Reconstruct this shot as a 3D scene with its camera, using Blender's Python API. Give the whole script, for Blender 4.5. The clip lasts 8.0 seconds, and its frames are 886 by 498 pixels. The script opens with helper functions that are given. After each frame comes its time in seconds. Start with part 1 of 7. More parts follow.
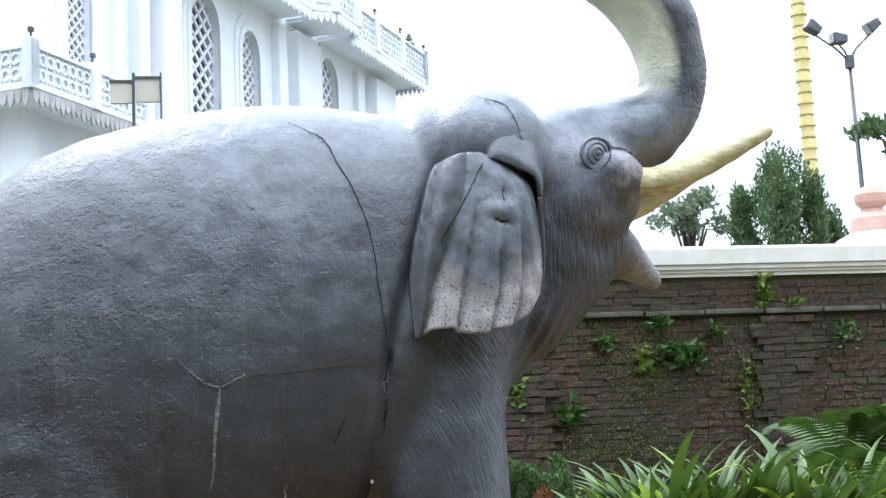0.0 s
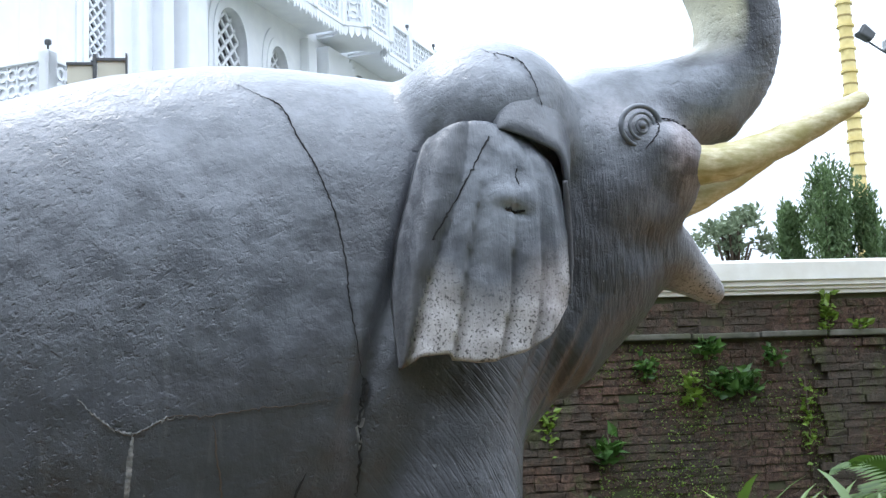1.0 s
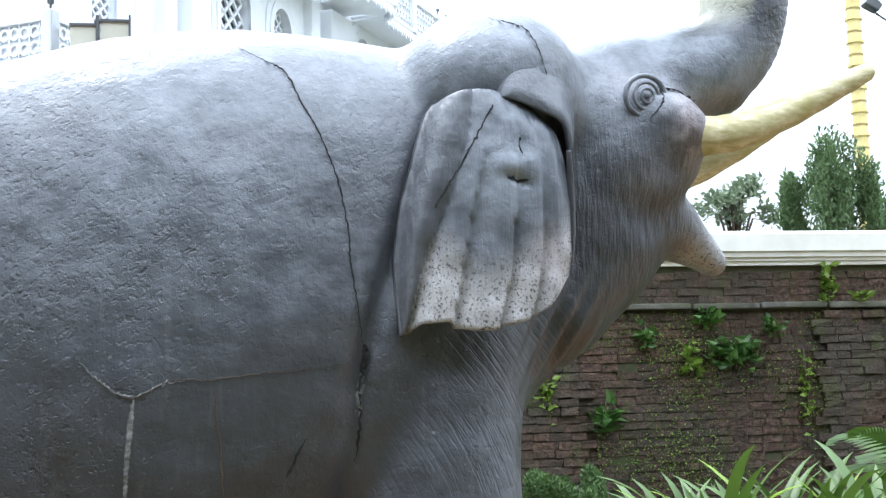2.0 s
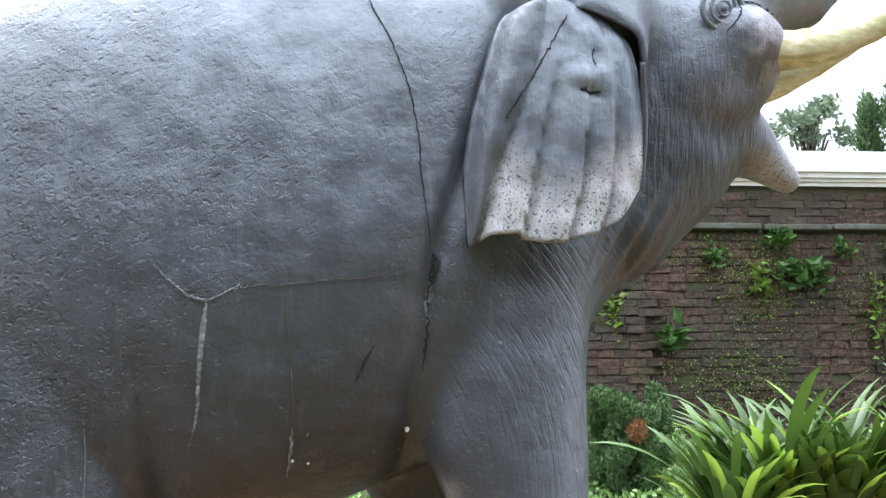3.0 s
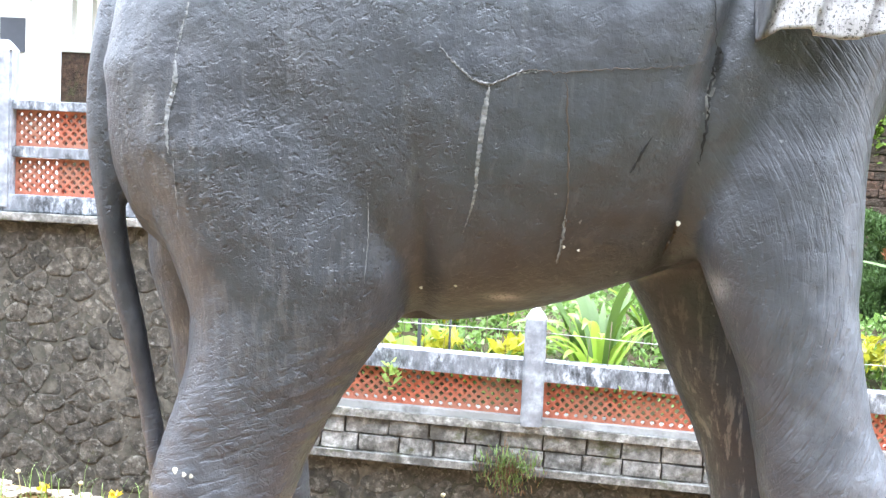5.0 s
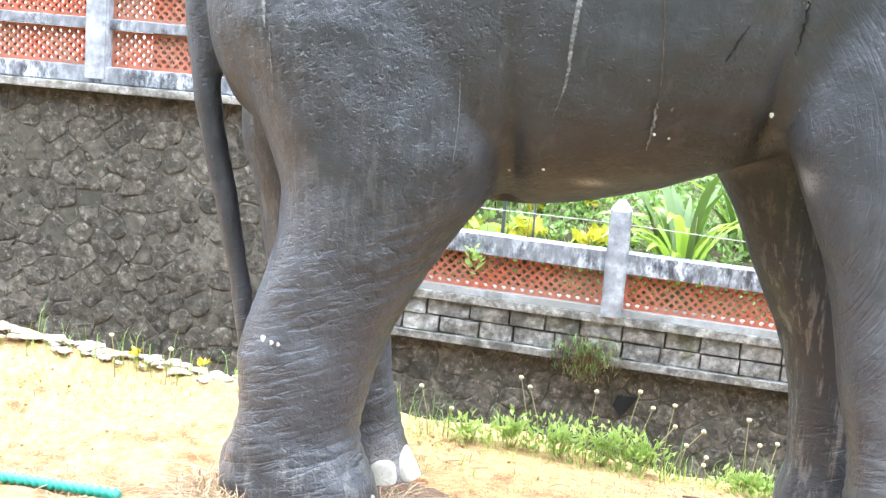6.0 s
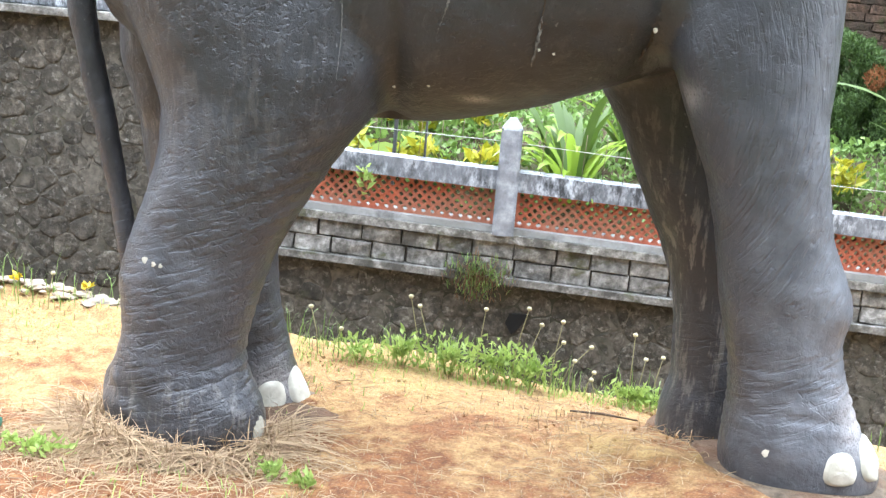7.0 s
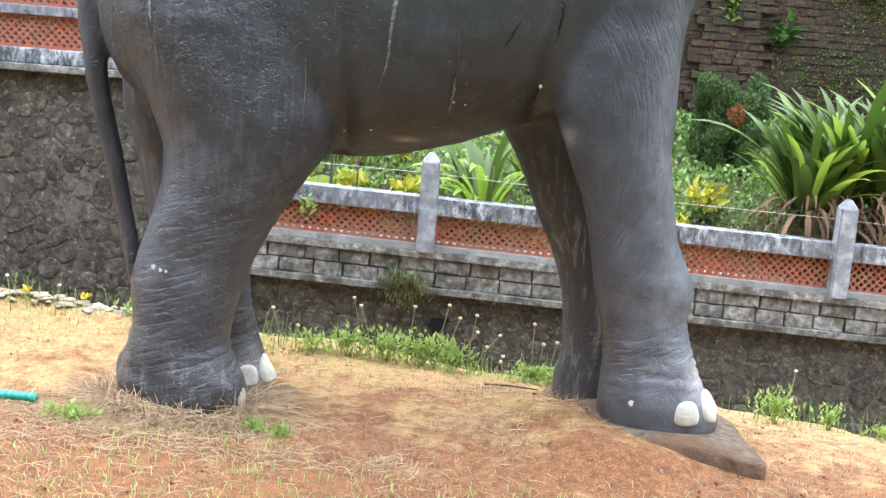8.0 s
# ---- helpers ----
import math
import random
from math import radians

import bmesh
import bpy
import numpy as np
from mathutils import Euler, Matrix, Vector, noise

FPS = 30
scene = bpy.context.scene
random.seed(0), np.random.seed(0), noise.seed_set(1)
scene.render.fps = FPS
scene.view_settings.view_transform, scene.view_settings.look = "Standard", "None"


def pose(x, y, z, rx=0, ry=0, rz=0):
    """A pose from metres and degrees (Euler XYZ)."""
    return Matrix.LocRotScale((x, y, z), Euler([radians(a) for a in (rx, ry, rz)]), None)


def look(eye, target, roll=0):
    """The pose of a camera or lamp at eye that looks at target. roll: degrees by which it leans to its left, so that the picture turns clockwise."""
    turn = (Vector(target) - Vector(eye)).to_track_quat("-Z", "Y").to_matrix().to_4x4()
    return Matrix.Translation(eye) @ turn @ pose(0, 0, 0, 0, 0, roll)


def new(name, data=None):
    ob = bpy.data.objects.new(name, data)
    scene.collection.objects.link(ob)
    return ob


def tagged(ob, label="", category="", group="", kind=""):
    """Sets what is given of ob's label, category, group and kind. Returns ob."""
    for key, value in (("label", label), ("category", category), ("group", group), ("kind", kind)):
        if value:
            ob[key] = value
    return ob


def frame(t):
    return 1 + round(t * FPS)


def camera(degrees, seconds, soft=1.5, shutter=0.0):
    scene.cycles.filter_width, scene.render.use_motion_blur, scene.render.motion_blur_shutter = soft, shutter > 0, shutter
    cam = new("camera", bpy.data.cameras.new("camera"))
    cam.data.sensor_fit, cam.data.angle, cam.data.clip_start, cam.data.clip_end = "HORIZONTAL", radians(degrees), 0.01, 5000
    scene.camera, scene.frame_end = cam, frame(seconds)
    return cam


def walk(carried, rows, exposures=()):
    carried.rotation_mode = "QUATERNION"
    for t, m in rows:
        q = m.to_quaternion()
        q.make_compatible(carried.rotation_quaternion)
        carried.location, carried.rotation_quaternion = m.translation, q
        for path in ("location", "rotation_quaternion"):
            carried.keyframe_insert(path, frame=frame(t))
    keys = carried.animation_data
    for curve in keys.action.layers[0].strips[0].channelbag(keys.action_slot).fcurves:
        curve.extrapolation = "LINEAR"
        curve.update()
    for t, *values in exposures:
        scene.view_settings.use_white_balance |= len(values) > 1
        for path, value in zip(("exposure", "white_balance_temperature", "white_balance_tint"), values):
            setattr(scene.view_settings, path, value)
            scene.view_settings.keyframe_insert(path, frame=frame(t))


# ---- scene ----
cam = camera(37.64, 8.0, 1.4)
PATH = [
    (0.0, look((-0.280, -1.238, 1.573), (0.462, 2.659, 2.094), -2.49)),
    (0.5, look((0.003, -0.306, 1.645), (0.712, 3.565, 2.358), -2.62)),
    (1.0, look((0.086, -0.005, 1.666), (0.400, 1.948, 1.964), -2.35)),
    (2.3, look((0.080, -0.005, 1.674), (0.382, 1.958, 1.913), -1.12)),
    (2.5, look((0.077, -0.008, 1.666), (0.359, 1.959, 1.892), -0.85)),
    (3.0, look((0.077, -0.014, 1.655), (0.285, 1.971, 1.774), -0.12)),
    (3.5, look((0.059, -0.010, 1.632), (0.224, 1.983, 1.661), 0.32)),
    (4.0, look((0.030, -0.015, 1.615), (0.128, 1.982, 1.563), 1.26)),
    (4.5, look((0.003, -0.030, 1.598), (-0.007, 1.966, 1.480), 1.6)),
    (5.0, look((-0.052, -0.050, 1.571), (-0.192, 1.937, 1.400), 2.75)),
    (5.2, look((-0.067, -0.065, 1.560), (-0.256, 1.916, 1.366), 3.2)),
    (6.3, look((-0.047, -0.095, 1.528), (-0.301, 1.845, 1.115), 4.6)),
    (6.5, look((-0.036, -0.082, 1.522), (-0.247, 1.856, 1.075), 4.7)),
    (7.0, look((-0.016, -0.057, 1.523), (-0.106, 1.891, 1.077), 5.0)),
    (7.5, look((-0.020, -0.306, 1.567), (-0.064, 1.649, 1.149), 5.0)),
    (8.0, look((-0.058, -1.328, 1.678), (-0.021, 0.635, 1.294), 4.6)),
]
walk(cam, PATH, [(0.0, 0.1, 6220, 10), (0.5, -0.17, 6210, 10), (1.0, -0.02, 6240, 10), (2.5, 0.48, 6250, 9), (3.5, 0.82, 6270, 13), (4.5, 1.42, 6330, 13), (5.2, 1.58, 6340, 12), (6.5, 1.27, 6420, 10), (7.0, 0.97, 6460, 11), (8.0, 0.62, 6500, 12)])

# ---- daylight: a bright overcast sky with a veiled sun behind the statue ----
world = bpy.data.worlds.new("sky")
scene.world = world
world.use_nodes = True
wn = world.node_tree.nodes
wl = world.node_tree.links
sky = wn.new("ShaderNodeTexSky")
sky.sky_type = "NISHITA"
sky.sun_disc = False
SUN_EL, SUN_ROT = radians(62), radians(-35)
sky.sun_elevation, sky.sun_rotation = SUN_EL, SUN_ROT
sky.dust_density, sky.air_density = 4.0, 1.0
hs = wn.new("ShaderNodeHueSaturation")
hs.inputs["Saturation"].default_value = 0.28
wl.new(sky.outputs["Color"], hs.inputs["Color"])
# even cloud cover, several times as bright overhead as at the horizon
up = wn.new("ShaderNodeTexCoord")
split = wn.new("ShaderNodeSeparateXYZ")
wl.new(up.outputs["Generated"], split.inputs["Vector"])
lift = wn.new("ShaderNodeMapRange")
lift.inputs["From Min"].default_value, lift.inputs["From Max"].default_value = 0.0, 1.0
lift.inputs["To Min"].default_value, lift.inputs["To Max"].default_value = 0.85, 5.2
rise = wn.new("ShaderNodeMath")
rise.operation = "POWER"
rise.use_clamp = True
rise.inputs[1].default_value = 1.5
wl.new(split.outputs["Z"], rise.inputs[0])
wl.new(rise.outputs[0], lift.inputs["Value"])
veil = wn.new("ShaderNodeVectorMath")
veil.operation = "SCALE"
veil.inputs[0].default_value = (9.2, 10.2, 11.6)
wl.new(lift.outputs["Result"], veil.inputs["Scale"])
cloud = wn.new("ShaderNodeMixRGB")
cloud.inputs["Fac"].default_value = 0.85
wl.new(veil.outputs["Vector"], cloud.inputs["Color2"])
wl.new(hs.outputs["Color"], cloud.inputs["Color1"])
wl.new(cloud.outputs["Color"], wn["Background"].inputs["Color"])
wn["Background"].inputs["Strength"].default_value = 0.12

sun_data = bpy.data.lights.new("sun", "SUN")
sun_data.energy, sun_data.angle, sun_data.color = 1.4, radians(18), (1.0, 0.96, 0.9)
sun = new("sun", sun_data)
sun.matrix_world = look((-6.0 * math.cos(SUN_EL), 8.5 * math.cos(SUN_EL), 10.0 * math.sin(SUN_EL)), (0, 0, 0))


# ---- materials ----
def nodes_of(name, rough=0.8, metal=0.0):
    m = bpy.data.materials.new(name)
    m.use_nodes = True
    nt = m.node_tree
    b = nt.nodes["Principled BSDF"]
    b.inputs["Roughness"].default_value, b.inputs["Metallic"].default_value = rough, metal
    return m, nt, b


def coords(nt, kind="Object"):
    return nt.nodes.new("ShaderNodeTexCoord").outputs[kind]


def noise_tex(nt, vec, scale, detail=4.0, rough=0.55, stretch=None):
    if stretch:
        mp = nt.nodes.new("ShaderNodeMapping")
        mp.inputs["Scale"].default_value = stretch
        nt.links.new(vec, mp.inputs["Vector"])
        vec = mp.outputs["Vector"]
    n = nt.nodes.new("ShaderNodeTexNoise")
    n.inputs["Scale"].default_value, n.inputs["Detail"].default_value, n.inputs["Roughness"].default_value = scale, detail, rough
    nt.links.new(vec, n.inputs["Vector"])
    return n.outputs["Fac"]


def turned(nt, vec, deg):
    """The same place in axes leant by some degrees about y."""
    mp = nt.nodes.new("ShaderNodeMapping")
    mp.inputs["Rotation"].default_value = (0, radians(deg), 0)
    nt.links.new(vec, mp.inputs["Vector"])
    return mp.outputs["Vector"]


def ramp(nt, fac, stops):
    r = nt.nodes.new("ShaderNodeValToRGB")
    els = r.color_ramp.elements
    while len(els) < len(stops):
        els.new(0.5)
    for e, (p, c) in zip(els, stops):
        e.position = p
        e.color = (*c, 1) if len(c) == 3 else c
    nt.links.new(fac, r.inputs["Fac"])
    return r.outputs["Color"]


def mix(nt, fac, a, b, mode="MIX"):
    n = nt.nodes.new("ShaderNodeMixRGB")
    n.blend_type = mode
    for key, v in (("Fac", fac), ("Color1", a), ("Color2", b)):
        if isinstance(v, bpy.types.NodeSocket):
            nt.links.new(v, n.inputs[key])
        else:
            n.inputs[key].default_value = v if isinstance(v, float) else (*v, 1)
    return n.outputs["Color"]


def maths(nt, op, a, b=0.0):
    n = nt.nodes.new("ShaderNodeMath")
    n.operation = op
    for i, v in enumerate((a, b)):
        if isinstance(v, bpy.types.NodeSocket):
            nt.links.new(v, n.inputs[i])
        else:
            n.inputs[i].default_value = v
    return n.outputs[0]


def relief(nt, b, height, strength=0.3, dist=0.01, before=None):
    n = nt.nodes.new("ShaderNodeBump")
    n.inputs["Strength"].default_value, n.inputs["Distance"].default_value = strength, dist
    nt.links.new(height, n.inputs["Height"])
    if before is not None:
        nt.links.new(before, n.inputs["Normal"])
    nt.links.new(n.outputs["Normal"], b.inputs["Normal"])
    return n.outputs["Normal"]


def attr(nt, name):
    n = nt.nodes.new("ShaderNodeAttribute")
    n.attribute_name = name
    return n.outputs["Fac"]


def rand(nt):
    return nt.nodes.new("ShaderNodeObjectInfo").outputs["Random"]


def simple(name, lo, hi, scale=20.0, rough=0.8, metal=0.0, bump=0.2, dist=0.005, stretch=None, dirt=None, per_object=0.0, big=2.5):
    """A surface in two tones at a fine and a coarse scale, with relief."""
    m, nt, b = nodes_of(name, rough, metal)
    v = coords(nt)
    f = noise_tex(nt, v, scale, 6.0, 0.6, stretch)
    if per_object:
        v = nt.nodes.new("ShaderNodeNewGeometry").outputs["Position"]
    g = noise_tex(nt, v, big, 4.0, 0.6)
    c = ramp(nt, f, [(0.3, lo), (0.7, hi)])
    c = mix(nt, ramp(nt, g, [(0.35, (0, 0, 0)), (0.7, (1, 1, 1))]), c, dirt or lo) if dirt else mix(nt, 0.35, c, ramp(nt, g, [(0.3, lo), (0.7, hi)]))
    if per_object:
        h = nt.nodes.new("ShaderNodeHueSaturation")
        r = rand(nt)
        nt.links.new(maths(nt, "ADD", maths(nt, "MULTIPLY", r, per_object), 1.0 - per_object / 2), h.inputs["Value"])
        nt.links.new(maths(nt, "ADD", maths(nt, "MULTIPLY", r, 0.04), 0.48), h.inputs["Hue"])
        nt.links.new(c, h.inputs["Color"])
        c = h.outputs["Color"]
    nt.links.new(c, b.inputs["Base Color"])
    if bump:
        relief(nt, b, f, bump, dist)
    return m


def make_statue_paint():
    """Dull blue-grey enamel over cement: chalky patches and painted skylight, runs, worn bare cement, dents and trowel
    marks.
    """
    m, nt, b = nodes_of("grey_statue_paint", 0.45)
    b.inputs["Specular IOR Level"].default_value = 0.55
    v = coords(nt)
    big = noise_tex(nt, v, 1.6, 5.0)
    fine = noise_tex(nt, v, 9.0, 8.0, 0.65)
    c = ramp(nt, big, [(0.3, (0.033, 0.0345, 0.039)), (0.7, (0.055, 0.0585, 0.068))])
    c = mix(nt, ramp(nt, fine, [(0.45, (0, 0, 0)), (0.8, (0.3, 0.3, 0.3))]), c, (0.115, 0.128, 0.152))
    # brownish grime in soft patches
    c = mix(nt, ramp(nt, noise_tex(nt, v, 2.3, 5.0, 0.6), [(0.48, (0, 0, 0)), (0.72, (0.45, 0.45, 0.45))]), c, (0.046, 0.041, 0.042))
    # thin vertical run marks
    runs = noise_tex(nt, v, 22.0, 5.0, 0.6, (1.0, 1.0, 0.05))
    c = mix(nt, maths(nt, "MULTIPLY", ramp(nt, runs, [(0.58, (0, 0, 0)), (0.68, (1, 1, 1))]), 0.13), c, (0.22, 0.225, 0.235))
    # small chips
    chips = ramp(nt, noise_tex(nt, v, 42.0, 2.0, 0.5), [(0.735, (0, 0, 0)), (0.76, (0.5, 0.5, 0.5))])
    c = mix(nt, chips, c, (0.26, 0.27, 0.28))
    # dried cement runs on the rougher legs
    drip = ramp(nt, noise_tex(nt, v, 30.0, 6.0, 0.7, (1.0, 1.0, 0.13)), [(0.52, (0, 0, 0)), (0.6, (1, 1, 1))])
    c = mix(nt, maths(nt, "MULTIPLY", drip, attr(nt, "runs")), c, (0.22, 0.21, 0.2))
    # chalked, worn and bare-cement areas; chalk also paints skylight on the upper body
    speck = noise_tex(nt, v, 125.0, 3.0, 0.55)
    chalk_skylight = mix(nt, ramp(nt, fine, [(0.3, (0, 0, 0)), (0.7, (1, 1, 1))]), (0.1, 0.112, 0.132), (0.27, 0.293, 0.33))
    c = mix(nt, attr(nt, "wear_skylight"), c, chalk_skylight)
    flecks = mix(nt, ramp(nt, speck, [(0.36, (0, 0, 0)), (0.45, (1, 1, 1))]), (0.075, 0.07, 0.068), mix(nt, ramp(nt, fine, [(0.35, (0, 0, 0)), (0.65, (1, 1, 1))]), (0.3, 0.285, 0.28), (0.46, 0.44, 0.435)))
    c = mix(nt, attr(nt, "bare"), c, flecks)
    c = mix(nt, attr(nt, "rosy"), c, mix(nt, ramp(nt, fine, [(0.4, (0, 0, 0)), (0.6, (1, 1, 1))]), (0.13, 0.105, 0.105), (0.42, 0.37, 0.38)))
    c = mix(nt, attr(nt, "cream"), c, mix(nt, fine, (0.4, 0.39, 0.28), (0.72, 0.7, 0.52)))
    # dents, coloured darker where they are deepest
    dents = ramp(nt, noise_tex(nt, turned(nt, v, 35), 54.0, 3.0, 0.55, (0.85, 1, 1.1)), [(0.33, (0, 0, 0)), (0.44, (1, 1, 1))])
    patch = ramp(nt, noise_tex(nt, v, 2.1, 3.0, 0.6), [(0.4, (0.25, 0.25, 0.25)), (0.6, (1, 1, 1))])
    patch = maths(nt, "MULTIPLY", patch, attr(nt, "rash"))
    c = mix(nt, maths(nt, "MULTIPLY", maths(nt, "SUBTRACT", 1.0, dents), maths(nt, "MULTIPLY", patch, 0.55)), c, (0.018, 0.019, 0.022))
    nt.links.new(c, b.inputs["Base Color"])
    nt.links.new(ramp(nt, fine, [(0.3, (0.3, 0.3, 0.3)), (0.7, (0.5, 0.5, 0.5))]), b.inputs["Roughness"])
    n = relief(nt, b, maths(nt, "MULTIPLY", dents, patch), 0.7, 0.0065)
    grit = ramp(nt, noise_tex(nt, v, 70.0, 5.0, 0.65), [(0.38, (0, 0, 0)), (0.62, (1, 1, 1))])
    n = relief(nt, b, maths(nt, "MULTIPLY", grit, patch), 0.5, 0.0035, n)
    lumps = ramp(nt, noise_tex(nt, v, 24.0, 3.0, 0.5), [(0.56, (0, 0, 0)), (0.72, (1, 1, 1))])
    n = relief(nt, b, maths(nt, "MULTIPLY", lumps, patch), 0.4, 0.008, n)
    n = relief(nt, b, noise_tex(nt, v, 6.5, 5.0, 0.55), 0.34, 0.05, n)
    # hair-thin trowel creases
    for sc, st in ((5.0, 0.15), (15.0, 0.09)):
        r = maths(nt, "ABSOLUTE", maths(nt, "SUBTRACT", noise_tex(nt, v, sc, 5.0, 0.6), 0.5))
        n = relief(nt, b, ramp(nt, r, [(0.0, (0, 0, 0)), (0.016, (1, 1, 1))]), st, 0.006, n)
    hair = noise_tex(nt, v, 22.0, 4.0, 0.6, (3.2, 1.0, 0.4))
    n = relief(nt, b, maths(nt, "MULTIPLY", hair, attr(nt, "wrinkle")), 0.7, 0.024, n)
    # fine folds that ring the legs, rising to the front, in patches
    folds = ramp(nt, noise_tex(nt, turned(nt, v, 20), 14.0, 3.0, 0.55, (0.55, 0.55, 3.4)), [(0.38, (0, 0, 0)), (0.47, (0.85, 0.85, 0.85)), (0.6, (1, 1, 1))])
    cross = ramp(nt, noise_tex(nt, turned(nt, v, -38), 17.0, 3.0, 0.55, (0.7, 0.7, 2.6)), [(0.3, (0.2, 0.2, 0.2)), (0.4, (1, 1, 1))])
    worn = ramp(nt, noise_tex(nt, v, 5.0, 3.0, 0.5), [(0.36, (0.3, 0.3, 0.3)), (0.58, (1, 1, 1))])
    folds = maths(nt, "MULTIPLY", maths(nt, "MULTIPLY", folds, cross), maths(nt, "MULTIPLY", worn, attr(nt, "rings")))
    n = relief(nt, b, folds, 0.5, 0.008, n)
    # combed strokes that curve round the elbow
    cb = nt.nodes.new("ShaderNodeCombineXYZ")
    nt.links.new(attr(nt, "arc"), cb.inputs["X"])
    nt.links.new(maths(nt, "MULTIPLY", attr(nt, "ang"), 0.09), cb.inputs["Y"])
    comb = ramp(nt, noise_tex(nt, cb.outputs["Vector"], 68.0, 2.5, 0.55), [(0.38, (0, 0, 0)), (0.5, (1, 1, 1))])
    comb = maths(nt, "MULTIPLY", comb, maths(nt, "MULTIPLY", worn, attr(nt, "combed")))
    relief(nt, b, comb, 0.55, 0.008, n)
    return m


MAT = {}
MAT["statue"] = make_statue_paint()
MAT["crack"] = simple("open_crack", (0.008, 0.008, 0.009), (0.03, 0.03, 0.03), 60, 0.95)
MAT["hole"] = simple("painted_hole_shade", (0.004, 0.004, 0.004), (0.008, 0.008, 0.008), 20, 1.0, bump=0)
MAT["streak"] = simple("lime_streak", (0.12, 0.121, 0.123), (0.35, 0.347, 0.337), 70, 0.8, dirt=(0.1, 0.102, 0.106), big=34)
MAT["rust"] = simple("brown_stain", (0.06, 0.048, 0.04), (0.11, 0.08, 0.06), 40, 0.85)
MAT["ivory"] = simple("yellowed_tusk_paint", (0.36, 0.29, 0.12), (0.76, 0.7, 0.48), 16, 0.45, stretch=(1, 4, 4), bump=0.4, dist=0.005, dirt=(0.34, 0.3, 0.11), big=11)
MAT["nail"] = simple("white_nail_paint", (0.5, 0.49, 0.41), (0.78, 0.77, 0.68), 18, 0.6, bump=0.35, dirt=(0.42, 0.4, 0.33), big=12)
MAT["plaster"] = simple("white_lime_plaster", (0.74, 0.76, 0.8), (0.82, 0.84, 0.86), 3, 0.7, bump=0.1, dirt=(0.70, 0.72, 0.76), big=0.35)
# dark colour that stands for the shade inside rooms and openings
MAT["shade_room"] = simple("painted_room_shade", (0.05, 0.055, 0.065), (0.09, 0.095, 0.11), 2, 0.9)
MAT["grime_plaster"] = simple("grimy_plaster", (0.42, 0.42, 0.42), (0.62, 0.62, 0.63), 6, 0.8, bump=0.2, dirt=(0.3, 0.28, 0.26), big=3)
MAT["coping"] = simple("whitewashed_coping", (0.64, 0.63, 0.58), (0.78, 0.78, 0.74), 7, 0.75, bump=0.15, dirt=(0.58, 0.56, 0.49), big=1.2)


def make_whitewash():
    """Weathered blue-white limewash with black mould runs from the top edge and worn grey patches."""
    m, nt, b = nodes_of("weathered_whitewash", 0.85)
    v = coords(nt)
    a = noise_tex(nt, v, 20.0, 9.0, 0.72, (1, 1, 0.5))
    g = noise_tex(nt, v, 3.2, 5.0, 0.6)
    c = ramp(nt, a, [(0.4, (0.045, 0.05, 0.056)), (0.5, (0.2, 0.22, 0.25)), (0.62, (0.6, 0.65, 0.72))])
    c = mix(nt, ramp(nt, g, [(0.4, (0, 0, 0)), (0.6, (0.85, 0.85, 0.85))]), c, mix(nt, a, (0.1, 0.11, 0.125), (0.26, 0.28, 0.31)))
    c = mix(nt, ramp(nt, noise_tex(nt, v, 11.0, 7.0, 0.7, (1, 1, 0.3)), [(0.56, (0, 0, 0)), (0.62, (0.9, 0.9, 0.9))]), c, (0.035, 0.037, 0.04))
    nt.links.new(c, b.inputs["Base Color"])
    relief(nt, b, a, 0.5, 0.008)
    return m


MAT["whitewash"] = make_whitewash()
MAT["post_wash"] = simple("whitewashed_post", (0.16, 0.175, 0.2), (0.56, 0.6, 0.66), 17, 0.85, bump=0.6, dist=0.008, dirt=(0.2, 0.215, 0.24), big=9)
MAT["grey_wash"] = simple("greyed_whitewash", (0.16, 0.165, 0.165), (0.52, 0.54, 0.55), 12, 0.9, bump=0.4, dist=0.008, dirt=(0.2, 0.2, 0.19), big=3)


def make_rubble():
    """Dark brown weathered rubble with pale lime bloom, black mould and a little moss."""
    m, nt, b = nodes_of("dark_rubble_stone", 0.92)
    p = nt.nodes.new("ShaderNodeNewGeometry").outputs["Position"]
    f = noise_tex(nt, p, 21.0, 9.0, 0.7)
    c = ramp(nt, f, [(0.3, (0.022, 0.02, 0.0165)), (0.5, (0.082, 0.074, 0.06)), (0.7, (0.2, 0.18, 0.15))])
    c = mix(nt, ramp(nt, noise_tex(nt, p, 5.0, 6.0, 0.7), [(0.5, (0, 0, 0)), (0.62, (0.6, 0.6, 0.6))]), c, (0.034, 0.032, 0.025))
    c = mix(nt, ramp(nt, noise_tex(nt, p, 30.0, 5.0, 0.65), [(0.56, (0, 0, 0)), (0.64, (0.75, 0.75, 0.75))]), c, (0.24, 0.228, 0.2))
    c = mix(nt, ramp(nt, noise_tex(nt, p, 9.0, 5.0, 0.7), [(0.6, (0, 0, 0)), (0.7, (0.5, 0.5, 0.5))]), c, (0.055, 0.06, 0.022))
    h = nt.nodes.new("ShaderNodeHueSaturation")
    nt.links.new(maths(nt, "ADD", maths(nt, "MULTIPLY", rand(nt), 0.5), 0.75), h.inputs["Value"])
    nt.links.new(c, h.inputs["Color"])
    nt.links.new(h.outputs["Color"], b.inputs["Base Color"])
    relief(nt, b, f, 0.9, 0.035)
    return m


MAT["stone"] = make_rubble()
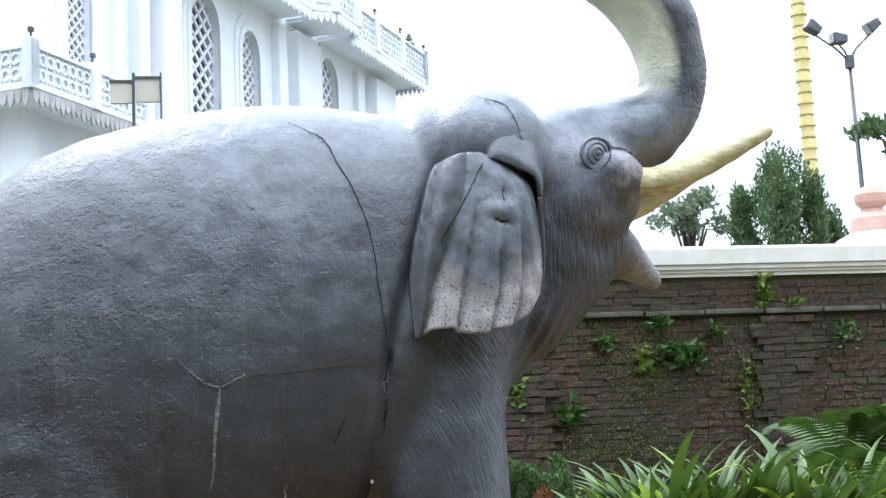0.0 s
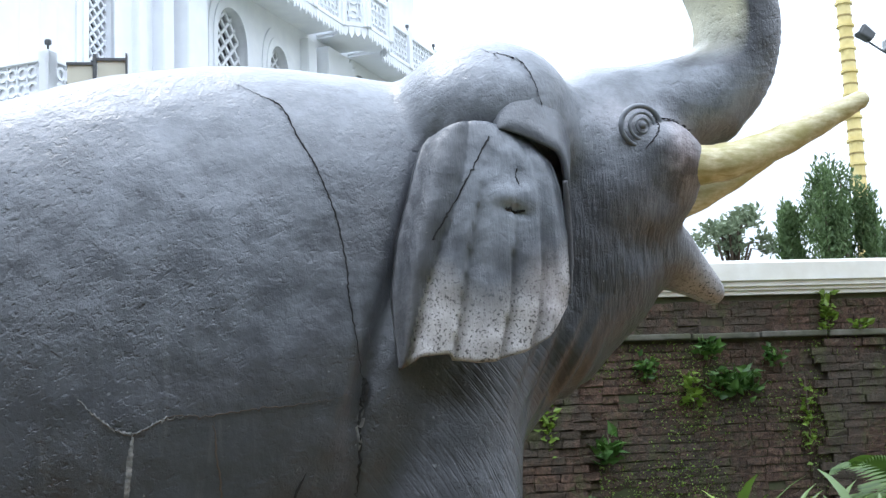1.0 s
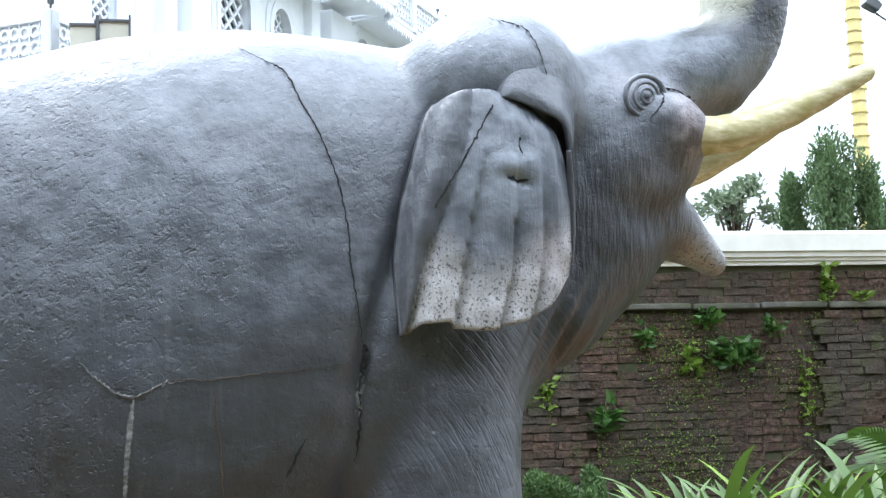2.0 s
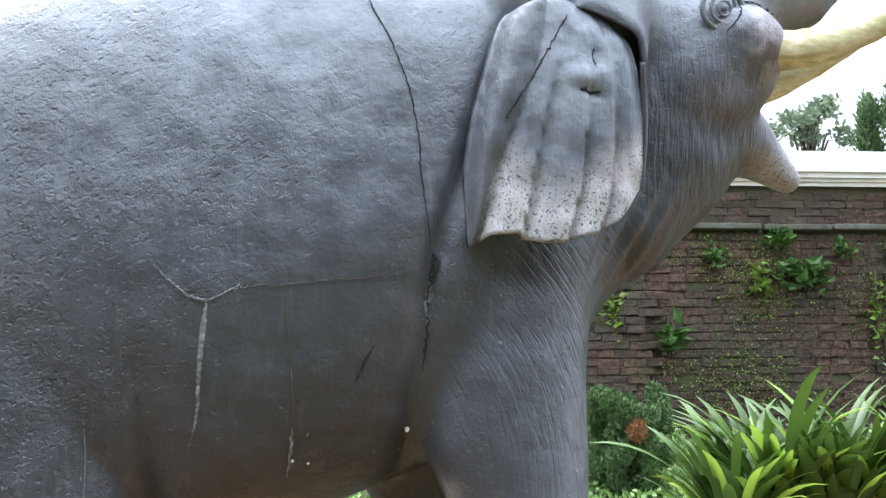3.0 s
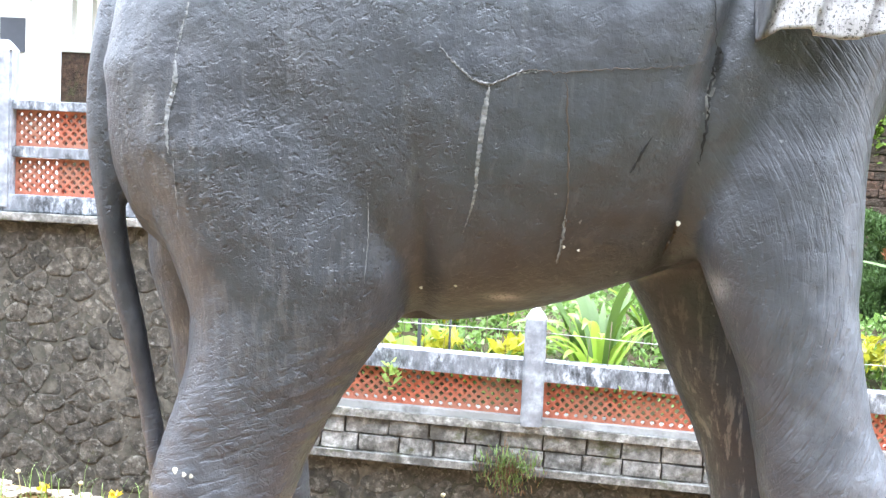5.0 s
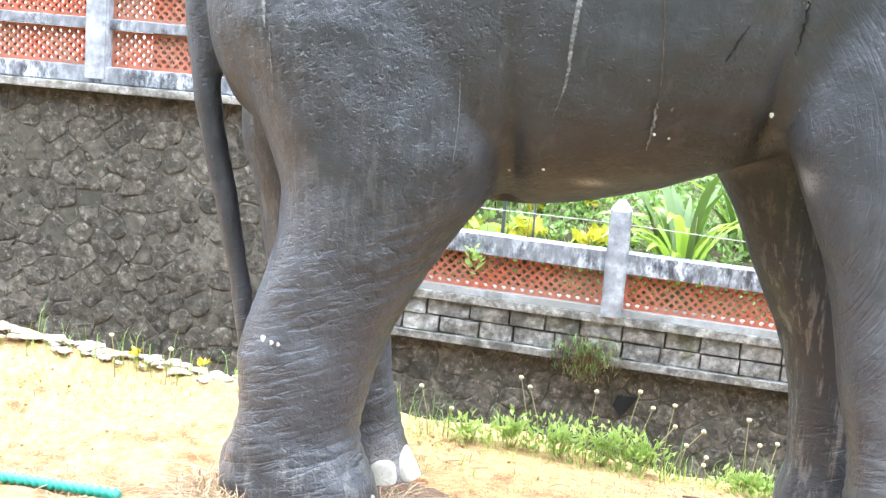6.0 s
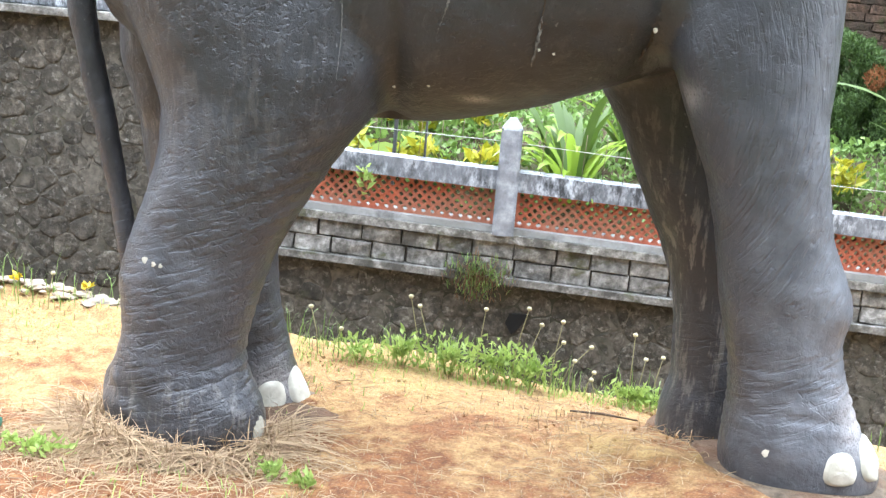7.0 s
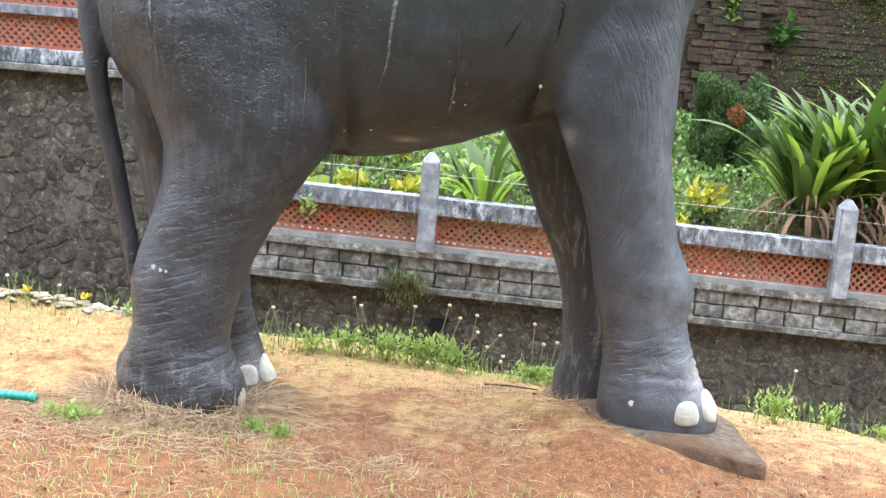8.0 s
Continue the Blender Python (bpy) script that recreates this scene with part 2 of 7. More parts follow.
MAT["stone_joint"] = simple("weathered_mortar", (0.05, 0.046, 0.037), (0.19, 0.172, 0.143), 25, 0.95, bump=0.6, dist=0.01, dirt=(0.04, 0.042, 0.03), big=2)


def make_block():
    """Old cement blocks: pale skin, black mould from above, green moss below."""
    m, nt, b = nodes_of("weathered_cement_block", 0.92)
    p = nt.nodes.new("ShaderNodeNewGeometry").outputs["Position"]
    f = noise_tex(nt, p, 20.0, 8.0, 0.68)
    c = ramp(nt, f, [(0.34, (0.085, 0.083, 0.075)), (0.52, (0.24, 0.235, 0.22)), (0.68, (0.46, 0.455, 0.43))])
    c = mix(nt, ramp(nt, noise_tex(nt, p, 5.5, 6.0, 0.7), [(0.47, (0, 0, 0)), (0.6, (0.85, 0.85, 0.85))]), c, (0.06, 0.058, 0.05))
    c = mix(nt, ramp(nt, noise_tex(nt, p, 7.0, 5.0, 0.65, (1, 1, 1.6)), [(0.56, (0, 0, 0)), (0.66, (0.7, 0.7, 0.7))]), c, (0.075, 0.08, 0.03))
    h = nt.nodes.new("ShaderNodeHueSaturation")
    nt.links.new(maths(nt, "ADD", maths(nt, "MULTIPLY", rand(nt), 0.4), 0.85), h.inputs["Value"])
    nt.links.new(c, h.inputs["Color"])
    nt.links.new(h.outputs["Color"], b.inputs["Base Color"])
    relief(nt, b, f, 1.0, 0.018)
    return m


MAT["block"] = make_block()
MAT["block_joint"] = simple("black_joint", (0.045, 0.044, 0.038), (0.14, 0.133, 0.115), 25, 0.95)
def make_laterite():
    """Old laterite brick: brown, pitted, under grey-black algae and thin green moss."""
    m, nt, b = nodes_of("old_laterite_brick", 0.95)
    p = nt.nodes.new("ShaderNodeNewGeometry").outputs["Position"]
    f = noise_tex(nt, p, 24.0, 8.0, 0.7)
    c = ramp(nt, f, [(0.32, (0.03, 0.018, 0.012)), (0.52, (0.095, 0.055, 0.037)), (0.7, (0.19, 0.115, 0.08))])
    h = nt.nodes.new("ShaderNodeHueSaturation")
    nt.links.new(maths(nt, "ADD", maths(nt, "MULTIPLY", rand(nt), 0.5), 0.75), h.inputs["Value"])
    nt.links.new(c, h.inputs["Color"])
    c = mix(nt, ramp(nt, noise_tex(nt, p, 1.7, 7.0, 0.7), [(0.44, (0, 0, 0)), (0.58, (0.75, 0.75, 0.75))]), h.outputs["Color"], (0.048, 0.042, 0.03))
    c = mix(nt, ramp(nt, noise_tex(nt, p, 6.0, 7.0, 0.72, (1, 1, 0.6)), [(0.53, (0, 0, 0)), (0.63, (0.7, 0.7, 0.7))]), c, (0.06, 0.066, 0.022))
    c = mix(nt, ramp(nt, noise_tex(nt, p, 13.0, 6.0, 0.7), [(0.62, (0, 0, 0)), (0.7, (0.6, 0.6, 0.6))]), c, (0.17, 0.155, 0.125))
    nt.links.new(c, b.inputs["Base Color"])
    relief(nt, b, f, 1.0, 0.035)
    return m


MAT["laterite"] = make_laterite()
MAT["laterite_joint"] = simple("mossy_joint", (0.03, 0.024, 0.017), (0.085, 0.06, 0.042), 16, 0.95, bump=0.5, dirt=(0.04, 0.055, 0.015), big=1.8)
MAT["ledge"] = simple("mossy_string_course", (0.035, 0.034, 0.027), (0.17, 0.16, 0.14), 7, 0.95, bump=0.5, dist=0.01, dirt=(0.06, 0.065, 0.03), big=3)
MAT["terracotta"] = simple("terracotta_grille", (0.3, 0.07, 0.035), (0.5, 0.145, 0.08), 34, 0.85, bump=0.5, dirt=(0.3, 0.15, 0.1), big=5)
MAT["pink_terracotta"] = simple("pink_painted_pillar", (0.5, 0.3, 0.24), (0.62, 0.4, 0.33), 8, 0.8, dirt=(0.4, 0.25, 0.2))
MAT["gold"] = simple("gold_painted_mast", (0.55, 0.43, 0.14), (0.72, 0.6, 0.26), 3, 0.45, bump=0.1, dirt=(0.66, 0.55, 0.25))
MAT["gold_dark"] = simple("darker_gold_band", (0.2, 0.15, 0.05), (0.34, 0.25, 0.08), 3, 0.5, bump=0.1)
MAT["metal"] = simple("grey_galvanised_steel", (0.06, 0.065, 0.07), (0.12, 0.125, 0.13), 12, 0.5, 0.4)
MAT["lamp_glass"] = simple("lamp_glass", (0.28, 0.3, 0.32), (0.4, 0.42, 0.44), 12, 0.15)
MAT["sign"] = simple("faded_cream_board", (0.5, 0.49, 0.4), (0.62, 0.61, 0.52), 4, 0.7)
MAT["wire"] = simple("pale_wire", (0.4, 0.4, 0.38), (0.55, 0.55, 0.52), 20, 0.5, 0.3, bump=0)
MAT["concrete"] = simple("old_plinth_concrete", (0.05, 0.038, 0.026), (0.2, 0.155, 0.11), 19, 0.95, bump=1.0, dist=0.025, dirt=(0.13, 0.062, 0.03), big=5)
MAT["kerb_stone"] = simple("pale_edging_stone", (0.16, 0.14, 0.11), (0.44, 0.4, 0.33), 16, 0.95, bump=0.8, dist=0.015, dirt=(0.3, 0.22, 0.15), big=6)
MAT["hose"] = simple("green_plastic_hose", (0.012, 0.24, 0.19), (0.03, 0.36, 0.29), 30, 0.35, bump=0)


def make_leaf(name, lo, hi, rough=0.4, trans=0.25):
    m, nt, b = nodes_of(name, rough)
    v = coords(nt)
    r = nt.nodes.new("ShaderNodeNewGeometry").outputs["Random Per Island"]
    f = noise_tex(nt, v, 9.0, 4.0)
    c = mix(nt, maths(nt, "ADD", maths(nt, "MULTIPLY", r, 0.7), maths(nt, "MULTIPLY", f, 0.4)), lo, hi)
    nt.links.new(c, b.inputs["Base Color"])
    t = nt.nodes.new("ShaderNodeBsdfTranslucent")
    nt.links.new(c, t.inputs["Color"])
    s = nt.nodes.new("ShaderNodeMixShader")
    s.inputs["Fac"].default_value = trans
    nt.links.new(b.outputs["BSDF"], s.inputs[1])
    nt.links.new(t.outputs["BSDF"], s.inputs[2])
    nt.links.new(s.outputs["Shader"], nt.nodes["Material Output"].inputs["Surface"])
    return m


MAT["lily"] = make_leaf("glossy_strap_leaf", (0.026, 0.062, 0.012), (0.1, 0.175, 0.028), 0.42)
MAT["lily_light"] = make_leaf("yellow_green_strap_leaf", (0.14, 0.26, 0.03), (0.3, 0.42, 0.06), 0.35, 0.4)
MAT["dead_leaf"] = make_leaf("withered_leaf", (0.09, 0.05, 0.028), (0.27, 0.17, 0.1), 0.85)
MAT["herb"] = make_leaf("fresh_herb_leaf", (0.19, 0.31, 0.06), (0.45, 0.58, 0.18), 0.5, 0.4)
MAT["stalk"] = simple("dry_flower_stalk", (0.22, 0.21, 0.1), (0.34, 0.32, 0.17), 40, 0.8, bump=0)
MAT["rod"] = simple("rusty_wire_rod", (0.12, 0.08, 0.06), (0.22, 0.16, 0.12), 30, 0.8, bump=0)
MAT["ground_cover"] = make_leaf("ground_cover_leaf", (0.06, 0.125, 0.028), (0.27, 0.42, 0.115), 0.4, 0.3)
MAT["croton"] = make_leaf("yellow_croton_leaf", (0.28, 0.3, 0.02), (0.55, 0.5, 0.05), 0.4, 0.3)
MAT["vine"] = make_leaf("wall_creeper_leaf", (0.03, 0.08, 0.02), (0.1, 0.2, 0.04), 0.45)
MAT["vine_light"] = make_leaf("bright_creeper_leaf", (0.09, 0.16, 0.02), (0.2, 0.3, 0.04), 0.45, 0.35)
MAT["cypress"] = make_leaf("dark_conifer_leaf", (0.045, 0.09, 0.03), (0.13, 0.2, 0.075), 0.6, 0.25)
MAT["thuja"] = make_leaf("soft_thuja_leaf", (0.024, 0.056, 0.014), (0.085, 0.155, 0.036), 0.65, 0.15)
MAT["thuja_dry"] = make_leaf("rusty_thuja_leaf", (0.2, 0.08, 0.03), (0.36, 0.15, 0.06), 0.7, 0.2)
MAT["far_leaf"] = make_leaf("far_grey_green_leaf", (0.1, 0.14, 0.08), (0.2, 0.25, 0.15), 0.6, 0.2)
MAT["straw"] = make_leaf("dry_straw", (0.17, 0.095, 0.05), (0.56, 0.42, 0.26), 0.7, 0.1)
MAT["bark"] = simple("brown_bark", (0.05, 0.035, 0.025), (0.13, 0.095, 0.07), 20, 0.95, bump=0.6)
MAT["bud"] = simple("pale_seed_head", (0.45, 0.42, 0.25), (0.62, 0.58, 0.4), 60, 0.9, bump=0)
MAT["yellow_petal"] = simple("yellow_petal", (0.7, 0.52, 0.02), (0.85, 0.66, 0.05), 60, 0.6, bump=0)


def make_soil():
    m, nt, b = nodes_of("red_soil_with_dry_grass", 0.95)
    v = coords(nt)
    a = noise_tex(nt, v, 1.4, 5.0, 0.6)
    f = noise_tex(nt, v, 24.0, 8.0, 0.7)
    g = noise_tex(nt, v, 5.5, 6.0, 0.65)
    soil = ramp(nt, f, [(0.3, (0.1, 0.036, 0.014)), (0.7, (0.33, 0.14, 0.052))])
    straw = ramp(nt, f, [(0.3, (0.25, 0.135, 0.05)), (0.7, (0.55, 0.37, 0.17))])
    green = ramp(nt, f, [(0.3, (0.18, 0.2, 0.04)), (0.7, (0.36, 0.33, 0.09))])
    # dry grass behind, bare soil in front; their tones also paint the statue's shade
    depth = nt.nodes.new("ShaderNodeSeparateXYZ")
    nt.links.new(v, depth.inputs["Vector"])
    dry = maths(nt, "ADD", g, maths(nt, "MULTIPLY", maths(nt, "SUBTRACT", depth.outputs["Y"], 4.05), 0.19))
    c = mix(nt, ramp(nt, dry, [(0.44, (0, 0, 0)), (0.6, (0.9, 0.9, 0.9))]), soil, straw)
    c = mix(nt, ramp(nt, a, [(0.54, (0, 0, 0)), (0.72, (0.3, 0.3, 0.3))]), c, green)
    grit = noise_tex(nt, v, 110.0, 4.0, 0.7)
    c = mix(nt, ramp(nt, grit, [(0.56, (0, 0, 0)), (0.68, (0.6, 0.6, 0.6))]), c, (0.55, 0.4, 0.22))
    c = mix(nt, ramp(nt, grit, [(0.33, (0.75, 0.75, 0.75)), (0.44, (0, 0, 0))]), c, (0.12, 0.05, 0.025))
    # unseen dark ground added in front to cut light bounced onto the statue
    split_xyz = nt.nodes.new("ShaderNodeSeparateXYZ")
    nt.links.new(v, split_xyz.inputs["Vector"])
    bounce_cut = nt.nodes.new("ShaderNodeMapRange")
    bounce_cut.inputs["From Min"].default_value, bounce_cut.inputs["From Max"].default_value = 2.75, 2.2
    nt.links.new(split_xyz.outputs["Y"], bounce_cut.inputs["Value"])
    c = mix(nt, bounce_cut.outputs["Result"], c, ramp(nt, f, [(0.3, (0.045, 0.06, 0.02)), (0.7, (0.1, 0.115, 0.045))]))
    # unseen far ground greyed to keep orange bounced light off the palace
    yard = nt.nodes.new("ShaderNodeMapRange")
    yard.inputs["From Min"].default_value, yard.inputs["From Max"].default_value = 5.5, 6.2
    nt.links.new(split_xyz.outputs["Y"], yard.inputs["Value"])
    c = mix(nt, yard.outputs["Result"], c, ramp(nt, g, [(0.3, (0.09, 0.1, 0.07)), (0.7, (0.2, 0.2, 0.17))]))
    nt.links.new(c, b.inputs["Base Color"])
    relief(nt, b, f, 0.8, 0.03)
    return m


MAT["soil"] = make_soil()
# soil tone darkened to stand for the shade between the leaves
MAT["garden_soil"] = simple("garden_soil_painted_shade", (0.03, 0.032, 0.013), (0.08, 0.085, 0.03), 12, 0.95, bump=0.6, dist=0.03, dirt=(0.09, 0.06, 0.035))


# ---- mesh helpers ----
def mesh_from(name, verts, faces, mats, face_mats=None, smooth=True):
    me = bpy.data.meshes.new(name)
    me.from_pydata([tuple(v) for v in verts], [], [tuple(f) for f in faces])
    for m in mats:
        me.materials.append(MAT[m])
    if face_mats is not None:
        me.polygons.foreach_set("material_index", np.asarray(face_mats, dtype=np.int32))
    me.polygons.foreach_set("use_smooth", np.full(len(me.polygons), smooth))
    me.update()
    return me


def link(name, me, parent=None, label="", m=None):
    ob = new(name, me)
    if parent is not None:
        ob.parent = parent
    if m is not None:
        ob.matrix_basis = m
    if label:
        ob["label"] = label
    return ob


def part(name, bm, material, parent=None, label="", smooth=False):
    me = bpy.data.meshes.new(name)
    bm.to_mesh(me)
    bm.free()
    me.materials.append(MAT[material])
    if smooth:
        me.polygons.foreach_set("use_smooth", np.full(len(me.polygons), True))
    return link(name, me, parent, label)


def empty(name, at=(0, 0, 0), rz=0.0, size=1.0):
    e = new(name)
    e.matrix_basis = pose(*at, 0, 0, rz) @ Matrix.Scale(size, 4)
    return e


def box(bm, x0, x1, y0, y1, z0, z1, bevel=0.0):
    r = bmesh.ops.create_cube(bm, size=1.0, matrix=Matrix.LocRotScale(((x0 + x1) / 2, (y0 + y1) / 2, (z0 + z1) / 2), None, (abs(x1 - x0), abs(y1 - y0), abs(z1 - z0))))
    if bevel:
        es = {e for v in r["verts"] for e in v.link_edges}
        bmesh.ops.bevel(bm, geom=list(es), offset=bevel, segments=2, affect="EDGES", profile=0.6)
    return bm


def new_box(*a, bevel=0.0):
    return box(bmesh.new(), *a, bevel=bevel)


def prism(bm, outline, depth_axis_pts):
    """Joins a closed outline given at several stations into a skin with end caps."""
    rings = [[bm.verts.new(p) for p in ring] for ring in depth_axis_pts]
    n = len(outline)
    for a, b in zip(rings, rings[1:]):
        for i in range(n):
            bm.faces.new((a[i], a[(i + 1) % n], b[(i + 1) % n], b[i]))
    bm.faces.new(rings[0][::-1])
    bm.faces.new(rings[-1])
    return bm


def tube_data(path, radii, sides=10):
    """Vertices and faces of a tube along a path."""
    P = [Vector(p) for p in path]
    vs, fs = [], []
    up = Vector((0.13, 1.0, 0.21))
    for i, p in enumerate(P):
        d = (P[min(i + 1, len(P) - 1)] - P[max(i - 1, 0)]).normalized()
        a = d.cross(up).normalized()
        b = d.cross(a)
        for k in range(sides):
            w = 2 * math.pi * k / sides
            vs.append(p + (a * math.cos(w) + b * math.sin(w)) * radii[i])
    for i in range(len(P) - 1):
        for k in range(sides):
            k2 = (k + 1) % sides
            fs.append((i * sides + k, i * sides + k2, (i + 1) * sides + k2, (i + 1) * sides + k))
    fs.append(tuple(range(sides))[::-1])
    fs.append(tuple((len(P) - 1) * sides + k for k in range(sides)))
    return vs, fs


def curve_pts(pts, n):
    """A smooth line through points (Catmull-Rom), n points."""
    P = np.array([pts[0], *pts, pts[-1]], float)
    out = []
    for s in np.linspace(0, len(pts) - 1 - 1e-6, n):
        i = int(s)
        t = s - i
        a, b, c, d = P[i : i + 4]
        out.append(0.5 * (2 * b + (c - a) * t + (2 * a - 5 * b + 4 * c - d) * t**2 + (3 * b - a - 3 * c + d) * t**3))
    return np.array(out)


# ---- the ground on which the statue stands ----
def ground_z(x, y):
    """Height of the mound: level by the feet, falling to its back edge and along it."""
    x = (x - 0.02) / 0.943
    xc = np.clip(x, -3, 3.2)
    rows = np.stack([-0.2 - 0.02 * xc, -0.195 + 0.05 * np.minimum(xc, 0.5) - 0.09 * np.maximum(xc - 0.6, 0), -0.265 - 0.095 * xc])
    s = np.clip((y - 3.5) / 0.8, 0, 1)
    u = np.clip((y - 4.3) / 0.8, 0, 1)
    z = rows[0] * (1 - s) + (rows[1] * (1 - u) + rows[2] * u) * s
    z = z + 0.085 * np.exp(-(((x - 0.66) / 0.36) ** 2) - ((y - 3.9) / 0.4) ** 2) + 0.07 * np.exp(-(((x - 0.92) / 0.3) ** 2) - ((y - 3.62) / 0.2) ** 2) - 0.05 * np.exp(-(((x + 1.03) / 0.36) ** 2) - ((y - 3.84) / 0.22) ** 2)
    z = 0.944 * z + 0.0765
    drop = np.clip((y - 5.15) / 0.35, 0, 1)
    drop = drop * drop * (3 - 2 * drop)
    return z * (1 - drop) + (-1.25) * drop


# ---- the elephant statue: one skin round a field of blended forms ----
H = 0.017
LO, HI = np.array([-1.95, 3.45, -0.42]), np.array([2.2, 5.0, 3.85])
N = np.ceil((HI - LO) / H).astype(int)
GX, GY, GZ = (np.arange(n, dtype=np.float32) * np.float32(H) + np.float32(lo) for n, lo in zip(N, LO))
FIELD = np.full(tuple(N), 1.0, np.float32)
MID = 4.3


def blend(d, sl, k):
    """Smooth union of a form with the field inside a block."""
    f = FIELD[sl]
    h = np.clip(0.5 + 0.5 * (f - d) / k, 0, 1)
    FIELD[sl] = f * (1 - h) + d * h - k * h * (1 - h)


def block(lo, hi, pad):
    out = []
    for a, b, g in zip(lo, hi, (GX, GY, GZ)):
        out.append(slice(max(0, int(np.searchsorted(g, a - pad))), int(np.searchsorted(g, b + pad))))
    return tuple(out)


def loft_x(rows, k, power=2.2):
    """Rows of x, top, bottom, half width, middle y."""
    R = np.array(rows, np.float32)
    pad = 0.3
    sl = block((R[0, 0], (R[:, 4] - R[:, 3]).min(), R[:, 2].min()), (R[-1, 0], (R[:, 4] + R[:, 3]).max(), R[:, 1].max()), pad)
    x = GX[sl[0]]
    top, bot, hw, my = (np.interp(x, R[:, 0], R[:, i])[:, None, None].astype(np.float32) for i in (1, 2, 3, 4))
    y, z = GY[sl[1]][None, :, None], GZ[sl[2]][None, None, :]
    hz = (top - bot) / 2
    q = (np.abs((y - my) / hw) ** power + np.abs((z - (top + bot) / 2) / hz) ** power) ** (1 / power)
    d = (q - 1) * np.minimum(hw, hz)
    d = np.maximum(d, np.maximum(R[0, 0] - x, x - R[-1, 0])[:, None, None])
    blend(d.astype(np.float32), sl, k)


def loft_z(rows, k, power=2.3):
    """Rows of z, back x, front x, half depth, middle y."""
    R = np.array(rows, np.float32)
    sl = block((R[:, 1].min(), (R[:, 4] - R[:, 3]).min(), R[0, 0]), (R[:, 2].max(), (R[:, 4] + R[:, 3]).max(), R[-1, 0]), 0.3)
    z = GZ[sl[2]]
    a, b, hd, my = (np.interp(z, R[:, 0], R[:, i])[None, None, :].astype(np.float32) for i in (1, 2, 3, 4))
    x, y = GX[sl[0]][:, None, None], GY[sl[1]][None, :, None]
    hx = (b - a) / 2
    q = (np.abs((x - (a + b) / 2) / hx) ** power + np.abs((y - my) / hd) ** power) ** (1 / power)
    d = (q - 1) * np.minimum(hx, hd)
    d = np.maximum(d, np.maximum(R[0, 0] - z, z - R[-1, 0])[None, None, :])
    blend(d.astype(np.float32), sl, k)


def blob(c, r, k, ry=0.0):
    c, r = np.array(c, np.float32), np.array(r, np.float32)
    m = float(r.max())
    sl = block(c - m, c + m, 0.25)
    x, y, z = GX[sl[0]][:, None, None] - c[0], GY[sl[1]][None, :, None] - c[1], GZ[sl[2]][None, None, :] - c[2]
    s, co = math.sin(radians(ry)), math.cos(radians(ry))
    u, w = co * x - s * z, s * x + co * z
    d = (np.sqrt((u / r[0]) ** 2 + (y / r[1]) ** 2 + (w / r[2]) ** 2) - 1) * float(r.min())
    blend(d.astype(np.float32), sl, k)


def worm(pts, radii, k, n=28, flat=1.0):
    """A rounded limb along a smooth line; flat squeezes it in depth."""
    P = curve_pts([(*p, r) for p, r in zip(pts, radii)], n)
    lo, hi = P[:, :3].min(0), P[:, :3].max(0)
    sl = block(lo, hi, float(max(radii)) + 0.25)
    x, y, z = GX[sl[0]][:, None, None], GY[sl[1]][None, :, None], GZ[sl[2]][None, None, :]
    best = None
    for a, b in zip(P, P[1:]):
        d = (b - a)[:3]
        L2 = float(d @ d) + 1e-9
        t = np.clip(((x - a[0]) * d[0] + (y - a[1]) * d[1] + (z - a[2]) * d[2]) / L2, 0, 1)
        r = a[3] + (b[3] - a[3]) * t
        e = np.sqrt((x - a[0] - d[0] * t) ** 2 + ((y - a[1] - d[1] * t) / flat) ** 2 + (z - a[2] - d[2] * t) ** 2) - r
        best = e if best is None else np.minimum(best, e)
    blend(best.astype(np.float32), sl, k)


# barrel of the body
loft_x([(-1.47, 1.98, 1.5, 0.16, MID), (-1.43, 2.1, 1.32, 0.3, MID), (-1.36, 2.26, 1.209, 0.4, MID), (-1.24, 2.43, 1.115, 0.47, MID), (-1.09, 2.6, 1.058, 0.51, MID),
        (-0.95, 2.7, 1.011, 0.535, MID), (-0.72, 2.8, 0.969, 0.55, MID), (-0.5, 2.86, 0.959, 0.56, MID), (-0.3, 2.905, 0.969, 0.565, MID),
        (-0.1, 2.925, 1.006, 0.57, MID), (0.1, 2.93, 1.058, 0.565, MID), (0.3, 2.92, 1.134, 0.55, MID), (0.5, 2.9, 1.209, 0.52, MID),
        (0.7, 2.86, 1.33, 0.48, MID), (0.9, 2.8, 1.5, 0.42, MID), (1.05, 2.7, 1.72, 0.33, MID), (1.15, 2.5, 1.95, 0.2, MID)], 0.04)
# near hind leg and thigh
loft_z([(-0.178, -1.215, -0.829, 0.17, 4.07), (-0.018, -1.244, -0.829, 0.18, 4.06), (0.105, -1.248, -0.838, 0.19, 4.05), (0.246, -1.248, -0.829, 0.19, 4.05),
        (0.397, -1.262, -0.791, 0.2, 4.05), (0.52, -1.239, -0.753, 0.2, 4.05), (0.681, -1.187, -0.668, 0.22, 4.05), (0.851, -1.14, -0.565, 0.24, 4.05),
        (0.983, -1.14, -0.47, 0.265, 4.06), (1.134, -1.196, -0.414, 0.29, 4.07), (1.304, -1.281, -0.425, 0.31, 4.08), (1.5, -1.39, -0.44, 0.33, 4.085),
        (1.75, -1.46, -0.5, 0.32, 4.1), (2.0, -1.4, -0.58, 0.28, 4.12), (2.25, -1.25, -0.7, 0.2, 4.16), (2.4, -1.1, -0.8, 0.12, 4.2)], 0.016)
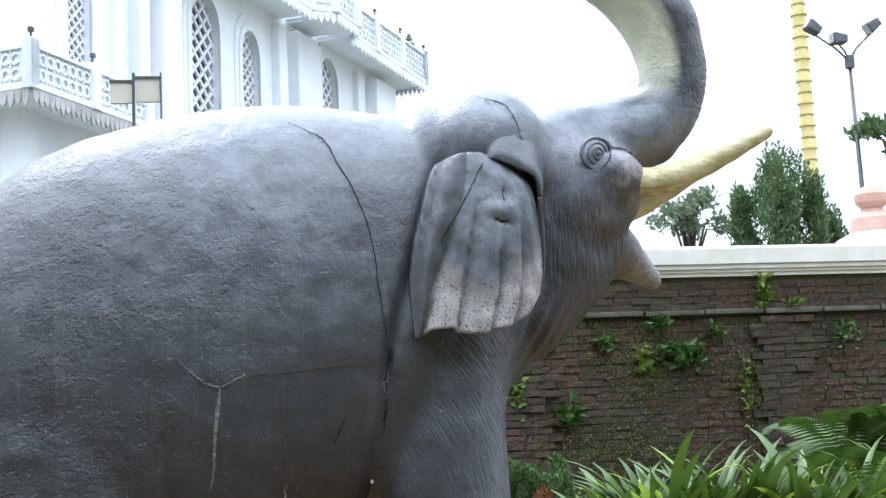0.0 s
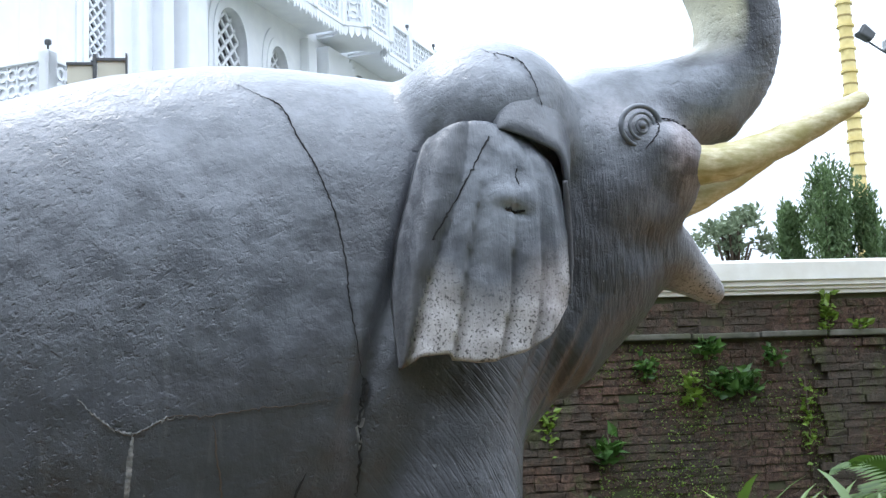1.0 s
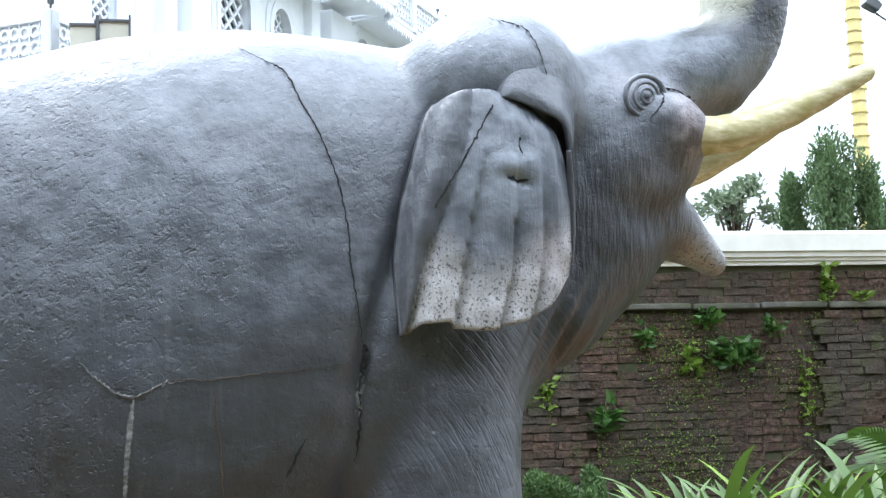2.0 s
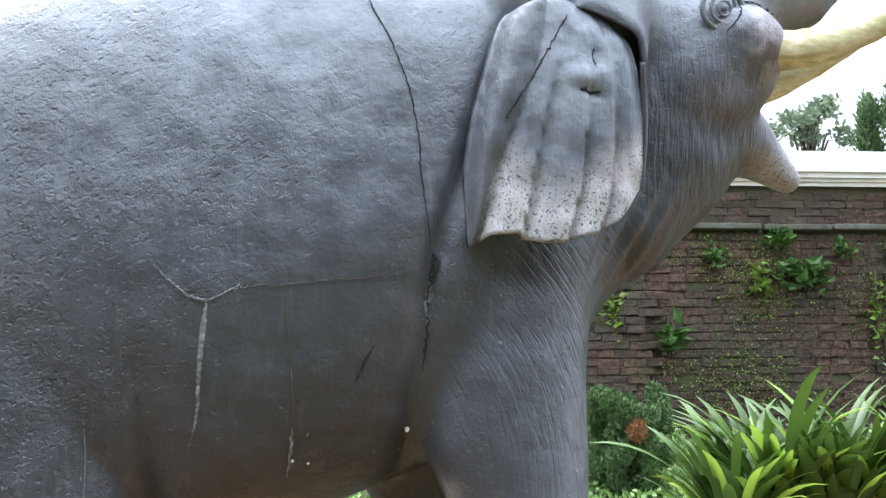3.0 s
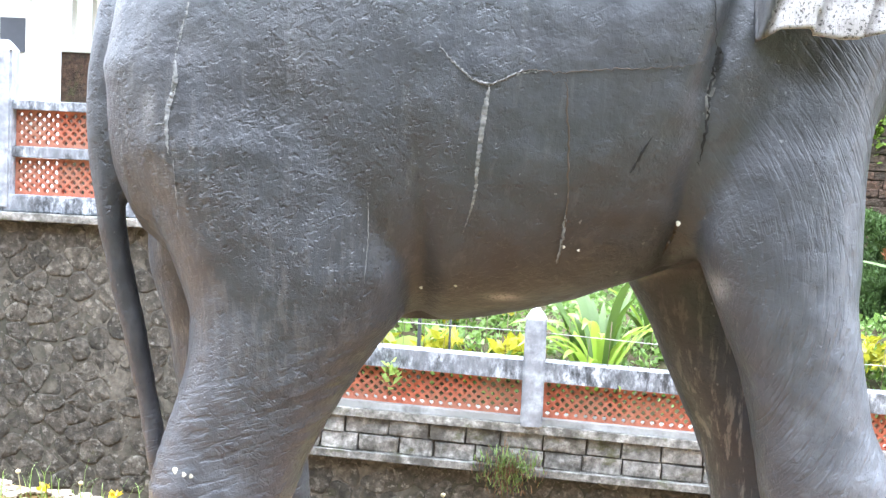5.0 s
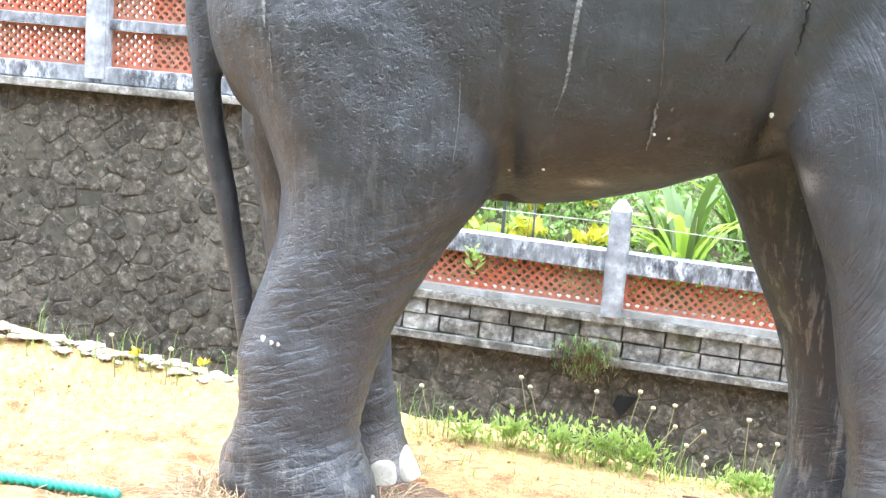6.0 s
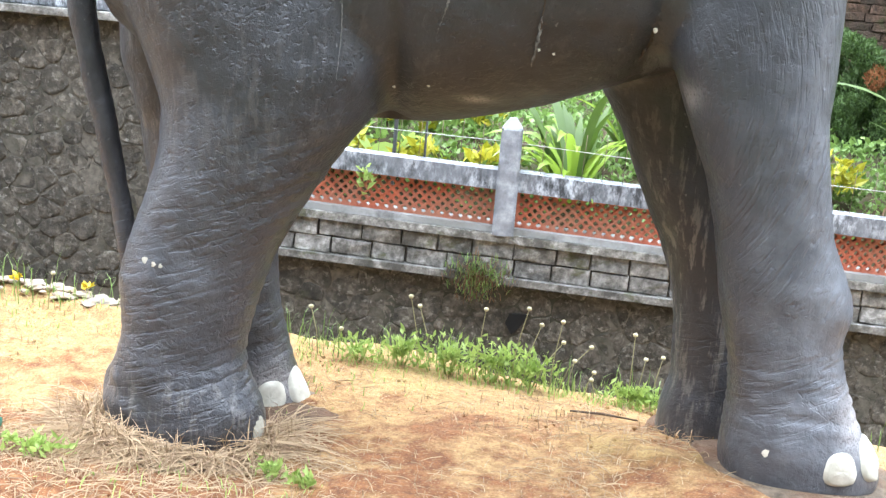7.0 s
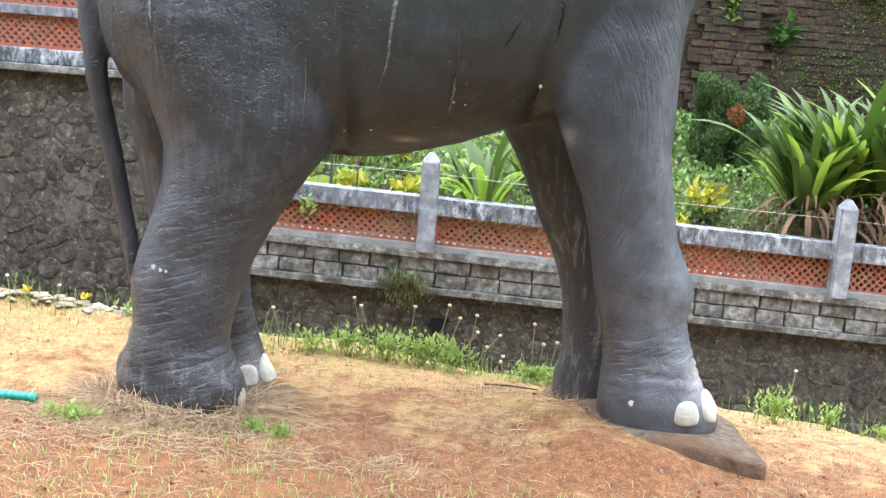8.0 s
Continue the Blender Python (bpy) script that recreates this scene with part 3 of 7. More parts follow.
blob((-1.178, 4.13, -0.046), (0.145, 0.17, 0.2), 0.1)
blob((-0.942, 4.0, -0.084), (0.19, 0.165, 0.2), 0.1)
# near front leg and shoulder
loft_z([(-0.065, 0.774, 1.265, 0.2, 4.03), (-0.018, 0.76, 1.279, 0.21, 4.03), (0.039, 0.76, 1.255, 0.21, 4.03), (0.143, 0.76, 1.194, 0.2, 4.03), (0.209, 0.76, 1.161, 0.19, 4.03),
        (0.322, 0.746, 1.119, 0.18, 4.03), (0.416, 0.718, 1.095, 0.18, 4.03), (0.511, 0.694, 1.1, 0.185, 4.03), (0.586, 0.68, 1.095, 0.19, 4.03), (0.756, 0.642, 1.018, 0.19, 4.03),
        (0.936, 0.586, 0.978, 0.2, 4.03), (1.105, 0.511, 0.945, 0.215, 4.035), (1.285, 0.439, 0.95, 0.23, 4.05), (1.5, 0.43, 0.955, 0.25, 4.07), (1.7, 0.44, 0.975, 0.26, 4.09),
        (1.9, 0.48, 1.0, 0.26, 4.11), (2.2, 0.52, 0.98, 0.22, 4.15), (2.45, 0.6, 0.92, 0.14, 4.2)], 0.03)
# far front leg
loft_z([(-0.188, 0.614, 1.057, 0.19, 4.54), (-0.112, 0.609, 1.057, 0.2, 4.54), (-0.018, 0.614, 1.029, 0.19, 4.54), (0.105, 0.647, 1.01, 0.18, 4.54), (0.284, 0.628, 0.991, 0.18, 4.54),
        (0.454, 0.591, 0.982, 0.18, 4.54), (0.615, 0.529, 0.935, 0.19, 4.54), (0.775, 0.454, 0.888, 0.2, 4.54), (0.973, 0.364, 0.85, 0.21, 4.54), (1.096, 0.284, 0.825, 0.22, 4.54),
        (1.256, 0.203, 0.839, 0.24, 4.53), (1.5, 0.3, 0.9, 0.25, 4.5), (1.9, 0.45, 0.95, 0.26, 4.48)], 0.04)
# far hind leg
loft_z([(-0.235, -1.112, -0.659, 0.19, 4.55), (-0.15, -1.13, -0.668, 0.2, 4.55), (-0.065, -1.13, -0.725, 0.2, 4.55), (0.039, -1.159, -0.772, 0.19, 4.55), (0.218, -1.206, -0.819, 0.18, 4.55),
        (0.388, -1.244, -0.838, 0.19, 4.55), (0.681, -1.319, -0.782, 0.21, 4.55), (0.841, -1.347, -0.734, 0.22, 4.55), (1.077, -1.426, -0.642, 0.24, 4.53), (1.238, -1.432, -0.576, 0.27, 4.52),
        (1.5, -1.5, -0.55, 0.3, 4.5), (1.9, -1.44, -0.6, 0.3, 4.48)], 0.04)
# head: dome, brow, cheek, jaw
blob((0.9, 4.13, 2.7), (0.31, 0.36, 0.275), 0.05)
blob((0.9, 4.47, 2.7), (0.31, 0.36, 0.275), 0.05)
blob((1.3, MID, 2.6), (0.36, 0.31, 0.31), 0.08)
blob((1.2, MID, 2.3), (0.32, 0.3, 0.36), 0.08)
worm([(1.1, MID, 2.05), (1.3, MID, 2.22), (1.5, MID, 2.3), (1.62, MID, 2.235), (1.72, MID, 2.155)], [0.24, 0.2, 0.14, 0.085, 0.05], 0.05, flat=1.25)
worm([(0.95, MID, 1.95), (1.15, MID, 2.1), (1.3, MID, 2.2)], [0.22, 0.19, 0.17], 0.06, flat=1.3)
worm([(1.4, 4.1, 2.62), (1.48, 4.06, 2.595), (1.535, 4.04, 2.565)], [0.125, 0.118, 0.1], 0.04)
worm([(1.42, 4.54, 2.62), (1.52, 4.55, 2.585), (1.575, 4.55, 2.56)], [0.13, 0.115, 0.095], 0.035)
worm([(1.36, 4.1, 2.46), (1.45, 4.1, 2.43), (1.53, 4.1, 2.45)], [0.13, 0.1, 0.075], 0.09)
# raised trunk
worm([(1.36, MID, 2.75), (1.55, MID, 2.79), (1.72, MID, 2.84), (1.845, MID, 2.95), (1.885, MID, 3.1), (1.875, MID, 3.22), (1.83, MID, 3.36), (1.7, MID, 3.51), (1.52, MID, 3.62), (1.4, MID, 3.7), (1.3, MID, 3.74)],
     [0.2, 0.18, 0.165, 0.15, 0.15, 0.155, 0.165, 0.155, 0.135, 0.115, 0.1], 0.045, 44, 1.15)
worm([(1.62, MID, 2.79), (1.8, MID, 2.745)], [0.08, 0.05], 0.03, 10, 2.2)
# tail
worm([(-1.36, MID, 2.25), (-1.45, 4.27, 2.0), (-1.5, 4.25, 1.78), (-1.51, 4.25, 1.57), (-1.49, 4.25, 1.304), (-1.45, 4.25, 1.077), (-1.39, 4.25, 0.85), (-1.347, 4.25, 0.66), (-1.314, 4.25, 0.5), (-1.29, 4.25, 0.36)],
     [0.08, 0.082, 0.075, 0.066, 0.056, 0.047, 0.042, 0.04, 0.039, 0.034], 0.015, 30)


def skin():
    """Surface nets over the field."""
    neg = FIELD < 0
    cell_n = N - 1
    flat = lambda i, j, k: (i * cell_n[1] + j) * cell_n[2] + k
    ids, pos, quads = [], [], []
    for ax in range(3):
        a = [slice(None)] * 3
        b = [slice(None)] * 3
        a[ax], b[ax] = slice(0, -1), slice(1, None)
        cross = neg[tuple(a)] != neg[tuple(b)]
        idx = np.argwhere(cross)
        lo = FIELD[tuple(a)][cross]
        hi = FIELD[tuple(b)][cross]
        inside = neg[tuple(a)][cross]
        p = idx.astype(np.float32)
        p[:, ax] += lo / (lo - hi)
        u, v = (ax + 1) % 3, (ax + 2) % 3
        ok = (idx[:, u] > 0) & (idx[:, v] > 0) & (idx[:, u] < cell_n[u]) & (idx[:, v] < cell_n[v])
        idx, p, inside = idx[ok], p[ok], inside[ok]
        corner = []
        for du, dv in ((-1, -1), (0, -1), (0, 0), (-1, 0)):
            c = idx.copy()
            c[:, u] += du
            c[:, v] += dv
            f = flat(c[:, 0], c[:, 1], c[:, 2])
            ids.append(f)
            pos.append(p)
            corner.append(f)
        q = np.stack(corner, 1)
        q[~inside] = q[~inside][:, ::-1]
        quads.append(q)
    ids, pos, quads = np.concatenate(ids), np.concatenate(pos), np.concatenate(quads)
    cells, inv = np.unique(ids, return_inverse=True)
    cnt = np.bincount(inv)
    V = np.stack([np.bincount(inv, pos[:, i]) / cnt for i in range(3)], 1)
    return V * H + LO, np.searchsorted(cells, quads)


V, Q = skin()


def relax(V, Q, rounds):
    E = np.concatenate([Q[:, [0, 1]], Q[:, [1, 2]], Q[:, [2, 3]], Q[:, [3, 0]]])
    deg = np.bincount(E[:, 0], minlength=len(V)) + np.bincount(E[:, 1], minlength=len(V))
    for _ in range(rounds):
        S = np.stack([np.bincount(E[:, 0], V[E[:, 1], i], len(V)) + np.bincount(E[:, 1], V[E[:, 0], i], len(V)) for i in range(3)], 1)
        V = V * 0.5 + 0.5 * S / deg[:, None]
    return V


V = relax(V, Q, 3)


def normals(V, Q):
    fn = np.cross(V[Q[:, 2]] - V[Q[:, 0]], V[Q[:, 3]] - V[Q[:, 1]])
    n = np.stack([sum(np.bincount(Q[:, k], fn[:, i], len(V)) for k in range(4)) for i in range(3)], 1)
    return n / (np.linalg.norm(n, axis=1, keepdims=True) + 1e-12)


NORM = normals(V, Q)
if (NORM * (V - V.mean(0))).sum() < 0:
    Q = Q[:, ::-1]
    NORM = -NORM


def waves(P, freq, seed, octaves=3):
    """Smooth pseudo-random relief made of summed sines with warped phases."""
    rng = np.random.default_rng(seed)
    out = np.zeros(len(P))
    for o in range(octaves):
        for _ in range(7):
            d = rng.normal(size=3)
            d /= np.linalg.norm(d)
            ph = rng.uniform(0, 6.28)
            w = P @ (d * freq * 2**o) + ph + 1.3 * np.sin(P @ (rng.normal(size=3) * freq * 0.6))
            out += np.sin(w) / 2**o / 7
    return out


def bump_at(P, c, r):
    return np.exp(-(((P - np.array(c)) / np.array(r)) ** 2).sum(1))


X, Y, Z = V.T
near = (NORM[:, 1] < -0.2).astype(float)
disp = 0.010 * waves(V, 7.0, 1) + 0.003 * waves(V, 22.0, 2, 2)
# wrinkles that ring the ankles, stand on the shoulder and ridge the trunk
ank_f = bump_at(V, (0.963, 4.0, 0.265), (0.5, 0.5, 0.14)) + bump_at(V, (0.831, 4.5, 0.171), (0.25, 0.3, 0.2)) * 0.6
disp += 0.0035 * ank_f * np.sin(Z * 150 + 6 * waves(V, 5, 3, 1))
ank_h = bump_at(V, (-1.017, 4.0, 0.265), (0.45, 0.5, 0.33)) + bump_at(V, (-0.876, 4.5, 0.076), (0.3, 0.3, 0.2))
disp += 0.002 * ank_h * np.sin(Z * 125 - X * 35 + 7 * waves(V, 5, 4, 1))
thigh = bump_at(V, (-0.687, 3.85, 0.756), (0.25, 0.4, 0.2))
disp += 0.0025 * thigh * np.sin(Z * 110 - X * 60 + 5 * waves(V, 5, 5, 1))
sh = bump_at(V, (0.85, 3.8, 1.35), (0.3, 0.4, 0.45)) * near
disp += 0.0012 * sh * np.sin(X * 120 - 22 * (Z - 1.3) ** 2 + 5 * waves(V, 4, 6, 1))
cheek = bump_at(V, (1.3, 4.0, 2.3), (0.3, 0.4, 0.25)) * near
disp += 0.002 * cheek * np.sin(X * 130 + Z * 40 + 6 * waves(V, 4, 7, 1))
dew = bump_at(V, (1.1, 4.1, 1.9), (0.14, 0.4, 0.2))
disp += 0.012 * dew * np.sin(X * 95 - Z * 50)
trunk_r = bump_at(V, (2.02, MID, 3.15), (0.1, 0.3, 0.3)) + bump_at(V, (1.95, MID, 2.85), (0.12, 0.3, 0.12)) * 0.5
disp += 0.002 * trunk_r * np.sin(Z * 170)
# furrow where the neck meets the shoulder behind the ear, and the seam under it
fur = np.exp(-((X - (0.5 + 0.33 * np.clip(Z - 2.0, -0.4, 0.8))) / 0.035) ** 2) * np.exp(-((Z - 2.15) / 0.45) ** 4) * near
disp -= 0.035 * fur
# creases where the thigh and the shoulder meet the barrel
th_line = -0.4 - 0.12 * np.clip(Z - 1.35, 0, 1) - 0.25 * np.clip(1.05 - Z, 0, 0.3)
disp -= 0.028 * np.exp(-(((X - th_line) / 0.045) ** 2)) * np.exp(-(((Z - 1.25) / 0.42) ** 4)) * near
disp -= 0.022 * np.exp(-(((X - (0.385 + 0.13 * np.clip(Z - 1.34, -0.2, 0.45))) / 0.035) ** 2)) * np.exp(-(((Z - 1.5) / 0.36) ** 4)) * near
disp += 0.02 * bump_at(V, (1.095, 3.84, 0.52), (0.09, 0.2, 0.07))
# ankle folds, heel lumps and toe swell of the near hind foot; folds of the front foot
toe_side = np.clip((X + 1.16) / 0.15, 0, 1) * np.exp(-(((Y - 3.95) / 0.3) ** 4))
for dz, amp in ((0.0, 0.009), (-0.045, 0.006), (0.04, 0.005)):
    disp -= amp * toe_side * np.exp(-(((Z - 0.147 - dz - 0.1 * (X + 0.97) - 0.008 * waves(V, 9, 8, 1)) / 0.014) ** 2)) * (X < -0.6)
disp += bump_at(V, (-1.244, 4.05, 0.029), (0.16, 0.25, 0.12)) * (0.012 + 0.028 * waves(V, 26, 9, 2)) + 0.012 * bump_at(V, (-0.829, 3.93, 0.001), (0.1, 0.15, 0.06))
for dz, amp in ((0.0, 0.01), (0.035, 0.007), (0.075, 0.008), (-0.05, 0.005)):
    disp -= amp * np.exp(-(((Z - 0.1945 - dz + 0.5 * (X - 0.963) ** 2 - 0.006 * waves(V, 9, 10, 1)) / 0.013) ** 2)) * np.exp(-(((X - 0.98) / 0.2) ** 4)) * (Y < 4.2)
disp += 0.007 * waves(V, 24, 15, 2) * np.clip((0.13 - Z) / 0.1, 0, 1) * (X < -0.5)
rough_leg = bump_at(V, (0.774, 4.45, 0.548), (0.4, 0.35, 0.75)) * (Y > 4.25)
disp += 0.013 * rough_leg * waves(V * np.array((1, 1, 0.3)), 30, 12, 2)
V = V + NORM * disp[:, None]

# painted skylight: paler back, dome and upper flank; head and legs also worn
wear_skylight = np.clip(0.5 * bump_at(V, (1.3, 3.95, 2.72), (0.45, 0.4, 0.3)) + 0.35 * bump_at(V, (0.9, 3.8, 2.75), (0.3, 0.4, 0.25)) + 0.8 * bump_at(V, (-0.2, 4.2, 2.95), (1.3, 0.7, 0.3)) + 0.6 * bump_at(V, (0.9, 4.1, 2.98), (0.4, 0.6, 0.22)) + 1.2 * bump_at(V, (1.35, 4.0, 2.88), (0.4, 0.5, 0.14)) + 0.9 * bump_at(V, (1.6, 4.0, 2.8), (0.2, 0.3, 0.15)) + 0.5 * bump_at(V, (1.2, 4.0, 2.72), (0.3, 0.4, 0.12)) + 0.6 * bump_at(V, (1.0, 3.8, 1.3), (0.2, 0.2, 0.5)) + 0.7 * bump_at(V, (1.057, 3.8, 0.265), (0.25, 0.3, 0.6)) + 0.12 * bump_at(V, (0.869, 3.8, 0.737), (0.3, 0.3, 0.5))
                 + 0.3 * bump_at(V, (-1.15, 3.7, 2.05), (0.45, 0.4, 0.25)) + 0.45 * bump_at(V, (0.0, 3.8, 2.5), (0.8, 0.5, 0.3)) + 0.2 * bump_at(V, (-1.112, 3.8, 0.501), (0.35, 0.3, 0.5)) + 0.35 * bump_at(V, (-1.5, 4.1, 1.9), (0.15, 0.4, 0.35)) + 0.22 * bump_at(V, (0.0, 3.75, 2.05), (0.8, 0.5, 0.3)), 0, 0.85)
rosy = np.clip(bump_at(V, (1.545, 4.0, 2.58), (0.065, 0.3, 0.12)) * 1.1 + 0.12 * bump_at(V, (1.4, 4.0, 2.4), (0.15, 0.3, 0.1)) + 0.3 * bump_at(V, (1.35, 3.9, 2.72), (0.12, 0.3, 0.08)), 0, 1)
bare = np.clip(0.3 * bump_at(V, (-1.235, 3.95, 1.61), (0.022, 0.3, 0.07)) + 0.85 * bump_at(V, (1.68, 4.2, 2.16), (0.11, 0.3, 0.11)) + 0.8 * bump_at(V, (0.5, 3.9, 1.15), (0.035, 0.3, 0.04)) * near + 0.9 * bump_at(V, (-0.14, 4.0, 1.077), (0.05, 0.3, 0.012)) * near
               + 1.2 * bump_at(V, (-0.734, 4.35, -0.065), (0.12, 0.12, 0.08)) + 0.8 * bump_at(V, (1.152, 3.95, 0.19), (0.06, 0.2, 0.1)), 0, 1)
# pale inner face of the trunk's curl
cream = np.clip((-NORM[:, 0] - 0.1) / 0.35, 0, 1) * ((Z > 2.9) & (X > 1.45)) * np.clip((Z - 2.93) / 0.2, 0, 1) * 0.95
wrinkle = np.clip(0.05 + cheek + 0.1 * bump_at(V, (0.774, 4.0, 0.832), (0.4, 0.4, 0.5)), 0, 1)

combed = np.clip(1.3 * bump_at(V, (0.85, 3.8, 1.3), (0.28, 0.4, 0.36)) + 0.9 * bump_at(V, (0.869, 3.8, 0.832), (0.25, 0.4, 0.25)) + 0.7 * bump_at(V, (0.95, 3.8, 1.85), (0.2, 0.4, 0.2)), 0, 1) * near
arc = np.hypot(X + 0.05, Z - 1.15)
ang = np.arctan2(Z - 1.15, X + 0.05)
rash = np.clip(0.28 + 0.95 * bump_at(V, (-0.95, 3.8, 1.75), (0.75, 1.0, 0.75)) + 0.5 * bump_at(V, (-1.017, 3.9, 0.029), (0.4, 0.5, 0.2)), 0, 1)
wear_skylight = wear_skylight * (1 - 0.6 * ((X > 1.6) & (Z > 2.92)) * (NORM[:, 0] > -0.3))
runs = np.clip(0.5 * bump_at(V, (-1.017, 3.9, 0.02), (0.4, 0.4, 0.14)) + 0.9 * rough_leg + 0.18 * bump_at(V, (-1.25, 3.9, 1.5), (0.25, 0.4, 0.6)) + 0.2 * bump_at(V, (-0.782, 3.8, 1.02), (0.3, 0.3, 0.35)) + 0.5 * bump_at(V, (-1.3, 4.5, 1.02), (0.3, 0.3, 0.6)) * (Y > 4.3), 0, 1)
rings = np.clip(1.2 * ank_h + 0.9 * ank_f + 0.6 * thigh + 0.6 * bump_at(V, (-1.064, 3.85, 0.548), (0.35, 0.4, 0.3)) + 0.8 * trunk_r, 0, 1)
verts = [V]
faces = [tuple(q) for q in Q.tolist()]
fmat = [0] * len(faces)
extra = {"wear_skylight": [wear_skylight], "rosy": [rosy], "bare": [bare], "cream": [cream], "wrinkle": [wrinkle], "rings": [rings], "combed": [combed], "arc": [arc], "ang": [ang], "runs": [runs], "rash": [rash]}
count = len(V)


def add_piece(vs, fs, slot, **attrs):
    global count
    vs = np.array([tuple(v) for v in vs], float)
    faces.extend(tuple(i + count for i in f) for f in fs)
    fmat.extend([slot] * len(fs))
    verts.append(vs)
    for key in extra:
        extra[key].append(np.full(len(vs), attrs.get(key, 0.0)) if not isinstance(attrs.get(key), np.ndarray) else attrs[key])
    count += len(vs)


def side_y(x, z, start=3.5):
    """Where the near flank lies behind a point of the side view."""
    i = min(max(int(round((x - LO[0]) / H)), 0), N[0] - 1)
    k = min(max(int(round((z - LO[2]) / H)), 0), N[2] - 1)
    col = FIELD[i, :, k]
    hit = np.nonzero(col < 0)[0]
    if not len(hit):
        return MID
    j = hit[0]
    return float(GY[j] - H * (-col[j]) / (col[j - 1] - col[j])) if j else float(GY[0])


TREE_V = V


def on_skin(x, z):
    """The skin's nearest vertex to a point of the near flank, for thin things that lie on it."""
    y = side_y(x, z)
    d = ((TREE_V - np.array((x, y, z))) ** 2).sum(1)
    near4 = np.argpartition(d, 4)[:4]
    return y + float((TREE_V[near4, 1] - np.array([side_y(*TREE_V[i][[0, 2]]) for i in near4])).mean())


def seam(pts, width, slot, jag=0.006, n=60, lift=0.0035, seed=0, taper=True, fade=0.0):
    """A thin ragged strip that lies on the flank along a line of the side view."""
    rng = np.random.default_rng(seed)
    P = curve_pts([(a, 0, b) for a, b in pts], n)
    P[1:-1, 0] += rng.normal(0, jag, n - 2) * 0.5
    P[1:-1, 2] += rng.normal(0, jag, n - 2) * 0.5
    vs, fs = [], []
    for i, p in enumerate(P):
        d = P[min(i + 1, n - 1)] - P[max(i - 1, 0)]
        d /= np.linalg.norm(d) + 1e-9
        nx, nz = -d[2], d[0]
        w = width * (0.55 + 0.6 * rng.random() if slot == 1 else 0.85 + 0.2 * rng.random()) * (min(1, 4 * i / n + 0.15, 4 * (n - 1 - i) / n + 0.1) if taper else 1) * (1 - fade * i / n) / 2
        for s in (-1, 0, 1):
            x, z = p[0] + nx * w * s, p[2] + nz * w * s
            vs.append((x, on_skin(x, z) - lift - (0.002 if s == 0 else 0), z))
    for i in range(n - 1):
        for s in (0, 1):
            a = 3 * i + s
            fs.append((a, a + 1, a + 4, a + 3))
    add_piece(vs, fs, slot)


seam([(0.09, 2.81), (0.166, 2.758), (0.227, 2.719), (0.279, 2.6), (0.329, 2.497), (0.378, 2.353), (0.403, 2.218), (0.41, 2.1), (0.429, 1.968), (0.446, 1.84)], 0.0058, 1, 0.0028, 130, seed=1)
seam([(0.86, 2.885), (0.913, 2.863), (0.967, 2.843), (1.002, 2.775), (1.027, 2.684), (1.045, 2.61), (1.064, 2.54)], 0.004, 1, 0.0022, 90, seed=2)
seam([(0.45, 1.86), (0.434, 1.754), (0.431, 1.638), (0.422, 1.522)], 0.009, 1, 0.005, 40, seed=3)
seam([(0.447, 1.87), (0.452, 1.84), (0.442, 1.8)], 0.02, 1, 0.006, 14, seed=31)
seam([(0.44, 1.8), (0.436, 1.74), (0.43, 1.66)], 0.014, 2, 0.008, 16, lift=0.0025, seed=32)
seam([(-0.33, 1.8), (-0.25, 1.738), (-0.2, 1.73), (-0.1, 1.775), (0.0, 1.772), (0.15, 1.79), (0.296, 1.8), (0.43, 1.83)], 0.0032, 3, 0.005, 110, lift=0.0015, seed=4)
seam([(-0.37, 1.85), (-0.31, 1.785), (-0.25, 1.742), (-0.2, 1.735), (-0.12, 1.765), (-0.05, 1.775)], 0.006, 2, 0.006, 110, lift=0.0012, seed=41)
seam([(-0.207, 1.73), (-0.219, 1.633), (-0.23, 1.521), (-0.24, 1.392), (-0.271, 1.28)], 0.022, 2, 0.0022, 90, lift=0.0016, seed=5, fade=0.8)
seam([(0.014, 1.757), (0.021, 1.668), (0.036, 1.489), (0.037, 1.36), (0.025, 1.198)], 0.006, 3, 0.004, 50, seed=6)
seam([(0.037, 1.36), (0.03, 1.28), (0.018, 1.2)], 0.009, 2, 0.004, 22, seed=61)
seam([(0.273, 1.604), (0.233, 1.523), (0.217, 1.49)], 0.008, 1, 0.003, 20, seed=7)
seam([(1.45, 2.714), (1.488, 2.7), (1.535, 2.694), (1.59, 2.65)], 0.006, 1, 0.003, 40, seed=8)
seam([(1.45, 2.714), (1.449, 2.65), (1.4, 2.585)], 0.006, 1, 0.003, 40, seed=9)
seam([(0.378, 1.345), (0.372, 1.3), (0.35, 1.24)], 0.01, 3, 0.006, 18, seed=10)
# flaking scar and pale runs on the rump and thigh
seam([(-1.154, 1.79), (-1.149, 1.7), (-1.16, 1.65), (-1.17, 1.6), (-1.168, 1.53), (-1.16, 1.47)], 0.021, 2, 0.003, 90, lift=0.0015, seed=51, fade=0.5)
seam([(-1.092, 2.059), (-1.11, 1.963), (-1.13, 1.881), (-1.143, 1.833), (-1.152, 1.77)], 0.009, 2, 0.003, 90, lift=0.0015, seed=52)
seam([(-1.215, 1.565), (-1.19, 1.572), (-1.172, 1.565)], 0.006, 2, 0.003, 14, seed=53)
seam([(-1.15, 1.5), (-1.14, 1.38), (-1.135, 1.25)], 0.004, 2, 0.002, 50, lift=0.0006, seed=57, fade=0.8)
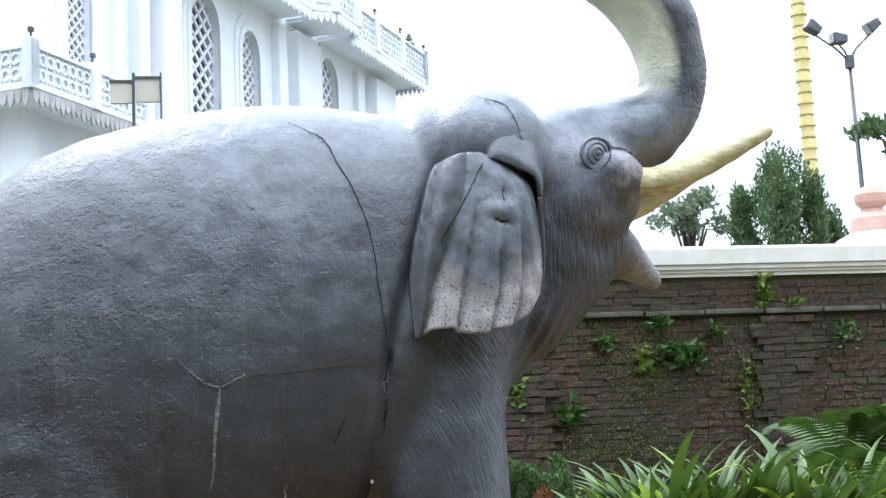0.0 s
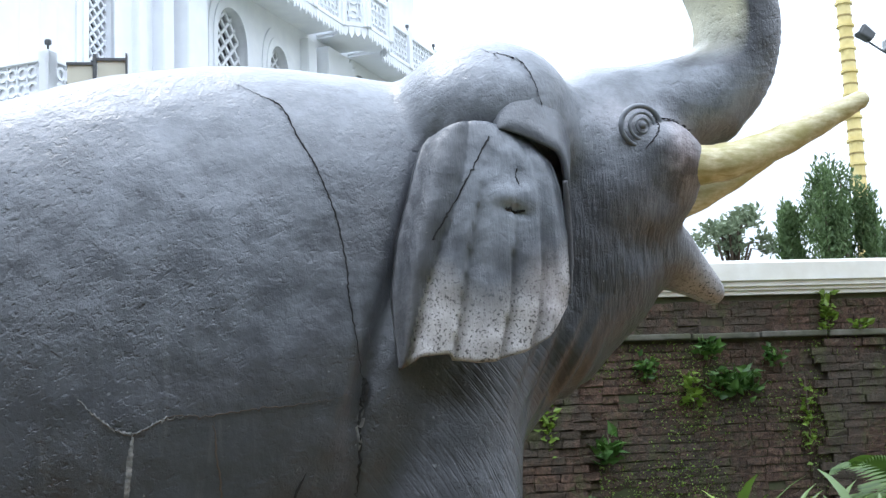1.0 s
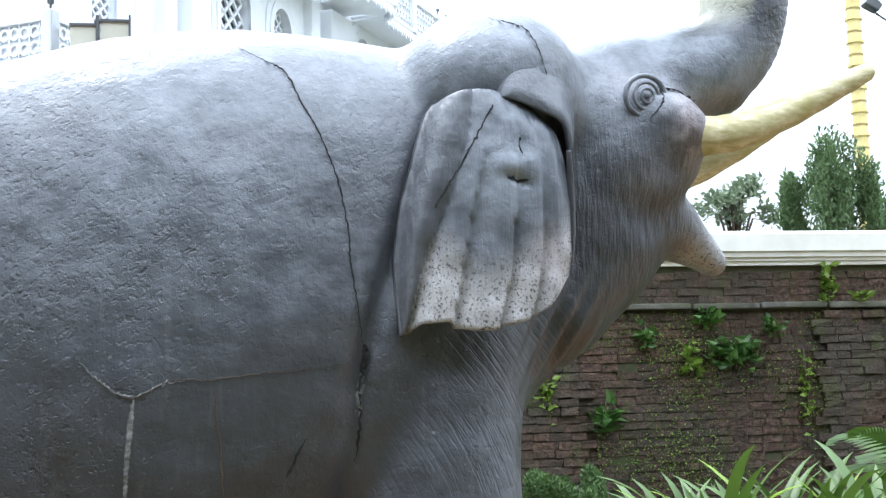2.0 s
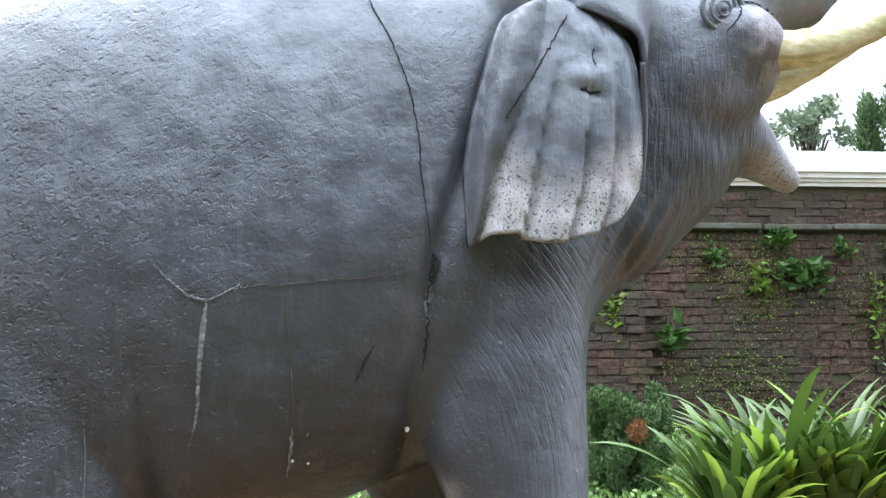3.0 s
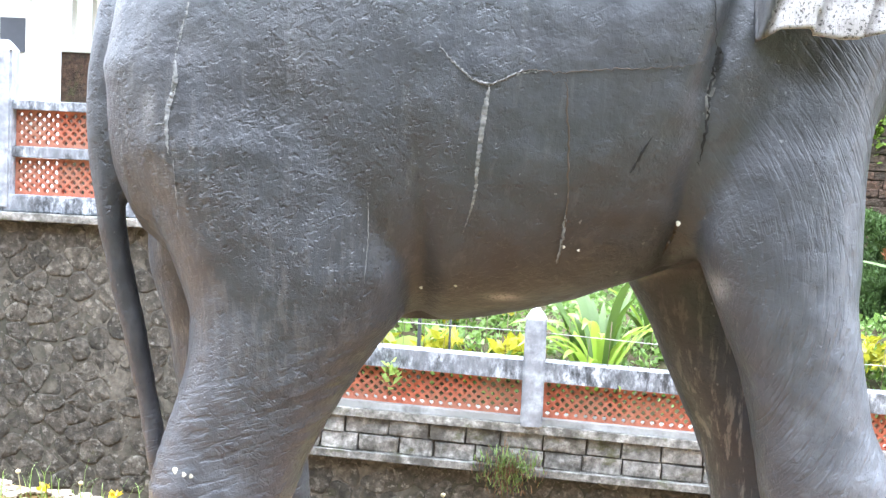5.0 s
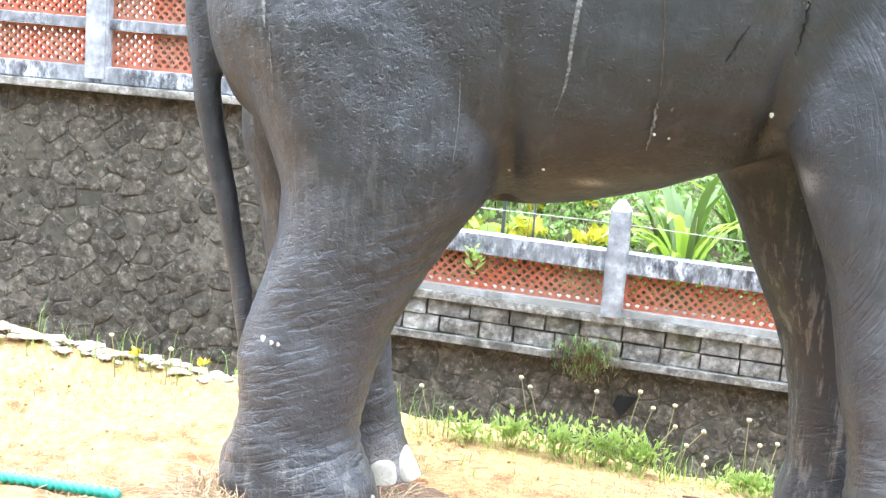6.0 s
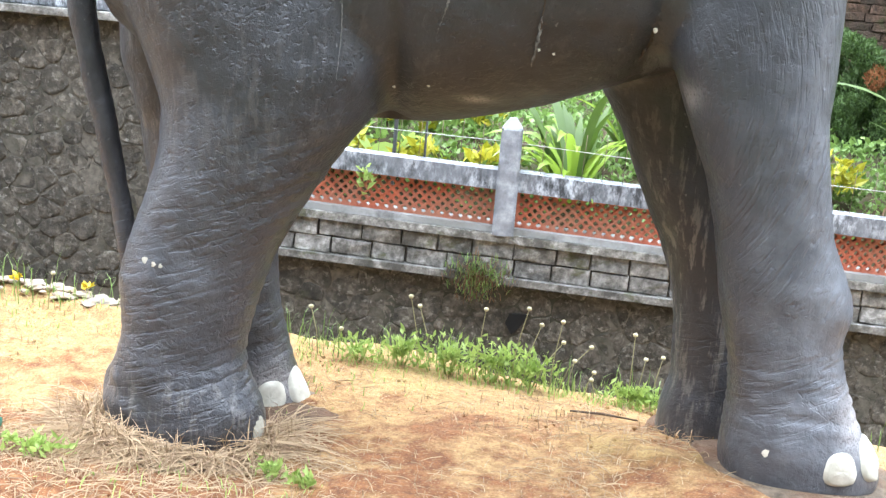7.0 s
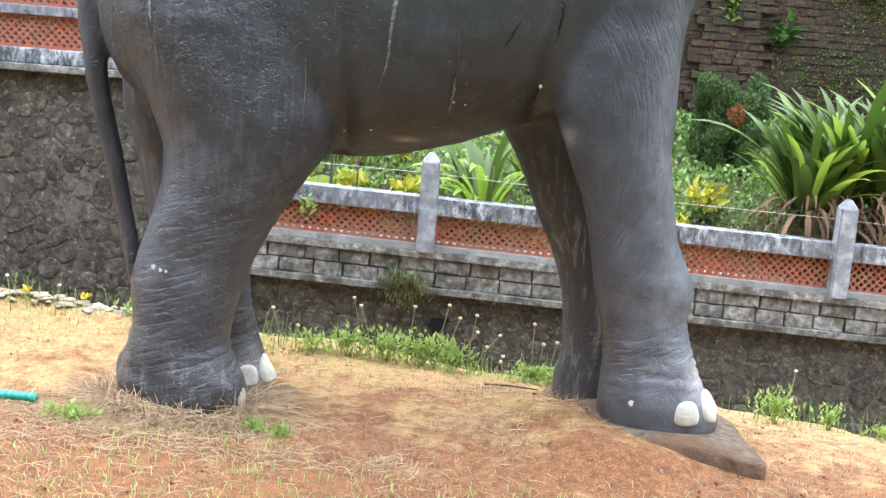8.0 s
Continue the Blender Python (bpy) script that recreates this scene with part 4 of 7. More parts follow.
for k, (x, za, zb) in enumerate(((-0.558, 1.4, 1.11),)):
    seam([(x, za), (x + 0.004, (za + zb) / 2), (x - 0.002, zb)], 0.003, 2, 0.0015, 60, lift=0.0006, seed=60 + k)
for x, z, r in ((0.083, 1.249, 0.006), (0.037, 1.257, 0.005), (-0.291, 1.115, 0.007), (-0.402, 1.096, 0.007), (-1.134, 0.493, 0.012), (-1.102, 0.487, 0.009), (-1.079, 0.484, 0.008), (0.382, 1.342, 0.009), (0.869, 0.076, 0.014), (-1.262, 0.851, 0.006)):
    y = on_skin(x, z) - 0.002
    ring = [(x + r * math.cos(a) * (0.8 + 0.3 * math.sin(3 * a + x * 50)), y - 0.002, z + r * math.sin(a)) for a in np.linspace(0, 2 * math.pi, 9)[:-1]]
    add_piece(ring + [(x, y - 0.004, z)], [(i, (i + 1) % 8, 8) for i in range(8)], 5)

# eye: raised rings round a small ball
ex, ez = 1.395, 2.668
ey = on_skin(ex, ez) - 0.004
tilt = Matrix.Translation((ex, ey, ez)) @ Matrix.Rotation(radians(96), 4, "X") @ Matrix.Rotation(radians(14), 4, "Y")
for R, r, squash in ((0.074, 0.0095, 0.9), (0.046, 0.006, 0.95), (0.024, 0.0045, 1.0)):
    vs, fs = [], []
    for i in range(36):
        a = 2 * math.pi * i / 36
        for j in range(8):
            b = 2 * math.pi * j / 8
            vs.append(tilt @ Vector(((R + r * math.cos(b)) * math.cos(a), (R + r * math.cos(b)) * math.sin(a) * squash, r * math.sin(b) + (0.078 - R) * 0.25)))
            fs.append((i * 8 + j, ((i + 1) % 36) * 8 + j, ((i + 1) % 36) * 8 + (j + 1) % 8, i * 8 + (j + 1) % 8))
    add_piece(vs, fs, 0, wear_skylight=0.9, wrinkle=0.3)
vs, fs = [], []
for i in range(7):
    for j in range(14):
        a, b = math.pi / 2 * i / 6, 2 * math.pi * j / 14
        vs.append(tilt @ Vector((0.013 * math.sin(a) * math.cos(b) - 0.002, 0.013 * math.sin(a) * math.sin(b), 0.016 + 0.011 * math.cos(a))))
for i in range(6):
    for j in range(14):
        fs.append((i * 14 + j, (i + 1) * 14 + j, (i + 1) * 14 + (j + 1) % 14, i * 14 + (j + 1) % 14))
add_piece(vs, fs, 0, wear_skylight=0.6)

# tusks
for y0, y1, dz in ((4.03, 4.06, 0.0), (4.57, 4.56, -0.055)):
    P = curve_pts([(1.5, y0, 2.55, 0.066), (1.63, y0, 2.55, 0.065), (1.76, y0, 2.575, 0.06), (1.95, y1, 2.652, 0.051), (2.12, y1, 2.735, 0.039), (2.215, y1, 2.782, 0.03), (2.238, y1, 2.794, 0.012)], 30)
    P[:, 2] += dz + (0.0 if dz == 0 else 0.06) * np.clip((P[:, 0] - 1.6) / 0.6, 0, 1)
    vs, fs = tube_data(P[:, :3], P[:, 3] * (1 + 0.03 * np.sin(np.arange(30) * 1.9)), 18)
    add_piece(vs, fs, 4)

# near ear: a thick pleated flap with a curled rim
NU, NV = 64, 56
ez_t = np.array([2.62, 2.57, 2.5, 2.42, 2.27, 2.12, 2.0, 1.86])
ear_l = np.array([0.69, 0.648, 0.622, 0.6, 0.556, 0.535, 0.54, 0.55])
ear_r = np.array([0.93, 0.99, 1.04, 1.06, 1.072, 1.07, 1.045, 0.98])
bu = np.array([0, 0.06, 0.14, 0.31, 0.34, 0.5, 0.62, 0.66, 0.8, 0.92, 1.0])
bz = np.array([1.885, 1.898, 1.922, 1.926, 1.91, 1.898, 1.9, 1.91, 1.925, 1.965, 2.06])
front, ba, bl = [], [], []
for j in range(NV + 1):
    v = j / NV
    for i in range(NU + 1):
        u = i / NU
        top = 2.6 + 0.03 * math.sin(math.pi * u)
        z = top * (1 - v) + float(np.interp(u, bu, bz)) * v
        xl, xr = np.interp(z, ez_t[::-1], ear_l[::-1]), np.interp(z, ez_t[::-1], ear_r[::-1])
        x = xl + (xr - xl) * u
        # pleats: slow swells that end in a sharp step, wider towards the hem
        edges = (0.04 + 0.36 * (1 - v) ** 0.8, 0.33 + 0.17 * (1 - v), 0.63 + 0.06 * (1 - v), 0.82, 1.001)
        lo = 0.0
        k = 0
        for e in edges:
            if u < e:
                break
            lo, k = e, k + 1
        hi = edges[min(k, 4)]
        s = (u - lo) / max(hi - lo, 1e-4)
        amp = (0.004 + 0.034 * min(1.0, max(0.0, (v - 0.25) / 0.6))) if k else 0.012
        step = amp * (1.0 - s) ** 0.7 - amp * 0.5 * math.sin(math.pi * s)
        y = 3.735 + step - 0.035 * math.sin(math.pi * u) * (1 - 0.3 * v) - 0.02 * v + (0.05 * (1 - v) ** 6)
        y += 0.045 * math.exp(-((u - 0.02) / 0.06) ** 2) + 0.03 * math.exp(-((u - 1) / 0.05) ** 2)
        if k == 0:
            y += -0.034 * math.sin(math.pi * s) ** 0.8 * (1 - 0.5 * v) + 0.01
        y += 0.016 * math.exp(-(((x - 0.905 - 0.3 * (z - 2.345)) / 0.045) ** 2 + ((z - 2.345 + 0.25 * (x - 0.9)) / 0.013) ** 2)) - 0.016 * math.exp(-(((x - 0.9) / 0.07) ** 2 + ((z - 2.39) / 0.035) ** 2))
        y += 0.0025 * math.sin(31 * x + 17 * z) * math.sin(23 * z - 11 * x) + 0.001 * math.sin(67 * x - 41 * z) * math.sin(53 * z + 29 * x)
        front.append((x, y, z))
        hem = max(0.0, min(1.0, (v - 0.62 + 0.06 * math.sin(9 * u)) / 0.2)) * (1.0 if k else 0.1)
        ba.append(hem)
        bl.append(0.95 * math.exp(-(((x - 0.9) / 0.16) ** 2 + ((z - 2.42) / 0.16) ** 2)) + (0.35 if k else 0.12))
W1 = NU + 1
fs = []
back_off = len(front)
for j in range(NV):
    for i in range(NU):
        a = j * W1 + i
        fs.append((a, a + W1, a + W1 + 1, a + 1))
        fs.append((back_off + a, back_off + a + 1, back_off + a + W1 + 1, back_off + a + W1))
for i in range(NU):
    a = NV * W1 + i
    fs.append((a, back_off + a, back_off + a + 1, a + 1))
    fs.append((i, i + 1, back_off + i + 1, back_off + i))
for j in range(NV):
    a, b = j * W1, j * W1 + NU
    fs.append((a, back_off + a, back_off + a + W1, a + W1)[::-1])
    fs.append((b, b + W1, back_off + b + W1, back_off + b)[::-1])
back = [(x, y + 0.03, z) for x, y, z in front]
ba, bl = np.array(ba * 2), np.array(bl * 2)
add_piece(front + back, fs, 0, bare=ba, wear_skylight=bl, rosy=ba * 0 + np.array([0.6 * max(0.0, 1 - abs(p[0] - 1.0) / 0.09) * max(0.0, 1 - abs(p[2] - 2.1) / 0.16) for p in front] * 2), wrinkle=np.full(len(ba), 0.3))
# brow fold that hangs over the top of the ear, and the thin rim below it
top_line = curve_pts([(0.858, 2.63), (0.92, 2.7), (1.03, 2.715), (1.135, 2.64), (1.155, 2.52), (1.11, 2.37)], 30)
lip_line = curve_pts([(0.862, 2.61), (0.9, 2.603), (0.98, 2.57), (1.06, 2.525), (1.08, 2.46), (1.084, 2.365)], 30)
vs, fs = [], []
for i, ((xa, za), (xb, zb)) in enumerate(zip(top_line, lip_line)):
    t = i / 29
    out = 3.73 + 0.02 * (2 * t - 1) ** 2 + 0.03 * max(0.0, 1 - t / 0.2) ** 2 + (0.04 if i in (0, 29) else 0.0)
    ya = on_skin(xa, za) + 0.007
    row = [(xa, ya, za)]
    for s_ in (0.35, 0.7):
        row.append((xa + (xb - xa) * s_, ya + (out - ya) * (0.75 * s_ + 0.25 * math.sin(s_ * math.pi / 2)), za + (zb - za) * s_ + 0.004))
    row += [(xb, out, zb), (xb - 0.004, out + 0.006, zb - 0.006), (xb - 0.006, out + 0.016, zb - 0.001), (xb - 0.004, 3.8, zb + 0.02)]
    vs += row
for i in range(29):
    for j in range(6):
        a0 = i * 7 + j
        fs.append((a0, a0 + 1, a0 + 8, a0 + 7))
add_piece(vs, fs, 0, wrinkle=0.2, wear_skylight=0.35)
P = curve_pts([(1.07, 3.74, 2.44, 0.008), (1.076, 3.755, 2.34, 0.011), (1.079, 3.77, 2.2, 0.011), (1.072, 3.77, 2.1, 0.006)], 24)
vs, fs = tube_data(P[:, :3], P[:, 3], 10)
add_piece(vs, fs, 0, wrinkle=0.2)

# crease between the ear's outer roll and its panel, and a short split
EAR = np.array(front)
def ear_line(pts, r, n, seed):
    rg = np.random.default_rng(seed)
    L_ = curve_pts([(a, 0, b) for a, b in pts], n)
    L_[1:-1, [0, 2]] += rg.normal(0, 0.002, (n - 2, 2))
    path = []
    for p in L_:
        k_ = np.argmin((EAR[:, 0] - p[0]) ** 2 + (EAR[:, 2] - p[2]) ** 2)
        path.append((p[0], EAR[k_, 1] - 0.0015, p[2]))
    v_, f_ = tube_data(path, [r * (0.5 + rg.random()) for _ in path], 6)
    add_piece(v_, f_, 1)


ear_line([(0.84, 2.575), (0.78, 2.47), (0.71, 2.35), (0.652, 2.262)], 0.0022, 50, 1)
ear_line([(0.918, 2.475), (0.912, 2.45), (0.92, 2.425)], 0.0018, 14, 2)
ear_line([(0.875, 2.352), (0.905, 2.342), (0.935, 2.345)], 0.0035, 18, 3)

# toenails: low painted shells that follow the foot
def field_at(p):
    q = (np.array(p) - LO) / H
    i = np.clip(np.floor(q).astype(int), 0, N - 2)
    f = q - i
    c = FIELD[i[0]:i[0] + 2, i[1]:i[1] + 2, i[2]:i[2] + 2].astype(float)
    c = c[0] * (1 - f[0]) + c[1] * f[0]
    c = c[0] * (1 - f[1]) + c[1] * f[1]
    return c[0] * (1 - f[2]) + c[1] * f[2]


def nail(px_, py_, z, yaw, hw, hh, flare=0.12, rise=0.009):
    out = np.array((math.cos(radians(yaw)), math.sin(radians(yaw)), 0.0))
    side = np.array((-out[1], out[0], 0.0))
    vs, fs = [], []
    RN, TN = 6, 24
    for i in range(RN + 1):
        for j in range(TN):
            th = 2 * math.pi * j / TN
            ct, st = math.cos(th), math.sin(th)
            k = (abs(ct) ** 2.8 + abs(st) ** 2.8) ** (-1 / 2.8) * i / RN * (1 + 0.03 * math.sin(3 * th + px_ * 20))
            u, v = k * ct, k * st
            o = np.array((px_, py_, z + hh * v)) + side * hw * u * (1 - flare * v)
            t = 0.12
            while t > -0.16 and field_at(o + out * t) > 0:
                t -= 0.003
            vs.append(o + out * (t + 0.006 + rise * (1 - (i / RN) ** 3) - (0.02 if i == RN else 0.0)))
    for i in range(RN):
        for j in range(TN):
            fs.append((i * TN + j, (i + 1) * TN + j, (i + 1) * TN + (j + 1) % TN, i * TN + (j + 1) % TN))
    add_piece(vs, fs, 5)


for row in ((1.09, 3.9, 0.048, -76, 0.062, 0.058), (1.194, 3.93, 0.062, -42, 0.055, 0.07), (1.246, 4.04, 0.048, -3, 0.05, 0.06),
            (-0.767, 3.97, -0.051, -42, 0.042, 0.055), (-0.815, 4.45, -0.103, -78, 0.06, 0.056), (-0.683, 4.47, -0.089, -38, 0.066, 0.068, 0.2), (1.02, 4.45, -0.018, -40, 0.05, 0.06)):
    nail(*row)

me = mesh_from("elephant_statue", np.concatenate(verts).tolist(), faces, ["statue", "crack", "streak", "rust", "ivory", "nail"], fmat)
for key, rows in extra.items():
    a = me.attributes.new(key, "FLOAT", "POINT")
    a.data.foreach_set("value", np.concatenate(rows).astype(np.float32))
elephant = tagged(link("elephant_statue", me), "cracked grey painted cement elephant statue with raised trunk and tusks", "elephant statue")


# ---- ground, one sheet to the horizon ----
gx = np.unique(np.concatenate([-np.geomspace(4, 900, 26)[::-1], np.arange(-4, 4.01, 0.05), np.geomspace(4.1, 900, 26)]))
gy = np.unique(np.concatenate([-np.geomspace(2, 900, 24)[::-1], np.arange(-2, 2.0, 0.25), np.arange(2.0, 5.8, 0.05), np.geomspace(5.9, 1500, 30)]))
GXX, GYY = np.meshgrid(gx, gy, indexing="ij")
P = np.stack([GXX.ravel(), GYY.ravel(), np.zeros(GXX.size)], 1)
edge = 0.05 * np.sin(P[:, 0] * 3.1) + 0.03 * np.sin(P[:, 0] * 7.7 + 1)
gz = ground_z(P[:, 0], P[:, 1] + edge)
local = np.exp(-((P[:, 0] / 6) ** 4)) * np.exp(-(((P[:, 1] - 3) / 4) ** 4))
gz = gz + local * (0.018 * waves(P, 4.0, 11) + 0.01 * waves(P, 15.0, 12, 2))
P[:, 2] = gz
nx, ny = len(gx), len(gy)
ii, jj = np.meshgrid(np.arange(nx - 1), np.arange(ny - 1), indexing="ij")
a = (ii * ny + jj).ravel()
me = mesh_from("ground", P.tolist(), np.stack([a, a + ny, a + ny + 1, a + 1], 1).tolist(), ["soil"])
tagged(link("ground", me), "orange soil mound with dry trampled grass", "ground", kind="structure")


def gz_at(x, y):
    return float(ground_z(np.array(x), np.array(y)))


# ---- sloping retaining wall with a low grille parapet ----
WY = 6.8
X0, X1 = -1.55, 8.0


def rail_z(x):
    return 0.41 - 0.035 * x


def sloped_box(bm, x0, x1, y0, y1, a, b, seg=1):
    """A bar that follows the parapet's slope, between heights a and b from its top."""
    rings = []
    for i in range(seg + 1):
        x = x0 + (x1 - x0) * i / seg
        z = rail_z(x)
        rings.append([(x, y0, z + a), (x, y1, z + a), (x, y1, z + b), (x, y0, z + b)])
    prism(bm, rings[0], rings)
    bmesh.ops.recalc_face_normals(bm, faces=bm.faces[:])
    return bm


wall_main = tagged(empty("wall_north", (0, 0, 0)), "dark rubble retaining wall with grey block courses and terracotta grille parapet", "wall", kind="structure")
part("core", sloped_box(bmesh.new(), X0, X1, WY + 0.05, WY + 0.4, -0.57, -0.34), "block_joint", wall_main)
part("core", sloped_box(bmesh.new(), X0, X1, WY + 0.0325, WY + 0.4, -2.2, -0.58), "stone_joint", wall_main)
part("block_backing", sloped_box(bmesh.new(), X0, X1, WY + 0.02, WY + 0.05, -0.57, -0.372), "block_joint", wall_main)
part("kerb", sloped_box(bmesh.new(), X0, X1, WY - 0.005, WY + 0.2, -0.34, -0.305, 12), "grey_wash", wall_main, "greyed kerb under the grille")
part("kerb", sloped_box(bmesh.new(), X0, X1, WY - 0.028, WY + 0.2, -0.385, -0.342, 12), "block", wall_main, "greyed lower kerb step")
part("ledge", sloped_box(bmesh.new(), X0, X1, WY - 0.05, WY + 0.05, -0.61, -0.572, 12), "block", wall_main)
part("top_rail", sloped_box(bmesh.new(), X0, X1, WY - 0.01, WY + 0.12, -0.105, 0.0, 12), "whitewash", wall_main, "whitewashed concrete rail with black mould")


def grille(name, parent, x0, x1, y, zf, h, material="terracotta", rows=4):
    """A pierced clay panel: a diamond net of cells, each with a worn eight-sided hole through it, above zf(x)."""
    bm = bmesh.new()
    rng = random.Random(int(x0 * 100) + 7)
    p = h / rows
    cols = max(1, round((x1 - x0) / p))
    q = (x1 - x0) / cols

    def at(x, z, d):
        return bm.verts.new((x, y + d, zf(x) + z))

    def solid(pts):
        bm.faces.new([at(a, b, 0.0) for a, b in pts])

    for j in range(2 * rows + 1):
        for i in range(cols + 1):
            cx, cz = x0 + (i + 0.5 * (j % 2)) * q, j * p / 2
            if cx > x1 + 0.001:
                continue
            hx, hz = q / 2, p / 2
            corners = [(cx + hx, cz), (cx, cz + hz), (cx - hx, cz), (cx, cz - hz)]
            if cx < x0 + 0.01 or cx > x1 - 0.01 or j in (0, 2 * rows):
                keep = [(min(max(a, x0), x1), min(max(b, 0), h)) for a, b in corners]
                keep = [c for n, c in enumerate(keep) if c not in keep[:n]]
                if len(keep) > 2:
                    solid(keep)
                continue
            k = rng.uniform(0.5, 0.64)
            rim, edge, deep = [], [], []
            for n in range(8):
                a = math.pi / 4 * n
                s_ = k * (1.0 if n % 2 == 0 else 0.84) * rng.uniform(0.93, 1.07)
                ca, sa = math.cos(a), math.sin(a)
                if n % 2 == 0:
                    edge.append(at(cx + hx * ca, cz + hz * sa, 0.0))
                else:
                    edge.append(at(cx + hx * ca * 0.7071, cz + hz * sa * 0.7071, 0.0))
                rim.append(at(cx + hx * s_ * ca, cz + hz * s_ * sa, 0.002))
                deep.append(at(cx + hx * s_ * ca, cz + hz * s_ * sa, 0.035))
            for n in range(8):
                m = (n + 1) % 8
                bm.faces.new((edge[n], edge[m], rim[m], rim[n]))
                bm.faces.new((rim[n], rim[m], deep[m], deep[n]))
    return part(name, bm, material, parent, "terracotta grille with diamond holes")


POSTS = (-0.02, 2.64, 5.3)
cuts = [X0, *POSTS, X1]
for i, (a, b) in enumerate(zip(cuts, cuts[1:])):
    grille("grille", wall_main, a + (0.06 if i else 0), b - 0.06, WY + 0.04, lambda x: rail_z(x) - 0.308, 0.205)


def post(x, y, z0, z1, parent, w=0.115):
    """A square concrete post with a pointed top and worn edges."""
    bm = bmesh.new()
    h = w / 2
    rings = [[(x - a, y - a, z), (x + a, y - a, z), (x + a, y + a, z), (x - a, y + a, z)] for a, z in ((h, z0), (h * 1.02, (z0 + z1) / 2), (h * 0.97, z1 - 0.06), (h * 0.9, z1 - 0.05), (h * 0.3, z1))]
    prism(bm, rings[0], rings)
    bmesh.ops.recalc_face_normals(bm, faces=bm.faces[:])
    bmesh.ops.bevel(bm, geom=[e for e in bm.edges if abs(e.verts[0].co.z - e.verts[1].co.z) > 0.1], offset=0.012, segments=2, affect="EDGES")
    return part("post", bm, "post_wash", parent, "whitewashed concrete post with pointed top")


for x in POSTS:
    post(x, WY + 0.01, rail_z(x) - 0.345, rail_z(x) + 0.285, wall_main)

# high stretch of the wall, with a taller double grille
LX0, LX1, LY = -7.0, -1.6, 6.6
wall_high = tagged(empty("wall_west", (0, 0, 0)), "tall dark rubble wall topped by a double terracotta grille", "wall", kind="structure")
part("core", new_box(LX0, LX1, LY + 0.0325, LY + 0.45, -1.6, 1.03), "stone_joint", wall_high)
part("kerb", new_box(LX0, LX1, LY - 0.02, LY + 0.25, 1.075, 1.165, bevel=0.008), "whitewash", wall_high, "whitewashed kerb stained black")
part("drip_ledge", new_box(LX0, LX1, LY - 0.05, LY + 0.25, 1.03, 1.073, bevel=0.006), "block", wall_high)
part("middle_rail", new_box(LX0, LX1, LY + 0.0, LY + 0.11, 1.362, 1.418, bevel=0.006), "whitewash", wall_high)
part("top_rail", new_box(LX0, LX1, LY - 0.01, LY + 0.12, 1.61, 1.66, bevel=0.006), "whitewash", wall_high)
for x in (-2.87, -5.5):
    post(x, LY + 0.03, 1.1, 1.97, wall_high, 0.125)
for a, b in ((LX0, -5.56), (-5.44, -2.935), (-2.805, LX1)):
    grille("grille", wall_high, a, b, LY + 0.04, lambda x: 1.165, 0.195, rows=4)
    grille("grille", wall_high, a, b, LY + 0.04, lambda x: 1.42, 0.19, rows=4)

# ---- garden terrace behind the parapet ----
def garden_z(x, y):
    t = np.clip((y - 7.1) / 2.8, 0, 1)
    front = np.clip((7.45 - y) / 0.4, 0, 1)
    return rail_z(x) - 0.17 + (0.55 + 0.03 * x) * t**0.8 - 0.24 * front * front


gx2 = np.linspace(-1.6, 12, 70)
gy2 = np.linspace(6.92, 10.1, 26)
A, B = np.meshgrid(gx2, gy2, indexing="ij")
T = np.stack([A.ravel(), B.ravel(), garden_z(A.ravel(), B.ravel())], 1)
T[:, 2] += 0.025 * waves(T, 5.0, 21)
ii, jj = np.meshgrid(np.arange(69), np.arange(25), indexing="ij")
a = (ii * 26 + jj).ravel()
tagged(link("garden_bed", mesh_from("garden_bed", T.tolist(), np.stack([a, a + 26, a + 27, a + 1], 1).tolist(), ["garden_soil"])), "sloping planted bed behind the parapet, soil darkened for leaf shade", "garden bed", kind="structure")

# ---- old laterite wall with white coping ----
LW = 10.0
wall_lat = tagged(empty("wall_laterite", (0, 0, 0)), "old mossy laterite brick wall with white plastered coping", "wall", kind="structure")
part("core", new_box(0.2, 13, LW + 0.012, LW + 0.5, -0.5, 2.77), "laterite_joint", wall_lat)
bm = bmesh.new()
prof = [(0.45, 2.77), (-0.03, 2.77), (-0.03, 2.8), (-0.05, 2.805), (-0.05, 2.83), (-0.075, 2.835), (-0.075, 2.87), (-0.1, 2.88), (-0.1, 3.02), (-0.08, 3.045), (0.45, 3.05)]
prism(bm, prof, [[(x, LW + o, z) for o, z in prof] for x in (0.2, 4.0, 8.0, 13.0)])
bmesh.ops.recalc_face_normals(bm, faces=bm.faces[:])
part("coping", bm, "coping", wall_lat, "cream-white moulded plaster coping")
bm = bmesh.new()
random.seed(4)
for i in range(22):
    x = 0.2 + i * 0.58
    box(bm, x, x + 0.56, LW - 0.055 - 0.012 * random.random(), LW + 0.04, 2.415 + 0.008 * random.random(), 2.46 + 0.01 * random.random(), bevel=0.012)
part("string_course", bm, "ledge", wall_lat, "mossy projecting stone course")

# ---- palace-like building far behind ----
def arch_pts(s0, s1, z1, z2, n=9):
    """A pointed arch from one spring to the other."""
    m, w = (s0 + s1) / 2, (s1 - s0) / 2
    left = []
    for i in range(n):
        t = i / (n - 1)
        left.append((s0 + w * (1 - math.cos(t * math.pi / 2)) ** 1.15 * 1.0, z1 + (z2 - z1) * math.sin(t * math.pi / 2) ** 0.9))
    right = [(2 * m - x, z) for x, z in reversed(left[:-1])]
    return left + right


